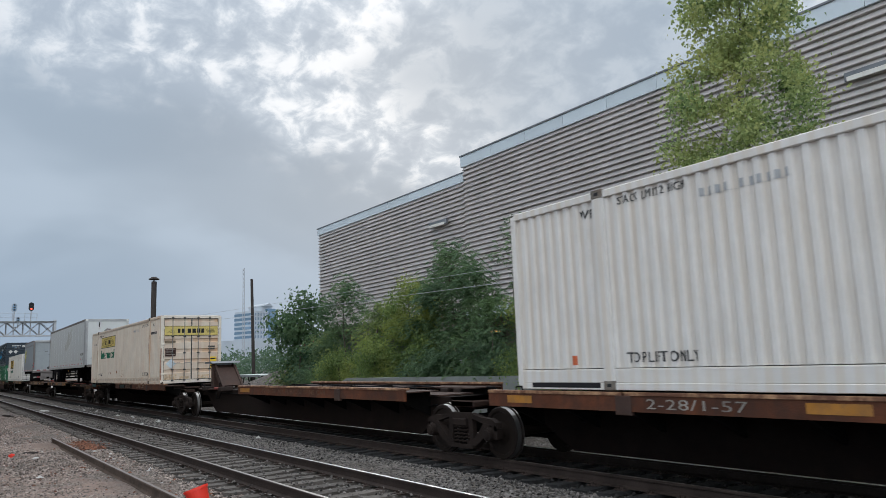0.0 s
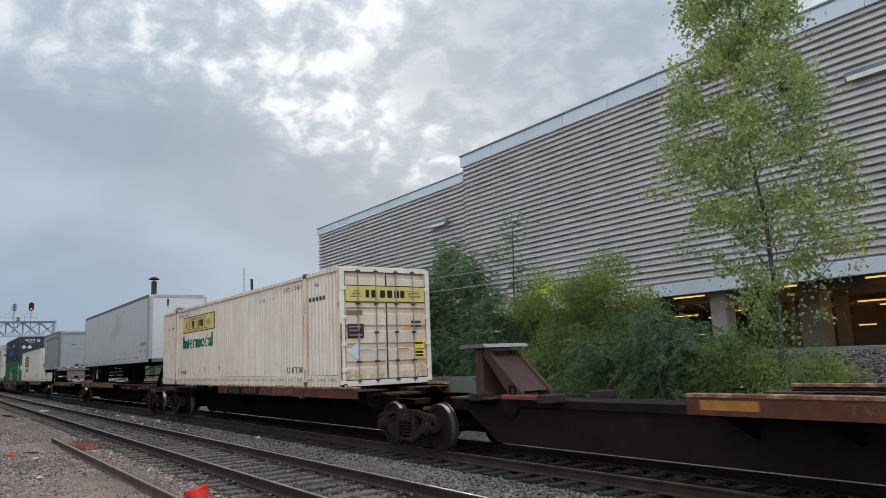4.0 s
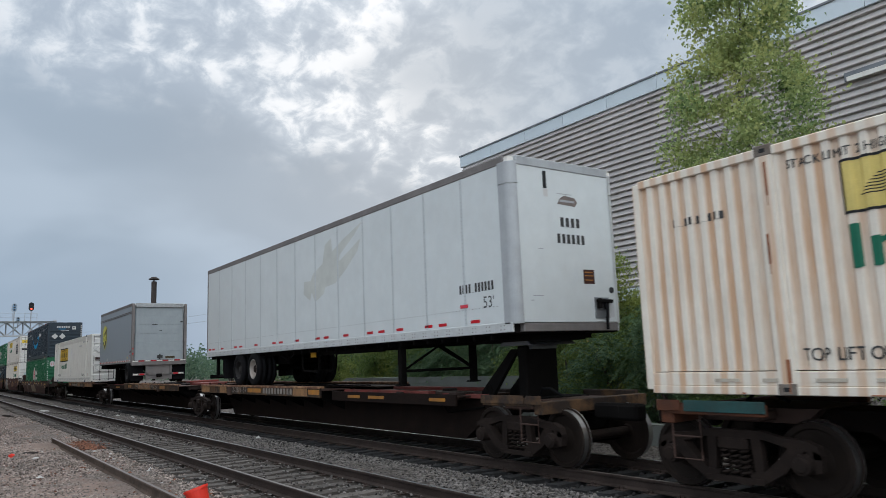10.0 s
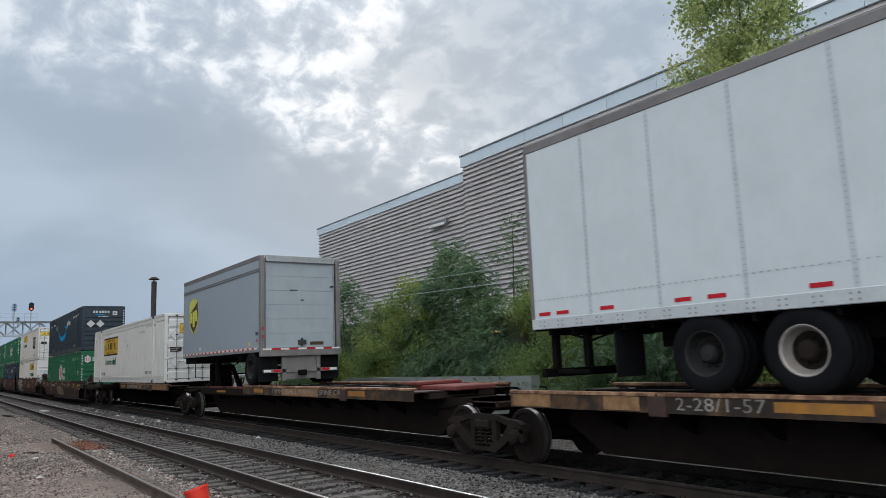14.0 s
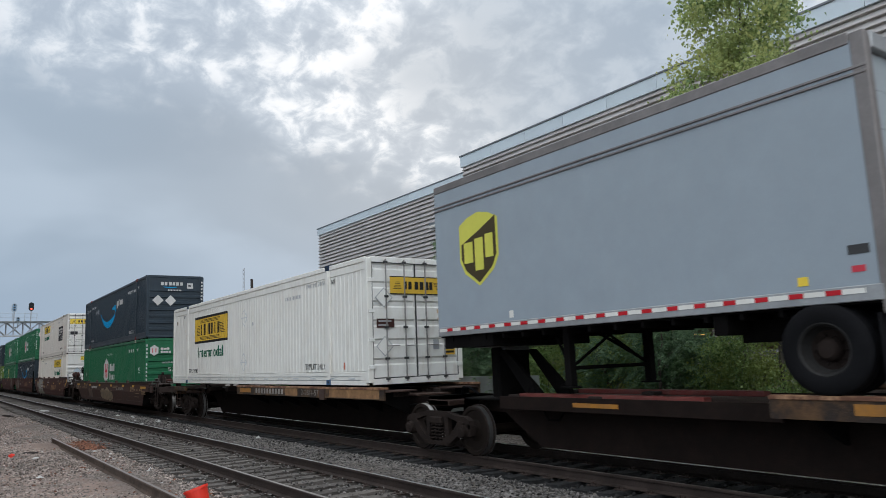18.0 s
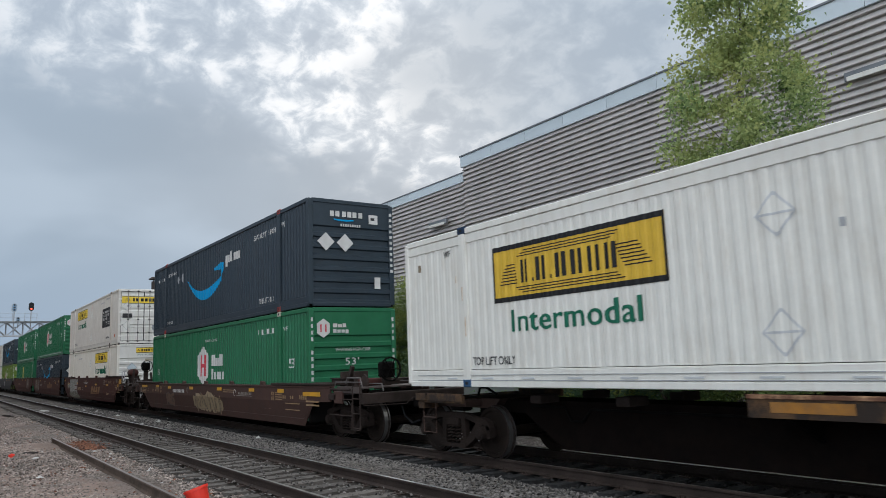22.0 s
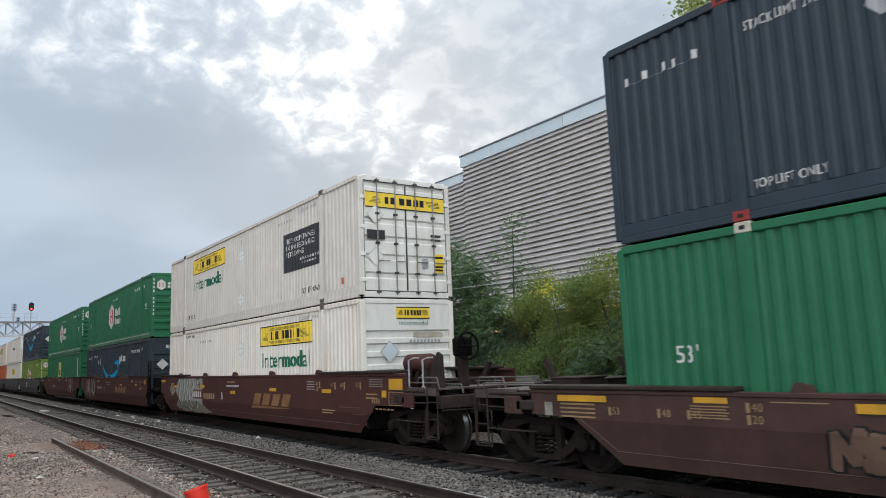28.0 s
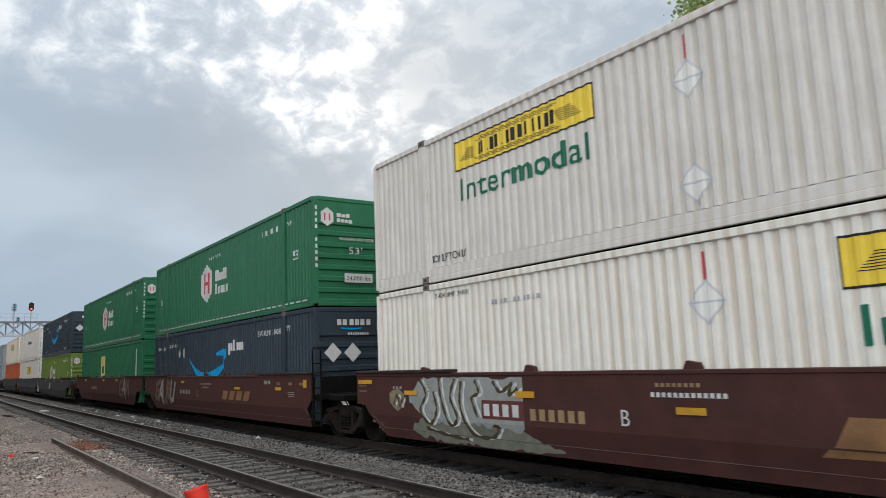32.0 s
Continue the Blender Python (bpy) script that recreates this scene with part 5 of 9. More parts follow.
                    tube(bm, [(x + k * 1.03, -0.45 - 0.26 * math.cos(t), 2.04 - drop - 0.26 * math.sin(t)), (x + k * 1.03, -0.45 + 0.26 * math.cos(t), 2.04 - drop + 0.26 * math.sin(t))], 0.014, 5)
                part("hand_brake", bm, M_under, car)
    if right:
        truck(car, a)
    if left:
        truck(car, b)
    return car, mid


# ---- trailers ----
def road_wheel(parent, x, y, z, r, hub=None):
    k = -1 if y < 0 else 1
    bm = bmesh.new()
    lathe(bm, [(r * 0.56, -0.12), (r * 0.62, -0.135), (r * 0.80, -0.14), (r * 0.93, -0.125), (r, -0.09), (r, -0.03), (r * 0.975, -0.025), (r * 0.975, 0.025), (r, 0.03), (r, 0.09), (r * 0.93, 0.125), (r * 0.80, 0.14), (r * 0.56, 0.12)], (0, 0, 0), "y", 36, cap=False)
    t = part("tyre", bm, M_rubber, parent, at=pose(x, y, z), smooth=True)
    bm = bmesh.new()
    lathe(bm, [(r * 0.60, k * 0.125), (r * 0.57, k * 0.13), (r * 0.53, k * 0.11), (r * 0.49, k * 0.02), (r * 0.43, k * -0.03)], (0, 0, 0), "y", 28, cap=False)
    rim = part("rim", bm, hub or M_darkrim, t)
    bm = bmesh.new()
    lathe(bm, [(r * 0.435, k * -0.025), (0.14, k * -0.05), (0.12, k * 0.04), (0.09, k * 0.08), (0.0, k * 0.09)], (0, 0, 0), "y", 24, cap=False)
    part("hub", bm, M_truck if hub else M_darkrim, rim)
    for i in range(10):
        a = i * 0.6283
        bm = bmesh.new()
        lathe(bm, [(0.016, k * -0.05), (0.016, k * -0.01), (0.0, k * -0.005)], (0.165 * math.cos(a), 0, 0.165 * math.sin(a)), "y", 6)
        part("wheel_nut", bm, M_truck, rim)
    return t


def trailer(name, label, mat, u_front, u_rear, z0, z1, front_right, group="trailers"):
    """A road trailer. Local x runs from -length to 0."""
    hi, lo = max(u_front, u_rear), min(u_front, u_rear)
    L = hi - lo
    t = thing(name, label, "trailer", group)
    moving(t, hi, 0.0)
    H = HALF
    bm = bmesh.new()
    rc = 0.16
    if front_right:
        outline = [(-L, -H), (-rc, -H)] + [(-rc + rc * math.sin(a), -H + rc - rc * math.cos(a)) for a in (0.4, 0.8, 1.2, 1.57)] + [(-rc + rc * math.sin(a), H - rc + rc * math.cos(a)) for a in (1.57, 1.2, 0.8, 0.4)] + [(-rc, H), (-L, H)]
    else:
        outline = [(-L, -H), (-0.13, -H), (-0.13, H), (-L, H)]
    prism(bm, outline, z0 + 0.16, z1 - 0.10, axis="z")
    body = part("body", bm, mat, t)
    return t, body, L


def trailer_common(t, L, z0, z1, mat, pitch, top_mat=M_alu):
    H = HALF
    for s in (-1, 1):
        y0, y1 = sorted((s * (H + 0.012), s * (H - 0.03)))
        part("top_rail", boxes((-L, -0.15, y0, y1, z1 - 0.14, z1), bevel=0.01), top_mat, t)
        part("bottom_rail", boxes((-L, -0.1, y0, y1, z0, z0 + 0.17), bevel=0.008), M_alurail if mat is M_trailer else M_alu, t)
    part("roof", boxes((-L, -0.05, -H + 0.02, H - 0.02, z1 - 0.11, z1 - 0.02)), M_bright, t)
    part("floor_frame", boxes((-L, -0.1, -H + 0.05, H - 0.05, z0 - 0.02, z0 + 0.14), *[(x, x + 0.05, -H + 0.06, H - 0.06, z0 - 0.10, z0 - 0.02) for x in np.arange(-L + 0.3, -0.4, 0.5)]), M_under, t)
    x = -L + 0.02 + pitch
    while x < -0.4:
        seam = part("seam", boxes((x - 0.032, x + 0.032, -H - 0.006, -H + 0.01, z0 + 0.16, z1 - 0.14)), M_seam if mat is M_trailer else mat, t)
        vs, fs = [], []
        zz = z0 + 0.22
        while zz < z1 - 0.2:
            for dx in (-0.012, 0.012):
                k = len(vs)
                for p, q in ((-0.007, -0.007), (0.007, -0.007), (0.007, 0.007), (-0.007, 0.007)):
                    vs.append((x + dx + p, -H - 0.009, zz + q))
                fs.append((k, k + 1, k + 2, k + 3))
            zz += 0.07
        me = bpy.data.meshes.new("rivets")
        me.from_pydata(vs, [], fs)
        me.materials.append(M_alu)
        tagged(piece("rivets", me, seam), kind="stuff")
        x += pitch


def landing_gear(t, x, z0, bottom):
    bm = boxes((x - 0.07, x + 0.07, -1.02, -0.88, bottom, z0), (x - 0.07, x + 0.07, 0.88, 1.02, bottom, z0), (x - 0.14, x + 0.14, -1.06, -0.84, bottom - 0.03, bottom), (x - 0.14, x + 0.14, 0.84, 1.06, bottom - 0.03, bottom), (x - 0.03, x + 0.03, -0.88, 0.88, bottom + 0.25, bottom + 0.31), bevel=0.01)
    for s in (-1, 1):
        tube(bm, [(x, s * 0.95, bottom + 0.3), (x - 0.8, s * 0.5, z0)], 0.03, 6)
        tube(bm, [(x, s * 0.9, bottom + 0.3), (x, -s * 0.2, z0)], 0.025, 6)
    part("landing_gear", bm, M_under, t)


# ---- the consist ----
def on_side(text, x, z, h, mat, width=None):
    return lambda car, mid: letters(text, car, x - mid, z, h, -1.301, mat, width)


def bars_on_side(x, z, h, mat, n, pitch, y=-1.301):
    return lambda car, mid: marks(car, x - mid, z, h, y, mat, n, pitch)


def grime_band(x0, x1):
    """A dark painted-out length of the deck's side channel."""
    return lambda car, mid: part("painted_panel", boxes((x0 - mid, x1 - mid, -1.300, -1.296, 0.99, 1.205)), M_brownsill, car)


def patches(*spans):
    def put(car, mid):
        for x0, x1 in spans:
            part("reflector_patch", boxes((x0 - mid, x1 - mid, -1.300, -1.296, 1.045, 1.165)), M_ochre, car)
    return put


def tan_spans(*spans):
    """Lengths of the deck's side where old tan paint still shows."""
    def put(car, mid):
        for x0, x1 in spans:
            part("old_paint", boxes((x0 - mid, x1 - mid, -1.2985, -1.296, 1.0, 1.19)), M_endtan, car)
    return put


def tail_patches(*spans):
    def put(car, mid):
        for x0, x1 in spans:
            part("reflector_patch", boxes((x0 - mid, x1 - mid, -0.997, -0.9905, 0.98, 1.045)), M_ochre, car)
    return put


M_fadedtext = material("rusted_over_stencil", (0.20, 0.11, 0.06), 0.7, var=0.5, scale=4, dirt=(0.06, 0.03, 0.02), amount=0.9)
M_brownsill = material("rust_brown_sill_steel", (0.020, 0.0125, 0.010), 0.8, var=0.4, bump=0.2, dirt=(0.010, 0.008, 0.007), amount=0.75, spec=0.08)
M_alurail = material("worn_pale_rail", (0.53, 0.55, 0.545), 0.45, 0.05, var=0.06, scale=5, dirt=(0.36, 0.36, 0.35), amount=0.4)
M_toprail = material("grey_brown_rail_metal", (0.24, 0.22, 0.21), 0.5, 0.4, var=0.15, dirt=(0.12, 0.11, 0.10), amount=0.4)
M_rolldoor = material("pale_grey_door_paint", (0.31, 0.345, 0.36), 0.45, var=0.05, dirt=(0.38, 0.42, 0.43), amount=0.4, streak=0.6)
M_oldbadge = material("worn_badge", (0.20, 0.165, 0.15), 0.5, var=0.3)
M_ochre = material("ochre_reflector", (0.42, 0.18, 0.025), 0.5, var=0.25, dirt=GRIME, amount=0.5)

spine_car(7.4, -11.2, (-0.2, -10.0), M_deckside, "rust-brown spine car platform carrying a white container", [on_side("2-28/1-57", -6.6, 1.03, 0.13, M_letterworn, 1.5), patches((-4.4, -3.7), (-9.5, -8.9))])
spine_car(-11.2, -29.8, (-12.75, -22.6), M_deckside, "empty rust-brown spine car platform with a raised trailer hitch", [on_side("TWIN 28'-ALL PURPOSE SPINE CAR", -20.6, 1.05, 0.11, M_fadedtext, 4.2), patches((-22.4, -21.6))], hitches=[(-28.05, 1, True)], truck_r=False, sill=M_brownsill)
spine_car(-29.8, -47.3, (-31.45, -41.2), M_deckside, "rust-brown spine car platform carrying a rusty cream container", [on_side("2-28/1-57", -36.4, 1.04, 0.13, M_lettertan, 1.4), grime_band(-40.25, -37.45), bars_on_side(-40.07, 1.02, 0.15, M_tealdull, 4, 0.24, -1.304), bars_on_side(-38.8, 1.03, 0.14, M_fadedtext, 6, 0.19, -1.304)], truck_r=False, ends=(False, True))
spine_car(-51.4, -69.3, (-58.5, -68.2), M_decktan, "ochre-edged spine car platform carrying a white trailer", [on_side("2-28/1-57", -64.9, 1.03, 0.16, M_letterworn, 1.25), bars_on_side(-62.29, 1.03, 0.15, M_letterworn, 10, 0.215), patches((-63.55, -62.47), (-59.17, -58.55)), tan_spans((-68.15, -67.25), (-66.15, -65.5), (-60.15, -59.25)), tail_patches((-54.1, -53.55), (-57.6, -57.0), (-56.6, -55.9))], hitches=[(-51.9, -1, "dark")], ends=(True, False), sill=M_brownsill, tail=(-58.46, -53.2))
spine_car(-69.3, -88.1, (-71.25, -80.95), M_decktan, "ochre-edged spine car platform carrying a short grey trailer", [on_side("TWIN 28'-ALL PURPOSE SPINE CAR", -78.6, 1.05, 0.12, M_letterworn, 4.4), patches((-80.0, -79.3), (-74.0, -73.2)), tan_spans((-77.9, -75.6)), tail_patches((-84.41, -83.49))], hitches=[(-87.0, 1, "dark"), (-72.4, 1, False)], truck_r=False, sill=M_brownsill, tail=(-86.2, -80.98))
spine_car(-88.1, -105.15, (-89.7, -98.84), M_decktan, "ochre-edged spine car platform carrying a bright white container", [bars_on_side(-97.19, 1.03, 0.14, M_letterworn, 10, 0.213), on_side("2-28/1-57", -93.95, 1.03, 0.14, M_letterworn, 1.05), patches((-98.55, -97.6)), tan_spans((-95.0, -94.2), (-92.3, -89.9))], truck_r=False, ends=(False, True))


# ---- marks painted on the walls ----
def painted(parent, x0, x1, lo, hi, mat, name="painted_mark", label="", off=0.008, flat=False, y=HALF - INSET, step=0.05):
    """A painted shape: for each x it fills lo(x) to hi(x) on a wall that looks to -y."""
    xs = set(np.arange(x0, x1, step)) | {x1}
    if not flat:
        xs |= set(breaks(x0, x1))
    xs = sorted(xs)
    bm = bmesh.new()
    rows = [[bm.verts.new((float(x), -(y - (0 if flat else wave(x)) + off), float(fn(x)))) for x in xs] for fn in (lo, hi)]
    for i in range(len(xs) - 1):
        bm.faces.new((rows[0][i], rows[0][i + 1], rows[1][i + 1], rows[1][i]))
    return part(name, bm, mat, parent, label)


def curve(*points):
    px, pz = [p[0] for p in points], [p[1] for p in points]
    return lambda x: float(np.interp(x, px, pz))


def smooth_curve(*points):
    k = np.polyfit([p[0] for p in points], [p[1] for p in points], 2 if len(points) < 4 else 3)
    return lambda x: float(np.polyval(k, x))


def diamond(parent, x, z, r, mat, name="placard_diamond"):
    return painted(parent, x - r, x + r, curve((x - r, z), (x, z - r * 1.1), (x + r, z)), curve((x - r, z), (x, z + r * 1.1), (x + r, z)), mat, name)


def outline_diamond(parent, x, z, r):
    d = diamond(parent, x, z, r, M_placard, "placard_holder")
    painted(d, x - r * 0.86, x + r * 0.86, curve((x - r * 0.86, z), (x, z - r * 0.94), (x + r * 0.86, z)), curve((x - r * 0.86, z), (x, z + r * 0.94), (x + r * 0.86, z)), M_bright, "placard_plate", off=0.011)
    painted(d, x - r * 0.95, x + r * 0.95, lambda q: z - 0.014, lambda q: z + 0.014, M_placard, "placard_clip", off=0.014)


def hexagon(parent, x0, x1, z0, z1, mat, name="hexagon_mark"):
    xm, h = (x0 + x1) / 2, (z1 - z0) * 0.24
    hx = painted(parent, x0, x1, curve((x0, z0 + h), (xm - 0.03, z0), (xm + 0.03, z0), (x1, z0 + h)), curve((x0, z1 - h), (xm - 0.03, z1), (xm + 0.03, z1), (x1, z1 - h)), mat, name, "white hexagon")
    w = x1 - x0
    for p, q, a, b in ((0.24, 0.38, 0.22, 0.78), (0.62, 0.76, 0.22, 0.78), (0.38, 0.62, 0.45, 0.55)):
        painted(hx, x0 + w * p, x0 + w * q, lambda t, a=a: z0 + (z1 - z0) * a, lambda t, b=b: z0 + (z1 - z0) * b, M_redmark, "red_bar", off=0.012)
    return hx


def word_bars(parent, x0, x1, z0, h, shape, mat, name="marking", off=0.008):
    """A word drawn as plain bars; shape gives each bar's height as a share of h."""
    n = len(shape)
    p = (x1 - x0) / n
    bm = corrugated(x0, x1 - 0.26 * p, z0, z0 + 0.003, HALF - INSET, off)
    for i, k in enumerate(shape):
        if not k:
            continue
        a, b = x0 + i * p, x0 + (i + (0.74 if n < 8 else 0.46)) * p
        xs = breaks(a, b)
        lo, hi = (z0, z0 + h * k) if k > 0 else (z0 + h * k * 0.35, z0 + h * 0.7)
        r0 = [bm.verts.new((x, -(HALF - INSET - wave(x) + off), lo)) for x in xs]
        r1 = [bm.verts.new((x, -(HALF - INSET - wave(x) + off), hi)) for x in xs]
        for j in range(len(xs) - 1):
            bm.faces.new((r0[j], r0[j + 1], r1[j + 1], r1[j]))
    return part(name, bm, mat, parent)


def end_patch(parent, y0, y1, z0, z1, mat, name="label_plate", x=0.004, label=""):
    bm = bmesh.new()
    bm.faces.new([bm.verts.new(q) for q in ((x, y0, z0), (x, y1, z0), (x, y1, z1), (x, y0, z1))])
    return part(name, bm, mat, parent, label)


def end_diamond(parent, y, z, r, mat, x=0.004):
    bm = bmesh.new()
    bm.faces.new([bm.verts.new(q) for q in ((x, y - r, z), (x, y, z - r), (x, y + r, z), (x, y, z + r))])
    return part("placard_diamond", bm, mat, parent)


M_emblem = material("orange_tan_emblem", (0.235, 0.12, 0.052), 0.6, var=0.25)
M_fadedmark = material("faded_brown_stencil", (0.14, 0.085, 0.06), 0.6, var=0.25)
M_greymark = material("grey_outline_mark", (0.36, 0.37, 0.38), 0.5, var=0.1)
M_placard = material("pale_grey_placard_edge", (0.52, 0.53, 0.54), 0.5, var=0.1)
M_redmark = material("red_emblem", (0.55, 0.05, 0.07), 0.5, var=0.06)
M_palepatch = material("pale_blue_placard", (0.55, 0.64, 0.70), 0.45, var=0.1, dirt=(0.45, 0.42, 0.36), amount=0.4)
M_panel = material("charcoal_panel", (0.035, 0.035, 0.038), 0.5, var=0.1)
M_brownmark = material("dark_brown_emblem", (0.06, 0.045, 0.02), 0.4, var=0.06)
M_lime = material("yellow_emblem", (0.62, 0.60, 0.10), 0.4, var=0.06)
M_paintgrey = material("grey_spray_paint", (0.30, 0.31, 0.29), 0.6, var=0.15, scale=3, dirt=(0.17, 0.17, 0.15), amount=0.5)
M_painttan = material("tan_spray_paint", (0.26, 0.21, 0.14), 0.6, var=0.2, dirt=(0.09, 0.06, 0.05), amount=0.6)
M_brownplate = material("dark_brown_notice", (0.055, 0.022, 0.018), 0.5, var=0.15)
M_rustwash = material("rust_wash_on_paint", (0.55, 0.36, 0.20), 0.6, var=0.35, scale=5, dirt=(0.72, 0.66, 0.54), amount=0.8)
M_tarnish = material("brown_rust_patch", (0.30, 0.12, 0.06), 0.7, var=0.3)


def door_marks(c, board, mat_y, y0, y1):
    """Yellow board, label plates and placards on a pair of doors."""
    z0, z1 = board
    b = end_patch(c, y0, y1, z0, z1, mat_y, "name_board", 0.002, "yellow board with black bars")
    for p, q, r, t in ((y0, y1, z0, z0 + 0.022), (y0, y1, z1 - 0.022, z1)):
        end_patch(b, p, q, r, t, M_black, "board_frame", 0.004)
    w, h = y1 - y0, z1 - z0
    for i, (rel, wd) in enumerate(((0.24, 0.045), (0.31, 0.06), (0.42, 0.065), (0.51, 0.065), (0.60, 0.065), (0.68, 0.055))):
        end_patch(b, y0 + w * rel, y0 + w * (rel + wd), z0 + h * 0.28, z0 + h * 0.72, M_black, "bar", 0.005)
    for i in range(5):
        zz = z0 + h * (0.30 + 0.09 * i)
        end_patch(b, y0 + w * (0.05 + 0.012 * i), y0 + w * (0.19 - 0.006 * i), zz, zz + 0.012, M_black, "ruled_line", 0.005)
        end_patch(b, y0 + w * (0.80 - 0.012 * i), y0 + w * (0.95 - 0.006 * i), zz, zz + 0.012, M_black, "ruled_line", 0.005)


def handles_labels(c, yellow=M_yellow):
    p = end_patch(c, 0.77, 1.07, 0.62, 1.08, yellow, "warning_plate", 0.004, "yellow warning plate with black bars")
    for zz in (0.66, 0.74, 0.97):
        end_patch(p, 0.80, 1.04, zz, zz + 0.05, M_black, "bar", 0.006)
    end_patch(c, 0.70, 1.0, 1.50, 1.56, M_letterdark, "marking", 0.003)
    end_patch(c, 0.70, 1.0, 1.40, 1.45, M_letterdark, "marking", 0.003)


# ---- well cars and their loads ----
def car_marks(car, mid, patches_at, big, stencils, top, y=1.446):
    for x in patches_at:
        part("reflector_patch", boxes((x - mid - 0.22, x - mid + 0.22, -y, -y + 0.006, top - 0.19, top - 0.09)), M_carpatch, car)
    for x0, x1, z0, z1 in big:
        part("reflector_patch", boxes((x0 - mid, x1 - mid, -y, -y + 0.006, z0, z1)), M_carpatch, car)
    for x0, z0, h, n, pitch, mat in stencils:
        marks(car, x0 - mid, z0, h, -y + 0.018 - 0.004 + LEAN * max(0.0, FOLD[0] - z0 - h), mat, n, pitch)


def folded(bm):
    """Lets a flat mark follow the side sill over its crease."""
    bmesh.ops.bisect_plane(bm, geom=bm.verts[:] + bm.edges[:] + bm.faces[:], plane_co=(0, 0, FOLD[0]), plane_no=(0, 0, 1))
    for v in bm.verts:
        v.co.y += LEAN * max(0.0, FOLD[0] - v.co.z)
    return bm


def ribbon(bm, pts, width, y):
    """A flat brush stroke along (x, z) points."""
    rows = []
    for i, (x, z) in enumerate(pts):
        p, q = pts[max(0, i - 1)], pts[min(len(pts) - 1, i + 1)]
        dx, dz = q[0] - p[0], q[1] - p[1]
        n = math.hypot(dx, dz) or 1.0
        w = width * (0.7 + 0.3 * math.sin(i * 1.7))
        rows.append((bm.verts.new((x - dz / n * w, y, z + dx / n * w)), bm.verts.new((x + dz / n * w, y, z - dx / n * w))))
    for (a, b), (c, d) in zip(rows, rows[1:]):
        bm.faces.new((a, b, d, c))


STROKES = (((0.0, 0.0), (0.15, 1.0), (0.5, 0.35), (0.8, 1.0), (1.0, 0.05)), ((0.9, 0.85), (0.2, 1.0), (0.1, 0.5), (0.85, 0.45), (0.8, 0.0), (0.0, 0.1)), ((0.1, 1.0), (0.2, 0.0), (0.9, 0.15), (1.0, 0.9)),
           ((0.0, 0.05), (0.5, 1.0), (1.0, 0.0), (0.75, 0.4), (0.2, 0.42)), ((0.15, 0.0), (0.1, 1.0), (0.9, 0.8), (0.3, 0.5), (1.0, 0.0)), ((1.0, 0.95), (0.1, 0.8), (0.05, 0.15), (0.9, 0.0), (0.95, 0.45), (0.5, 0.5)))


def spray(car, mid, x0, x1, z0, z1, mats, seed, y=1.43):
    """Graffiti: leaning strokes of spray paint over a wider dark outline."""
    rr = random.Random(seed)
    n = max(3, int((x1 - x0) / 0.52))
    w, h = (x1 - x0) / n, z1 - z0
    for i in range(n):
        lean = rr.uniform(-0.05, 0.30)
        pts = [(x0 - mid + (i - 0.10 + 1.15 * p) * w + lean * h * (q - 0.5), max(0.30, z0 + h * (q + rr.uniform(-0.09, 0.09)))) for p, q in STROKES[rr.randrange(len(STROKES))]]
        letter = None
        for wide, mat, off in ((0.075 + 0.05 * h, M_black, 0.0), (0.05 + 0.045 * h, mats[i % len(mats)], 0.009)):
            bm = bmesh.new()
            for k, ((ax, az), (bx, bz)) in enumerate(zip(pts, pts[1:])):
                d = math.hypot(bx - ax, bz - az) or 1.0
                ex, ez = (bx - ax) / d * wide * 0.5, (bz - az) / d * wide * 0.5
                nx, nz = -(bz - az) / d * wide * rr.uniform(0.8, 1.15), (bx - ax) / d * wide * rr.uniform(0.8, 1.15)
                yy = -y - off - 0.0012 * k - 0.0005 * (i % 2)
                quad = ((ax - ex + nx, az - ez + nz), (ax - ex * 1.6, az - ez * 1.6), (ax - ex - nx, az - ez - nz), (bx + ex - nx, bz + ez - nz), (bx + ex * 1.6, bz + ez * 1.6), (bx + ex + nx, bz + ez + nz))
                bm.faces.new([bm.verts.new((p, yy, max(0.29, q))) for p, q in quad])
            if letter is None:
                letter = part("sprayed_letter", folded(bm), mat, car)
            else:
                part("paint_stroke", folded(bm), mat, letter)


M_wellpatch = material("red_brown_cover_paint", (0.12, 0.035, 0.030), 0.6, var=0.15)
M_paintsand = material("sand_spray_paint", (0.34, 0.265, 0.17), 0.6, var=0.2, scale=3, dirt=(0.16, 0.11, 0.08), amount=0.4)
M_paintsage = material("grey_green_spray_paint", (0.20, 0.20, 0.155), 0.65, var=0.2, scale=3, dirt=(0.11, 0.10, 0.08), amount=0.6)


def field(car, mid, x0, x1, lo, hi, mat, y, rr):
    """A worn field of sprayed paint with ragged edges."""
    bm = bmesh.new()
    rows = []
    x = x0
    while x < x1 + 0.01:
        rows.append([bm.verts.new((x - mid, y, min(1.47, hi(x) + rr.uniform(-0.04, 0.04)))), bm.verts.new((x - mid, y, max(0.275, lo(x) + rr.uniform(-0.05, 0.05))))])
        x += 0.11
    for (a, b), (c, d) in zip(rows, rows[1:]):
        bm.faces.new((a, b, d, c))
    return part("sprayed_field", folded(bm), mat, car)


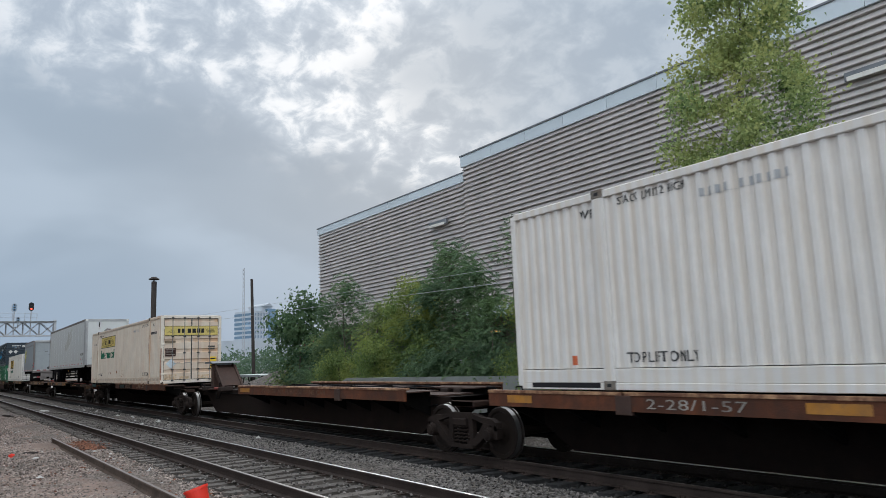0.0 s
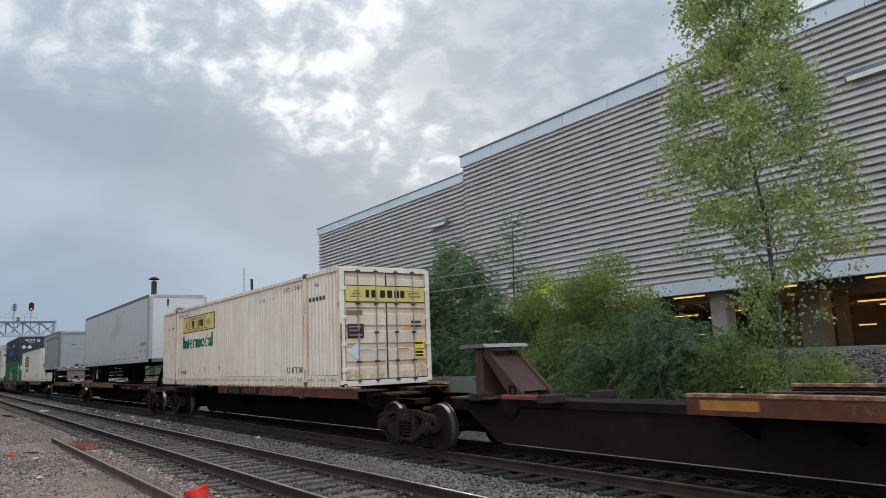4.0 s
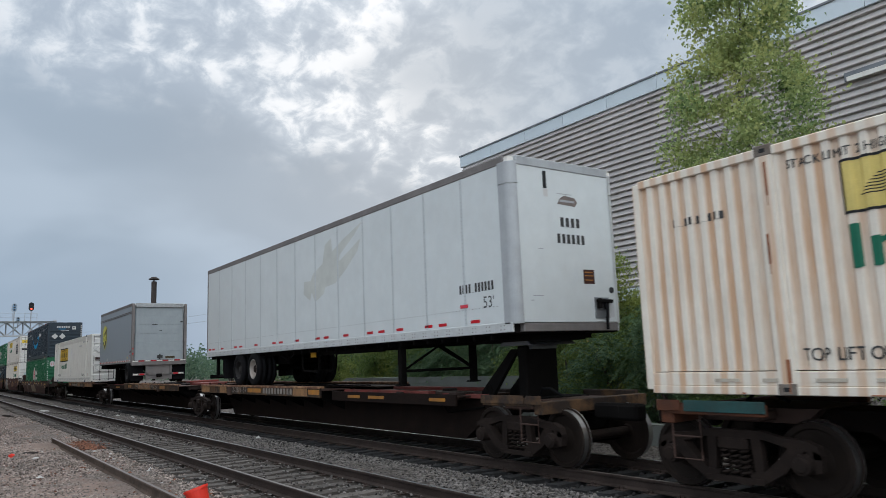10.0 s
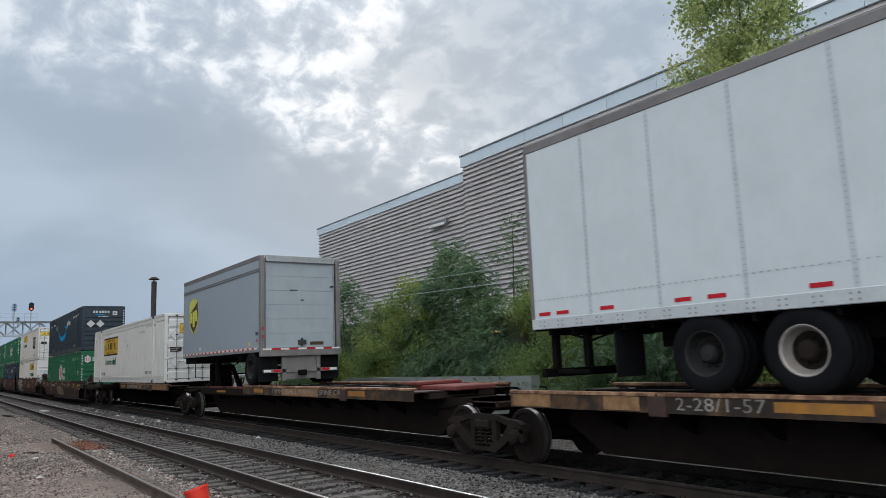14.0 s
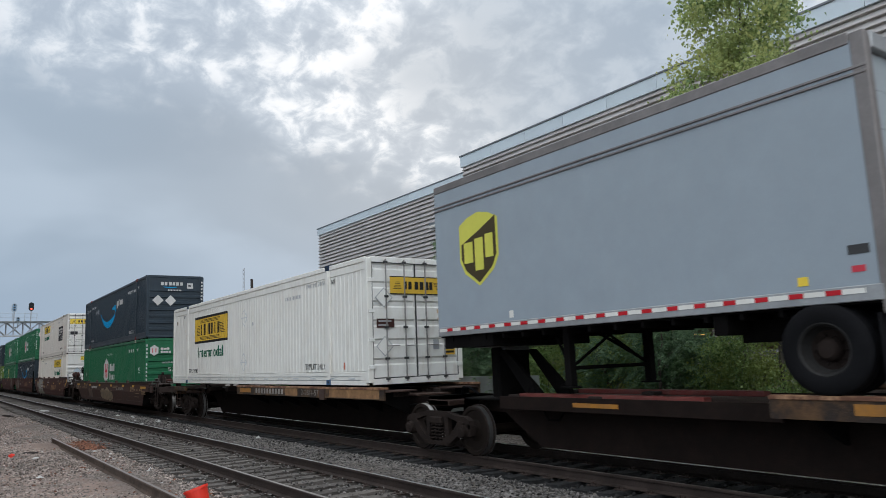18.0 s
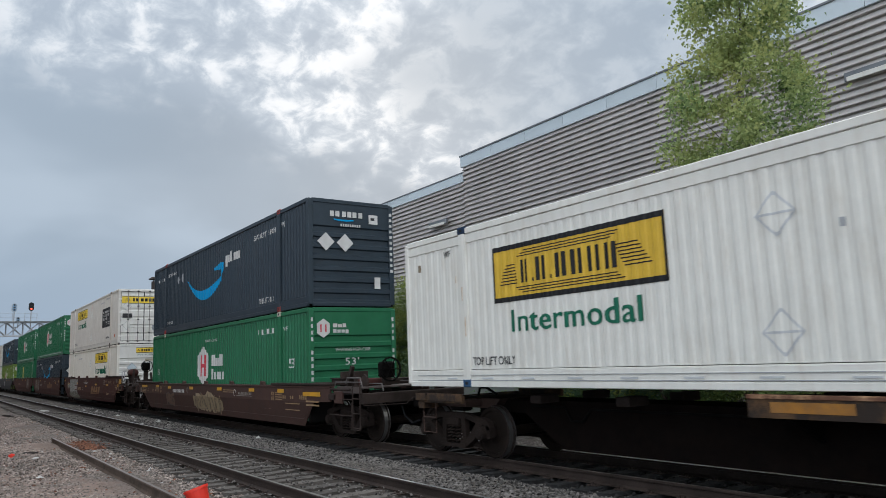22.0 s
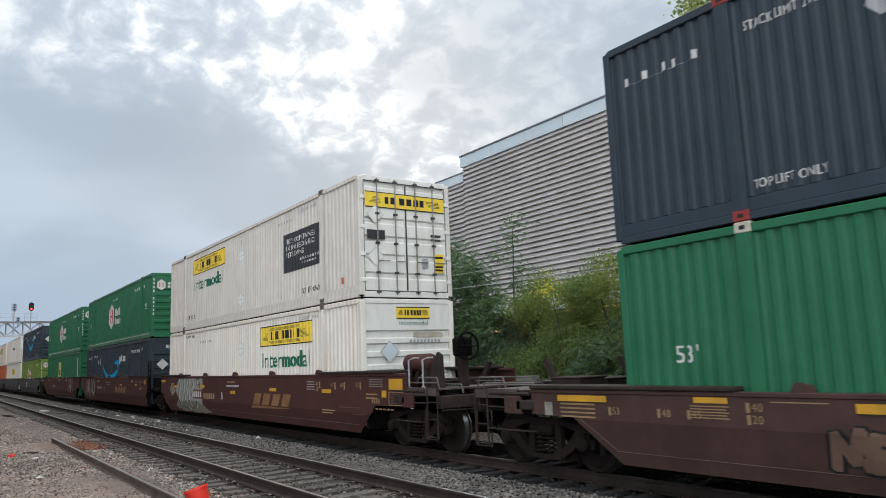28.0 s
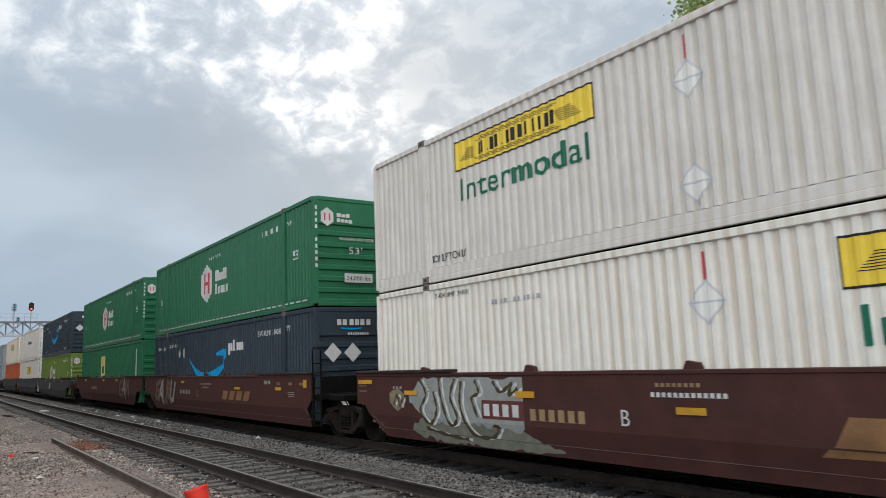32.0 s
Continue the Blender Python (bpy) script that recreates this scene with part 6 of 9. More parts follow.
def rounded(pts):
    """A smooth curve through the points."""
    fine = []
    for k in range(len(pts) - 1):
        p0, p1, p2, p3 = pts[max(0, k - 1)], pts[k], pts[k + 1], pts[min(len(pts) - 1, k + 2)]
        for q in range(6):
            f = q / 6
            fine.append(tuple(0.5 * (2 * p1[c] + (p2[c] - p0[c]) * f + (2 * p0[c] - 5 * p1[c] + 4 * p2[c] - p3[c]) * f * f + (3 * p1[c] - p0[c] - 3 * p2[c] + p3[c]) * f ** 3) for c in (0, 1)))
    return fine + [pts[-1]]


def stroke(under, pts, mid, dx, wide, mat, y):
    bm = bmesh.new()
    ribbon(bm, [(p - mid + dx, max(0.29, q)) for p, q in rounded(pts)], wide, y)
    part("paint_stroke", folded(bm), mat, under)


def tan_mural(car, mid):
    """Tan graffiti of crowded jagged shapes with brown outlines."""
    rr = random.Random(78)
    base = field(car, mid, -120.35, -117.15, curve((-120.35, 0.52), (-119.9, 0.40), (-118.0, 0.36), (-117.15, 0.46)), curve((-120.35, 0.80), (-119.8, 0.98), (-119.2, 0.86), (-118.6, 1.02), (-117.9, 0.88), (-117.15, 0.72)), M_paintsand, -1.4268, rr)
    for k in range(6):
        x, w = -120.22 + 0.52 * k, 0.40
        top, low = 0.92 + rr.uniform(-0.06, 0.05), 0.42 + rr.uniform(-0.04, 0.06)
        shape = [(x + w * (0.25 * q + rr.uniform(-0.25, 0.3)), (low if q % 2 else top) + rr.uniform(-0.12, 0.12)) for q in range(rr.randrange(4, 6))]
        stroke(base, shape, mid, 0.0, 0.030, M_brownmark, -1.4285)
        stroke(base, shape, mid, 0.06, 0.018, M_lettertan, -1.4280)


def mural(car, mid):
    """Old pale graffiti: a worn field of paint with rounded dark outlines and pale highlights."""
    rr = random.Random(77)
    upper = field(car, mid, -149.15, -145.72, curve((-149.15, 1.00), (-148.5, 0.62), (-147.0, 0.66), (-145.7, 0.60)), curve((-149.15, 1.12), (-148.7, 1.47), (-146.9, 1.50), (-146.5, 1.40), (-145.7, 1.48)), M_paintgrey, -1.4272, rr)
    lower = field(car, mid, -149.1, -144.9, curve((-149.1, 0.40), (-148.0, 0.28), (-144.9, 0.27)), curve((-149.1, 0.52), (-148.6, 0.75), (-145.75, 0.62), (-145.6, 0.50), (-144.9, 0.33)), M_paintsage, -1.4268, rr)
    field(car, mid, -149.9, -149.3, curve((-149.9, 0.95), (-149.6, 0.80), (-149.3, 0.92)), curve((-149.9, 1.15), (-149.6, 1.25), (-149.3, 1.10)), M_painttan, -1.4272, rr)
    outlines = (((-148.75, 1.42), (-148.55, 1.15), (-148.75, 0.85), (-148.45, 0.60), (-148.2, 0.85), (-148.3, 1.2)), ((-148.1, 1.46), (-148.05, 1.1), (-147.8, 0.62), (-147.55, 0.75), (-147.75, 1.1), (-147.6, 1.44)),
                ((-147.4, 1.40), (-147.45, 0.95), (-147.15, 0.50), (-146.6, 0.46), (-146.4, 0.62)), ((-147.0, 1.42), (-146.9, 1.2), (-147.1, 1.1), (-146.95, 0.78)),
                ((-148.6, 0.52), (-147.9, 0.42), (-147.3, 0.38)), ((-146.5, 1.40), (-146.3, 1.22), (-146.0, 1.36), (-146.1, 1.18), (-145.85, 1.28)), ((-149.75, 0.92), (-149.6, 1.12), (-149.5, 0.90), (-149.4, 1.08)))
    for pts in outlines:
        under = upper if pts[0][1] > 0.6 else lower
        stroke(under, pts, mid, 0.0, 0.042, M_brownmark, -1.4285)
        stroke(under, pts, mid, 0.11, 0.030, M_letterwhite, -1.4282)


car, mid = well_car(-109.1, -128.8, "brown well car with white stencils and tan graffiti", M_welldull, top=1.27, brake="stand", crease=0.86)
car_marks(car, mid, (-123.46, -120.5, -117.34, -114.4, -112.2), [(-110.75, -109.75, 1.02, 1.12), (-128.04, -127.07, 1.11, 1.20)], [
    (-123.0, 0.95, 0.12, 9, 0.18, M_letterwhite), (-117.0, 1.09, 0.025, 1, 2.0, M_lettertan), (-117.0, 1.03, 0.025, 1, 1.6, M_lettertan),
    (-115.55, 0.98, 0.07, 10, 0.115, M_letterworn), (-115.75, 0.94, 0.015, 1, 2.2, M_letterworn),
    (-112.88, 1.0, 0.10, 2, 0.10, M_lettertan), (-112.88, 0.87, 0.10, 2, 0.10, M_lettertan),
    *[(-112.61, z, 0.025, 1, 0.77, M_lettertan) for z in (0.89, 0.95, 1.01, 1.06)],
    (-112.09, 0.93, 0.08, 2, 0.13, M_lettertan), (-111.6, 0.93, 0.08, 2, 0.13, M_lettertan), (-111.0, 0.93, 0.10, 4, 0.12, M_lettertan),
    (-110.6, 0.78, 0.04, 1, 1.2, M_lettertan), (-110.6, 0.87, 0.04, 1, 1.2, M_lettertan), 
    *[(-128.0, z, 0.025, 1, 1.13, M_lettertan) for z in (0.88, 0.94, 1.0, 1.06)],
    (-128.34, 0.89, 0.20, 1, 0.27, M_letterworn)], 1.27)
for text, x, z in (("53", -126.98, 0.95), ("48", -126.14, 0.95), ("45", -125.68, 0.95), ("40", -124.86, 1.06), ("20", -124.86, 0.92)):
    num = letters(text, car, x - mid, z, 0.095, -1.4275, M_lettertan)
    part("bar", boxes((x - mid - 0.07, x - mid - 0.025, -1.4285, -1.4265, z - 0.015, z + 0.10)), M_lettertan, num)
part("reflector_patch", boxes((-125.64 - mid, -125.17 - mid, -1.431, -1.4265, 1.14, 1.21)), M_carpatch, car)
part("reflector_patch", boxes((-124.62 - mid, -123.97 - mid, -1.431, -1.4265, 1.165, 1.178)), M_lettertan, car)
for q in range(5):
    part("stencil_line", boxes((-125.70 - mid, -125.16 - 0.03 * (q % 2) - mid, -1.430, -1.4265, 0.955 + 0.035 * q, 0.968 + 0.035 * q)), M_lettertan, car)
spray(car, mid, -123.95, -122.9, 0.50, 0.86, (M_fadedmark,), 31)
ring = bmesh.new()
ribbon(ring, [(-120.98 - mid + 0.09 * math.cos(k * 0.3927), 1.05 + 0.09 * math.sin(k * 0.3927)) for k in range(17)], 0.010, -1.445)
part("ring_mark", ring, M_letterworn, car)
ring = bmesh.new()
ribbon(ring, [(-115.85 - mid + 0.11 * math.cos(k * 0.3927), 1.03 + 0.09 * math.sin(k * 0.3927)) for k in range(13)], 0.018, -1.445)
part("ring_mark", ring, M_letterwhite, car)
letters("53", car, -113.55 - mid, 0.62, 0.24, -1.4275 + LEAN * 0.24, M_fadedmark, 0.55)
tan_mural(car, mid)
part("stencil_box", boxes((-111.9 - mid, -111.0 - mid, -1.431, -1.427, 0.64, 0.66), (-111.9 - mid, -111.0 - mid, -1.431, -1.427, 0.80, 0.82)), M_lettertan, car)

car, mid = well_car(-132.6, -152.6, "brown well car with a faded tan emblem and grey graffiti", art_l=True, brake=True, top=1.54, reach=0.42, gap_l=1.3, guides=(-148.6, 3.04))
car_marks(car, mid, (), [(-133.0, -132.47, 1.22, 1.44), (-133.30, -133.12, 1.06, 1.20), (-145.9, -145.45, 1.14, 1.24), (-151.2, -150.6, 1.33, 1.42), (-149.3, -148.83, 1.13, 1.21), (-142.79, -142.35, 0.99, 1.08), (-139.52, -139.04, 1.11, 1.20), (-136.18, -135.68, 1.11, 1.20)], [
    (-145.58, 0.79, 0.18, 6, 0.21, M_lettertan), (-143.18, 1.20, 0.06, 13, 0.09, M_letterwhite), (-143.1, 1.33, 0.05, 8, 0.09, M_lettertan),
    *[(-137.07, z, 0.025, 1, 0.74, M_letterworn) for z in (1.18, 1.24, 1.30, 1.36)],
    (-134.0, 1.10, 0.03, 1, 0.8, M_lettertan), (-134.0, 1.02, 0.03, 1, 0.8, M_lettertan),
    (-136.2, 0.70, 0.03, 1, 1.1, M_lettertan), (-136.2, 0.64, 0.03, 1, 0.9, M_lettertan), *[(-151.2, z, 0.02, 1, 0.55, M_lettertan) for z in (1.17, 1.28)], (-149.75, 1.24, 0.05, 3, 0.13, M_letterworn), (-148.55, 1.20, 0.022, 1, 0.42, M_letterworn), (-148.55, 1.26, 0.022, 1, 0.42, M_letterworn), (-148.55, 1.32, 0.022, 1, 0.36, M_letterworn),
    *[(-133.85, z, 0.02, 6, 0.10, M_letterworn) for z in (1.27, 1.32, 1.37, 1.42)], *[(-132.95, z, 0.018, 3, 0.14, M_fadedmark) for z in (0.94, 1.0, 1.06, 1.12)],
    (-133.75, 0.93, 0.09, 4, 0.09, M_lettertan), (-133.6, 0.80, 0.03, 5, 0.16, M_lettertan), (-135.3, 0.80, 0.02, 8, 0.13, M_fadedmark), (-134.6, 0.66, 0.02, 5, 0.12, M_fadedmark)], 1.54)
part("stencil_box", boxes((-133.02 - mid, -132.45 - mid, -1.447, -1.441, 1.165, 1.18), (-133.02 - mid, -132.45 - mid, -1.447, -1.441, 0.90, 0.915), (-133.02 - mid, -133.0 - mid, -1.447, -1.441, 0.915, 1.165), (-132.47 - mid, -132.45 - mid, -1.447, -1.441, 0.915, 1.165)), M_lettertan, car)
letters("B", car, -143.72 - mid, 0.80, 0.22, -1.4275, M_letterwhite)
for text, x, z in (("40", -136.55, 1.27), ("20", -136.55, 1.15), ("45", -135.72, 1.25), ("48", -135.25, 1.25), ("53", -134.48, 1.26)):
    num = letters(text, car, x - mid, z, 0.10, -1.4275, M_lettertan)
    if z > 1.2:
        part("bar", boxes((x - mid + 0.19, x - mid + 0.25, -1.4285, -1.4265, z - 0.05, z + 0.11)), M_lettertan, num)
# the slanted tan emblem with a bar under it
for i in range(4):
    bm = bmesh.new()
    x = -140.84 + i * 0.70
    bm.faces.new([bm.verts.new((p - mid, -1.430, q)) for p, q in ((x, 0.72), (x + 0.50, 0.72), (x + 0.68, 1.04), (x + 0.18, 1.04))])
    part("emblem", folded(bm), M_emblem, car)
bm = bmesh.new()
bm.faces.new([bm.verts.new((p - mid, -1.430, q)) for p, q in ((-141.0, 0.61), (-138.2, 0.66), (-138.2, 0.68), (-140.9, 0.70))])
part("emblem", folded(bm), M_emblem, car)
letters("53", car, -150.69 - mid, 0.53, 0.33, -1.4275 + LEAN * 0.17, M_fadedmark, 0.55)
mural(car, mid)
# a patch painted over for the reporting marks
part("painted_panel", boxes((-146.82 - mid, -145.74 - mid, -1.4315, -1.4285, 0.77, 1.08)), M_wellpatch, car)
marks(car, -146.76 - mid, 0.82, 0.20, -1.434, M_letterwhite, 4, 0.25)

car, mid = well_car(-153.7, -171.3, "brown middle well car of an articulated set", art_r=True, art_l=True, right=False, top=1.54, square=True)
car_marks(car, mid, (), [(-155.99, -155.60, 1.14, 1.22), (-159.3, -158.8, 1.13, 1.20), (-165.2, -164.8, 1.30, 1.38), (-154.15, -153.95, 1.22, 1.42)], [
    (-156.86, 1.30, 0.10, 5, 0.10, M_letterworn), (-155.9, 1.28, 0.07, 2, 0.12, M_lettertan), (-155.1, 1.28, 0.07, 2, 0.12, M_lettertan), (-154.4, 1.28, 0.07, 2, 0.12, M_lettertan),
    *[(-155.15, z, 0.02, 1, 0.68, M_letterworn) for z in (0.98, 1.03, 1.08)], (-162.85, 1.26, 0.05, 12, 0.10, M_letterworn), (-162.7, 1.14, 0.05, 8, 0.10, M_lettertan), (-165.4, 0.92, 0.14, 7, 0.20, M_letterworn)], 1.54)
letters("C", car, -163.3 - mid, 0.85, 0.20, -1.4275, M_letterworn)
for i in range(4):
    bm = bmesh.new()
    x = -160.55 + i * 0.66
    bm.faces.new([bm.verts.new((p - mid, -1.430, q)) for p, q in ((x, 0.80), (x + 0.46, 0.80), (x + 0.62, 1.08), (x + 0.16, 1.08))])
    part("emblem", bm, M_emblem, car)
spray(car, mid, -168.9, -166.2, 0.55, 1.42, (M_fadedmark, M_letterworn, M_fadedmark), 12)
car, mid = well_car(-171.3, -189.6, "brown well car at the end of an articulated set", art_r=True, right=False, top=1.54)
car_marks(car, mid, (-186.0, -180.4, -177.0), [], [(-184.0, 0.9, 0.15, 8, 0.2, M_lettertan)], 1.54)
spray(car, mid, -176.2, -174.2, 0.6, 1.42, (M_fadedmark, M_letterworn), 14)
car, mid = well_car(-192.6, -210.9, "dark grey well car", M_wellgrey, art_l=True, top=1.5)
car_marks(car, mid, (-205.0, -200.0, -196.0), [], [(-203.0, 0.7, 0.5, 3, 0.3, M_letterwhite)], 1.5)
well_car(-210.9, -229.9, "dark grey well car", M_wellgrey, art_r=True, art_l=True, right=False, top=1.5)
well_car(-229.9, -248.8, "dark grey well car", M_wellgrey, art_r=True, right=False, top=1.5)
well_car(-252.0, -270.6, "brown well car far down the train")

# ---- the loads ----
M_castred = material("dull_red_casting", (0.30, 0.03, 0.028), 0.6, var=0.2, dirt=GRIME, amount=0.4)
M_castcream = material("cream_casting", (0.62, 0.57, 0.46), 0.6, var=0.15, dirt=GRIME, amount=0.4)
M_castnavy = material("dark_navy_casting", (0.012, 0.03, 0.065), 0.6, var=0.2)
M_castblue = material("dull_blue_casting", (0.02, 0.09, 0.20), 0.6, var=0.2, dirt=GRIME, amount=0.4)
Y0 = HALF - INSET


def lift_text(c, x, mat):
    draped("TOP LIFT ONLY", x, 0.38, 0.14, Y0, mat, c, 1.16)


# the first container
c, side = container("container", "dirty white corrugated container with dark stencilled lettering", M_white, -9.2 + LEN, 1.27, depth=0.038, strip=0.31)
lift_text(c, -13.84, M_letterdark)
draped("STACK LIMIT 2 HIGH", -13.82, 2.62, 0.11, Y0, M_letterdark, c, 1.15)
word_bars(c, -12.45, -11.2, 2.45, 0.11, (1, 1, 1, 1, 0, 1, 1, 1, 1, 1, 1), M_greymark)
draped("WF", -14.58, 2.52, 0.14, Y0, M_letterdark, c, 0.27)
painted(c, -14.90, -14.82, lambda x: 0.36, lambda x: 0.50, M_orange, "red_tag")
part("rail_gap", boxes((-LEN + 0.35, -14.35, -HALF - 0.006, -HALF + 0.02, 0.03, 0.10)), M_black, c)

# rusty cream container
c, side = container("container", "cream corrugated container streaked with rust, yellow board, green lettering", M_cream, -32.2, 1.24, depth=0.038)
logo_plate(c, -13.35, -9.57, 1.92, 2.52, Y0, M_faded)
draped("Intermodal", -13.30, 1.34, 0.47, Y0, M_lettergreen, c, 3.56)
lift_text(c, -13.97, M_letterdark)
draped("STACK LIMIT 2 HIGH", -13.92, 2.56, 0.10, Y0, M_letterdark, c, 1.15)
draped("TOP LIFT ONLY", -3.3, 0.36, 0.14, Y0, M_letterdark, c, 1.12)
draped("STACK LIMIT 2 HIGH", -3.4, 2.56, 0.10, Y0, M_letterdark, c, 1.15)
word_bars(c, -5.2, -4.0, 2.42, 0.10, (1, 1, 1, 1, 0, 1, 1, 1, 1, 1, 1), M_greymark)
draped("WF", -1.45, 2.50, 0.12, Y0, M_letterdark, c, 0.25)
word_bars(c, -1.75, -0.85, 2.15, 0.10, (1, 0, 1, 1, 1, 0, 1, 1, 1), M_letterdark)
word_bars(c, -15.55, -14.75, 2.15, 0.10, (1, 0, 1, 1, 1, 0, 1, 1, 1), M_letterdark)
for x, z in ((-10.9, 0.62), (-10.6, 0.60), (-11.2, 0.58), (-9.0, 0.64), (-7.5, 0.66), (-6.1, 0.60)):
    painted(c, x, x + 0.022, lambda q, z=z: z - 0.14, lambda q, z=z: z, M_tarnish, "rust_run")
for x in np.arange(-15.1, -0.6, 0.63):
    part("forklift_slot", boxes((float(x), float(x) + 0.33, -HALF - 0.0035, -HALF + 0.03, 0.15, 0.19)), M_slot, c)
rust_rng = random.Random(61)
for k in range(34):
    x, z = (rust_rng.gauss(-7.8, 0.6) if k < 18 else rust_rng.uniform(-14.5, -1.0)), 0.32 + 0.3 * rust_rng.random() ** 1.6
    w, h = rust_rng.uniform(0.008, 0.025), rust_rng.uniform(0.015, 0.06)
    painted(c, x, x + w, lambda q, z=z: z, lambda q, z=z, h=h: z + h, M_tarnish, "rust_spot")
door_marks(c, (2.01, 2.43), M_faded, -1.13, 1.13)
handles_labels(c)
end_patch(c, -1.12, -0.68, 1.71, 1.81, M_painttan, "label_plate")
notice = end_patch(c, -1.10, -0.66, 1.14, 1.48, M_brownplate, "label_plate", 0.004, "dark brown notice with pale bars")
for zz, y1 in ((1.40, -0.72), (1.31, -0.80), (1.20, -0.70)):
    end_patch(notice, -1.06, y1, zz, zz + 0.035, M_letterworn, "bar", 0.006)
for y0, w, h in ((-1.12, 0.5, 0.22), (-0.5, 0.4, 0.12), (0.25, 0.55, 0.16), (0.85, 0.25, 0.3)):
    end_patch(c, y0, y0 + w, 0.16, 0.16 + h, M_rustwash, "rust_stain", -0.015)
end_diamond(c, -0.86, 0.83, 0.21, M_palepatch)
part("seal_strip", boxes((-0.004, 0.006, -1.29, -1.25, 0.15, 1.5)), M_tarnish, c)
# rust that has run from the lift posts and their castings
for x, z0, h, w in ((-2.03, 1.30, 0.50, 0.03), (-1.95, 1.95, 0.18, 0.025), (-2.0, 0.14, 0.30, 0.05), (-LEN + 1.93, 1.5, 0.35, 0.03), (-LEN + 2.0, 0.14, 0.26, 0.05), (-LEN + 1.98, 2.3, 0.40, 0.03), (-0.07, 1.9, 0.12, 0.05)):
    part("rust_run", boxes((x, x + w, -HALF - 0.022, -HALF - 0.0185, z0, z0 + h), (x + w * 0.3, x + w * 0.6, -HALF - 0.022, -HALF - 0.0185, z0 - 0.12, z0)), M_tarnish, c)
for k in range(16):
    x = rust_rng.uniform(-15.6, -0.4)
    part("rust_patch", boxes((x, x + rust_rng.uniform(0.04, 0.30), -HALF - 0.0055, -HALF - 0.0025, 0.008, rust_rng.uniform(0.02, 0.045))), M_tarnish, c)

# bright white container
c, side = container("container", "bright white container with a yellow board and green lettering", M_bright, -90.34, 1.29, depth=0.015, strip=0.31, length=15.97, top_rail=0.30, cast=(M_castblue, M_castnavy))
logo_plate(c, -13.15, -9.46, 1.42, 2.38, Y0, M_amber)
# grey strips painted for the shadow lines of the bottom rail's recesses
for z0, z1 in ((0.205, 0.213), (0.110, 0.122)):
    part("rail_line", boxes((-15.6, -0.4, -HALF - 0.004, -HALF + 0.01, z0, z1)), M_greymark, c)
for x in np.arange(-14.6, -0.8, 1.05):
    part("rail_slot", boxes((float(x), float(x) + 0.30, -HALF - 0.0035, -HALF + 0.01, 0.140, 0.165)), M_placard, c)
draped("Intermodal", -12.70, 0.92, 0.36, Y0, M_lettergreen, c, 2.74)
lift_text(c, -3.38, M_letterdark)
lift_text(c, -13.82, M_letterdark)
draped("WF", -14.62, 2.42, 0.12, Y0, M_letterdark, c, 0.22)
painted(c, -15.50, -15.42, lambda x: 2.24, lambda x: 2.38, M_painttan, "small_tag")
for x, z0, h in ((-14.02, 1.55, 0.25), (-13.96, 0.9, 0.35), (-14.20, 1.9, 0.12)):
    part("rust_run", boxes((x, x + 0.022, -HALF - 0.022, -HALF - 0.0185, z0, z0 + h)), M_rustwash, c)
draped("STACK LIMIT 2 HIGH", -3.3, 2.46, 0.10, Y0, M_greymark, c, 1.12)
word_bars(c, -4.66, -3.55, 2.26, 0.09, (1, 1, 1, 1, 0, 1, 1, 1, 1, 1, 1), M_greymark)
draped("WF", -1.85, 2.42, 0.12, Y0, M_letterdark, c, 0.25)
outline_diamond(c, -7.92, 2.03, 0.26)
outline_diamond(c, -7.97, 0.66, 0.26)
painted(c, -1.24, -1.15, lambda x: 0.36, lambda x: 0.52, M_orange, "red_tag")
painted(c, -7.2, -7.14, lambda x: 1.75, lambda x: 1.85, M_greymark, "small_tag")
door_marks(c, (2.03, 2.45), M_amber, -0.69, 0.91)
handles_labels(c, M_amber)
plate = end_patch(c, -1.06, -0.60, 1.27, 1.47, M_brownplate, "label_plate", 0.004, "dark brown notice with pale bars")
end_patch(plate, -1.02, -0.68, 1.40, 1.43, M_greymark, "bar", 0.006)
end_patch(plate, -1.02, -0.76, 1.31, 1.34, M_greymark, "bar", 0.006)
for y0, w, z0, h in ((0.60, 0.42, 1.60, 0.10), (0.66, 0.30, 1.30, 0.10), (0.62, 0.46, 1.44, 0.07), (0.70, 0.22, 1.16, 0.08)):
    end_patch(c, y0, y0 + w, z0, z0 + h, M_rustwash, "rust_stain", -0.015)
end_diamond(end_diamond(c, -0.86, 1.95, 0.23, M_greymark), -0.86, 1.95, 0.205, M_endbright, 0.006)
end_diamond(end_diamond(c, -0.86, 0.85, 0.23, M_greymark), -0.86, 0.85, 0.205, M_endbright, 0.006)
end_patch(c, 0.45, 0.62, 0.75, 0.98, M_greymark, "label_plate", 0.004)


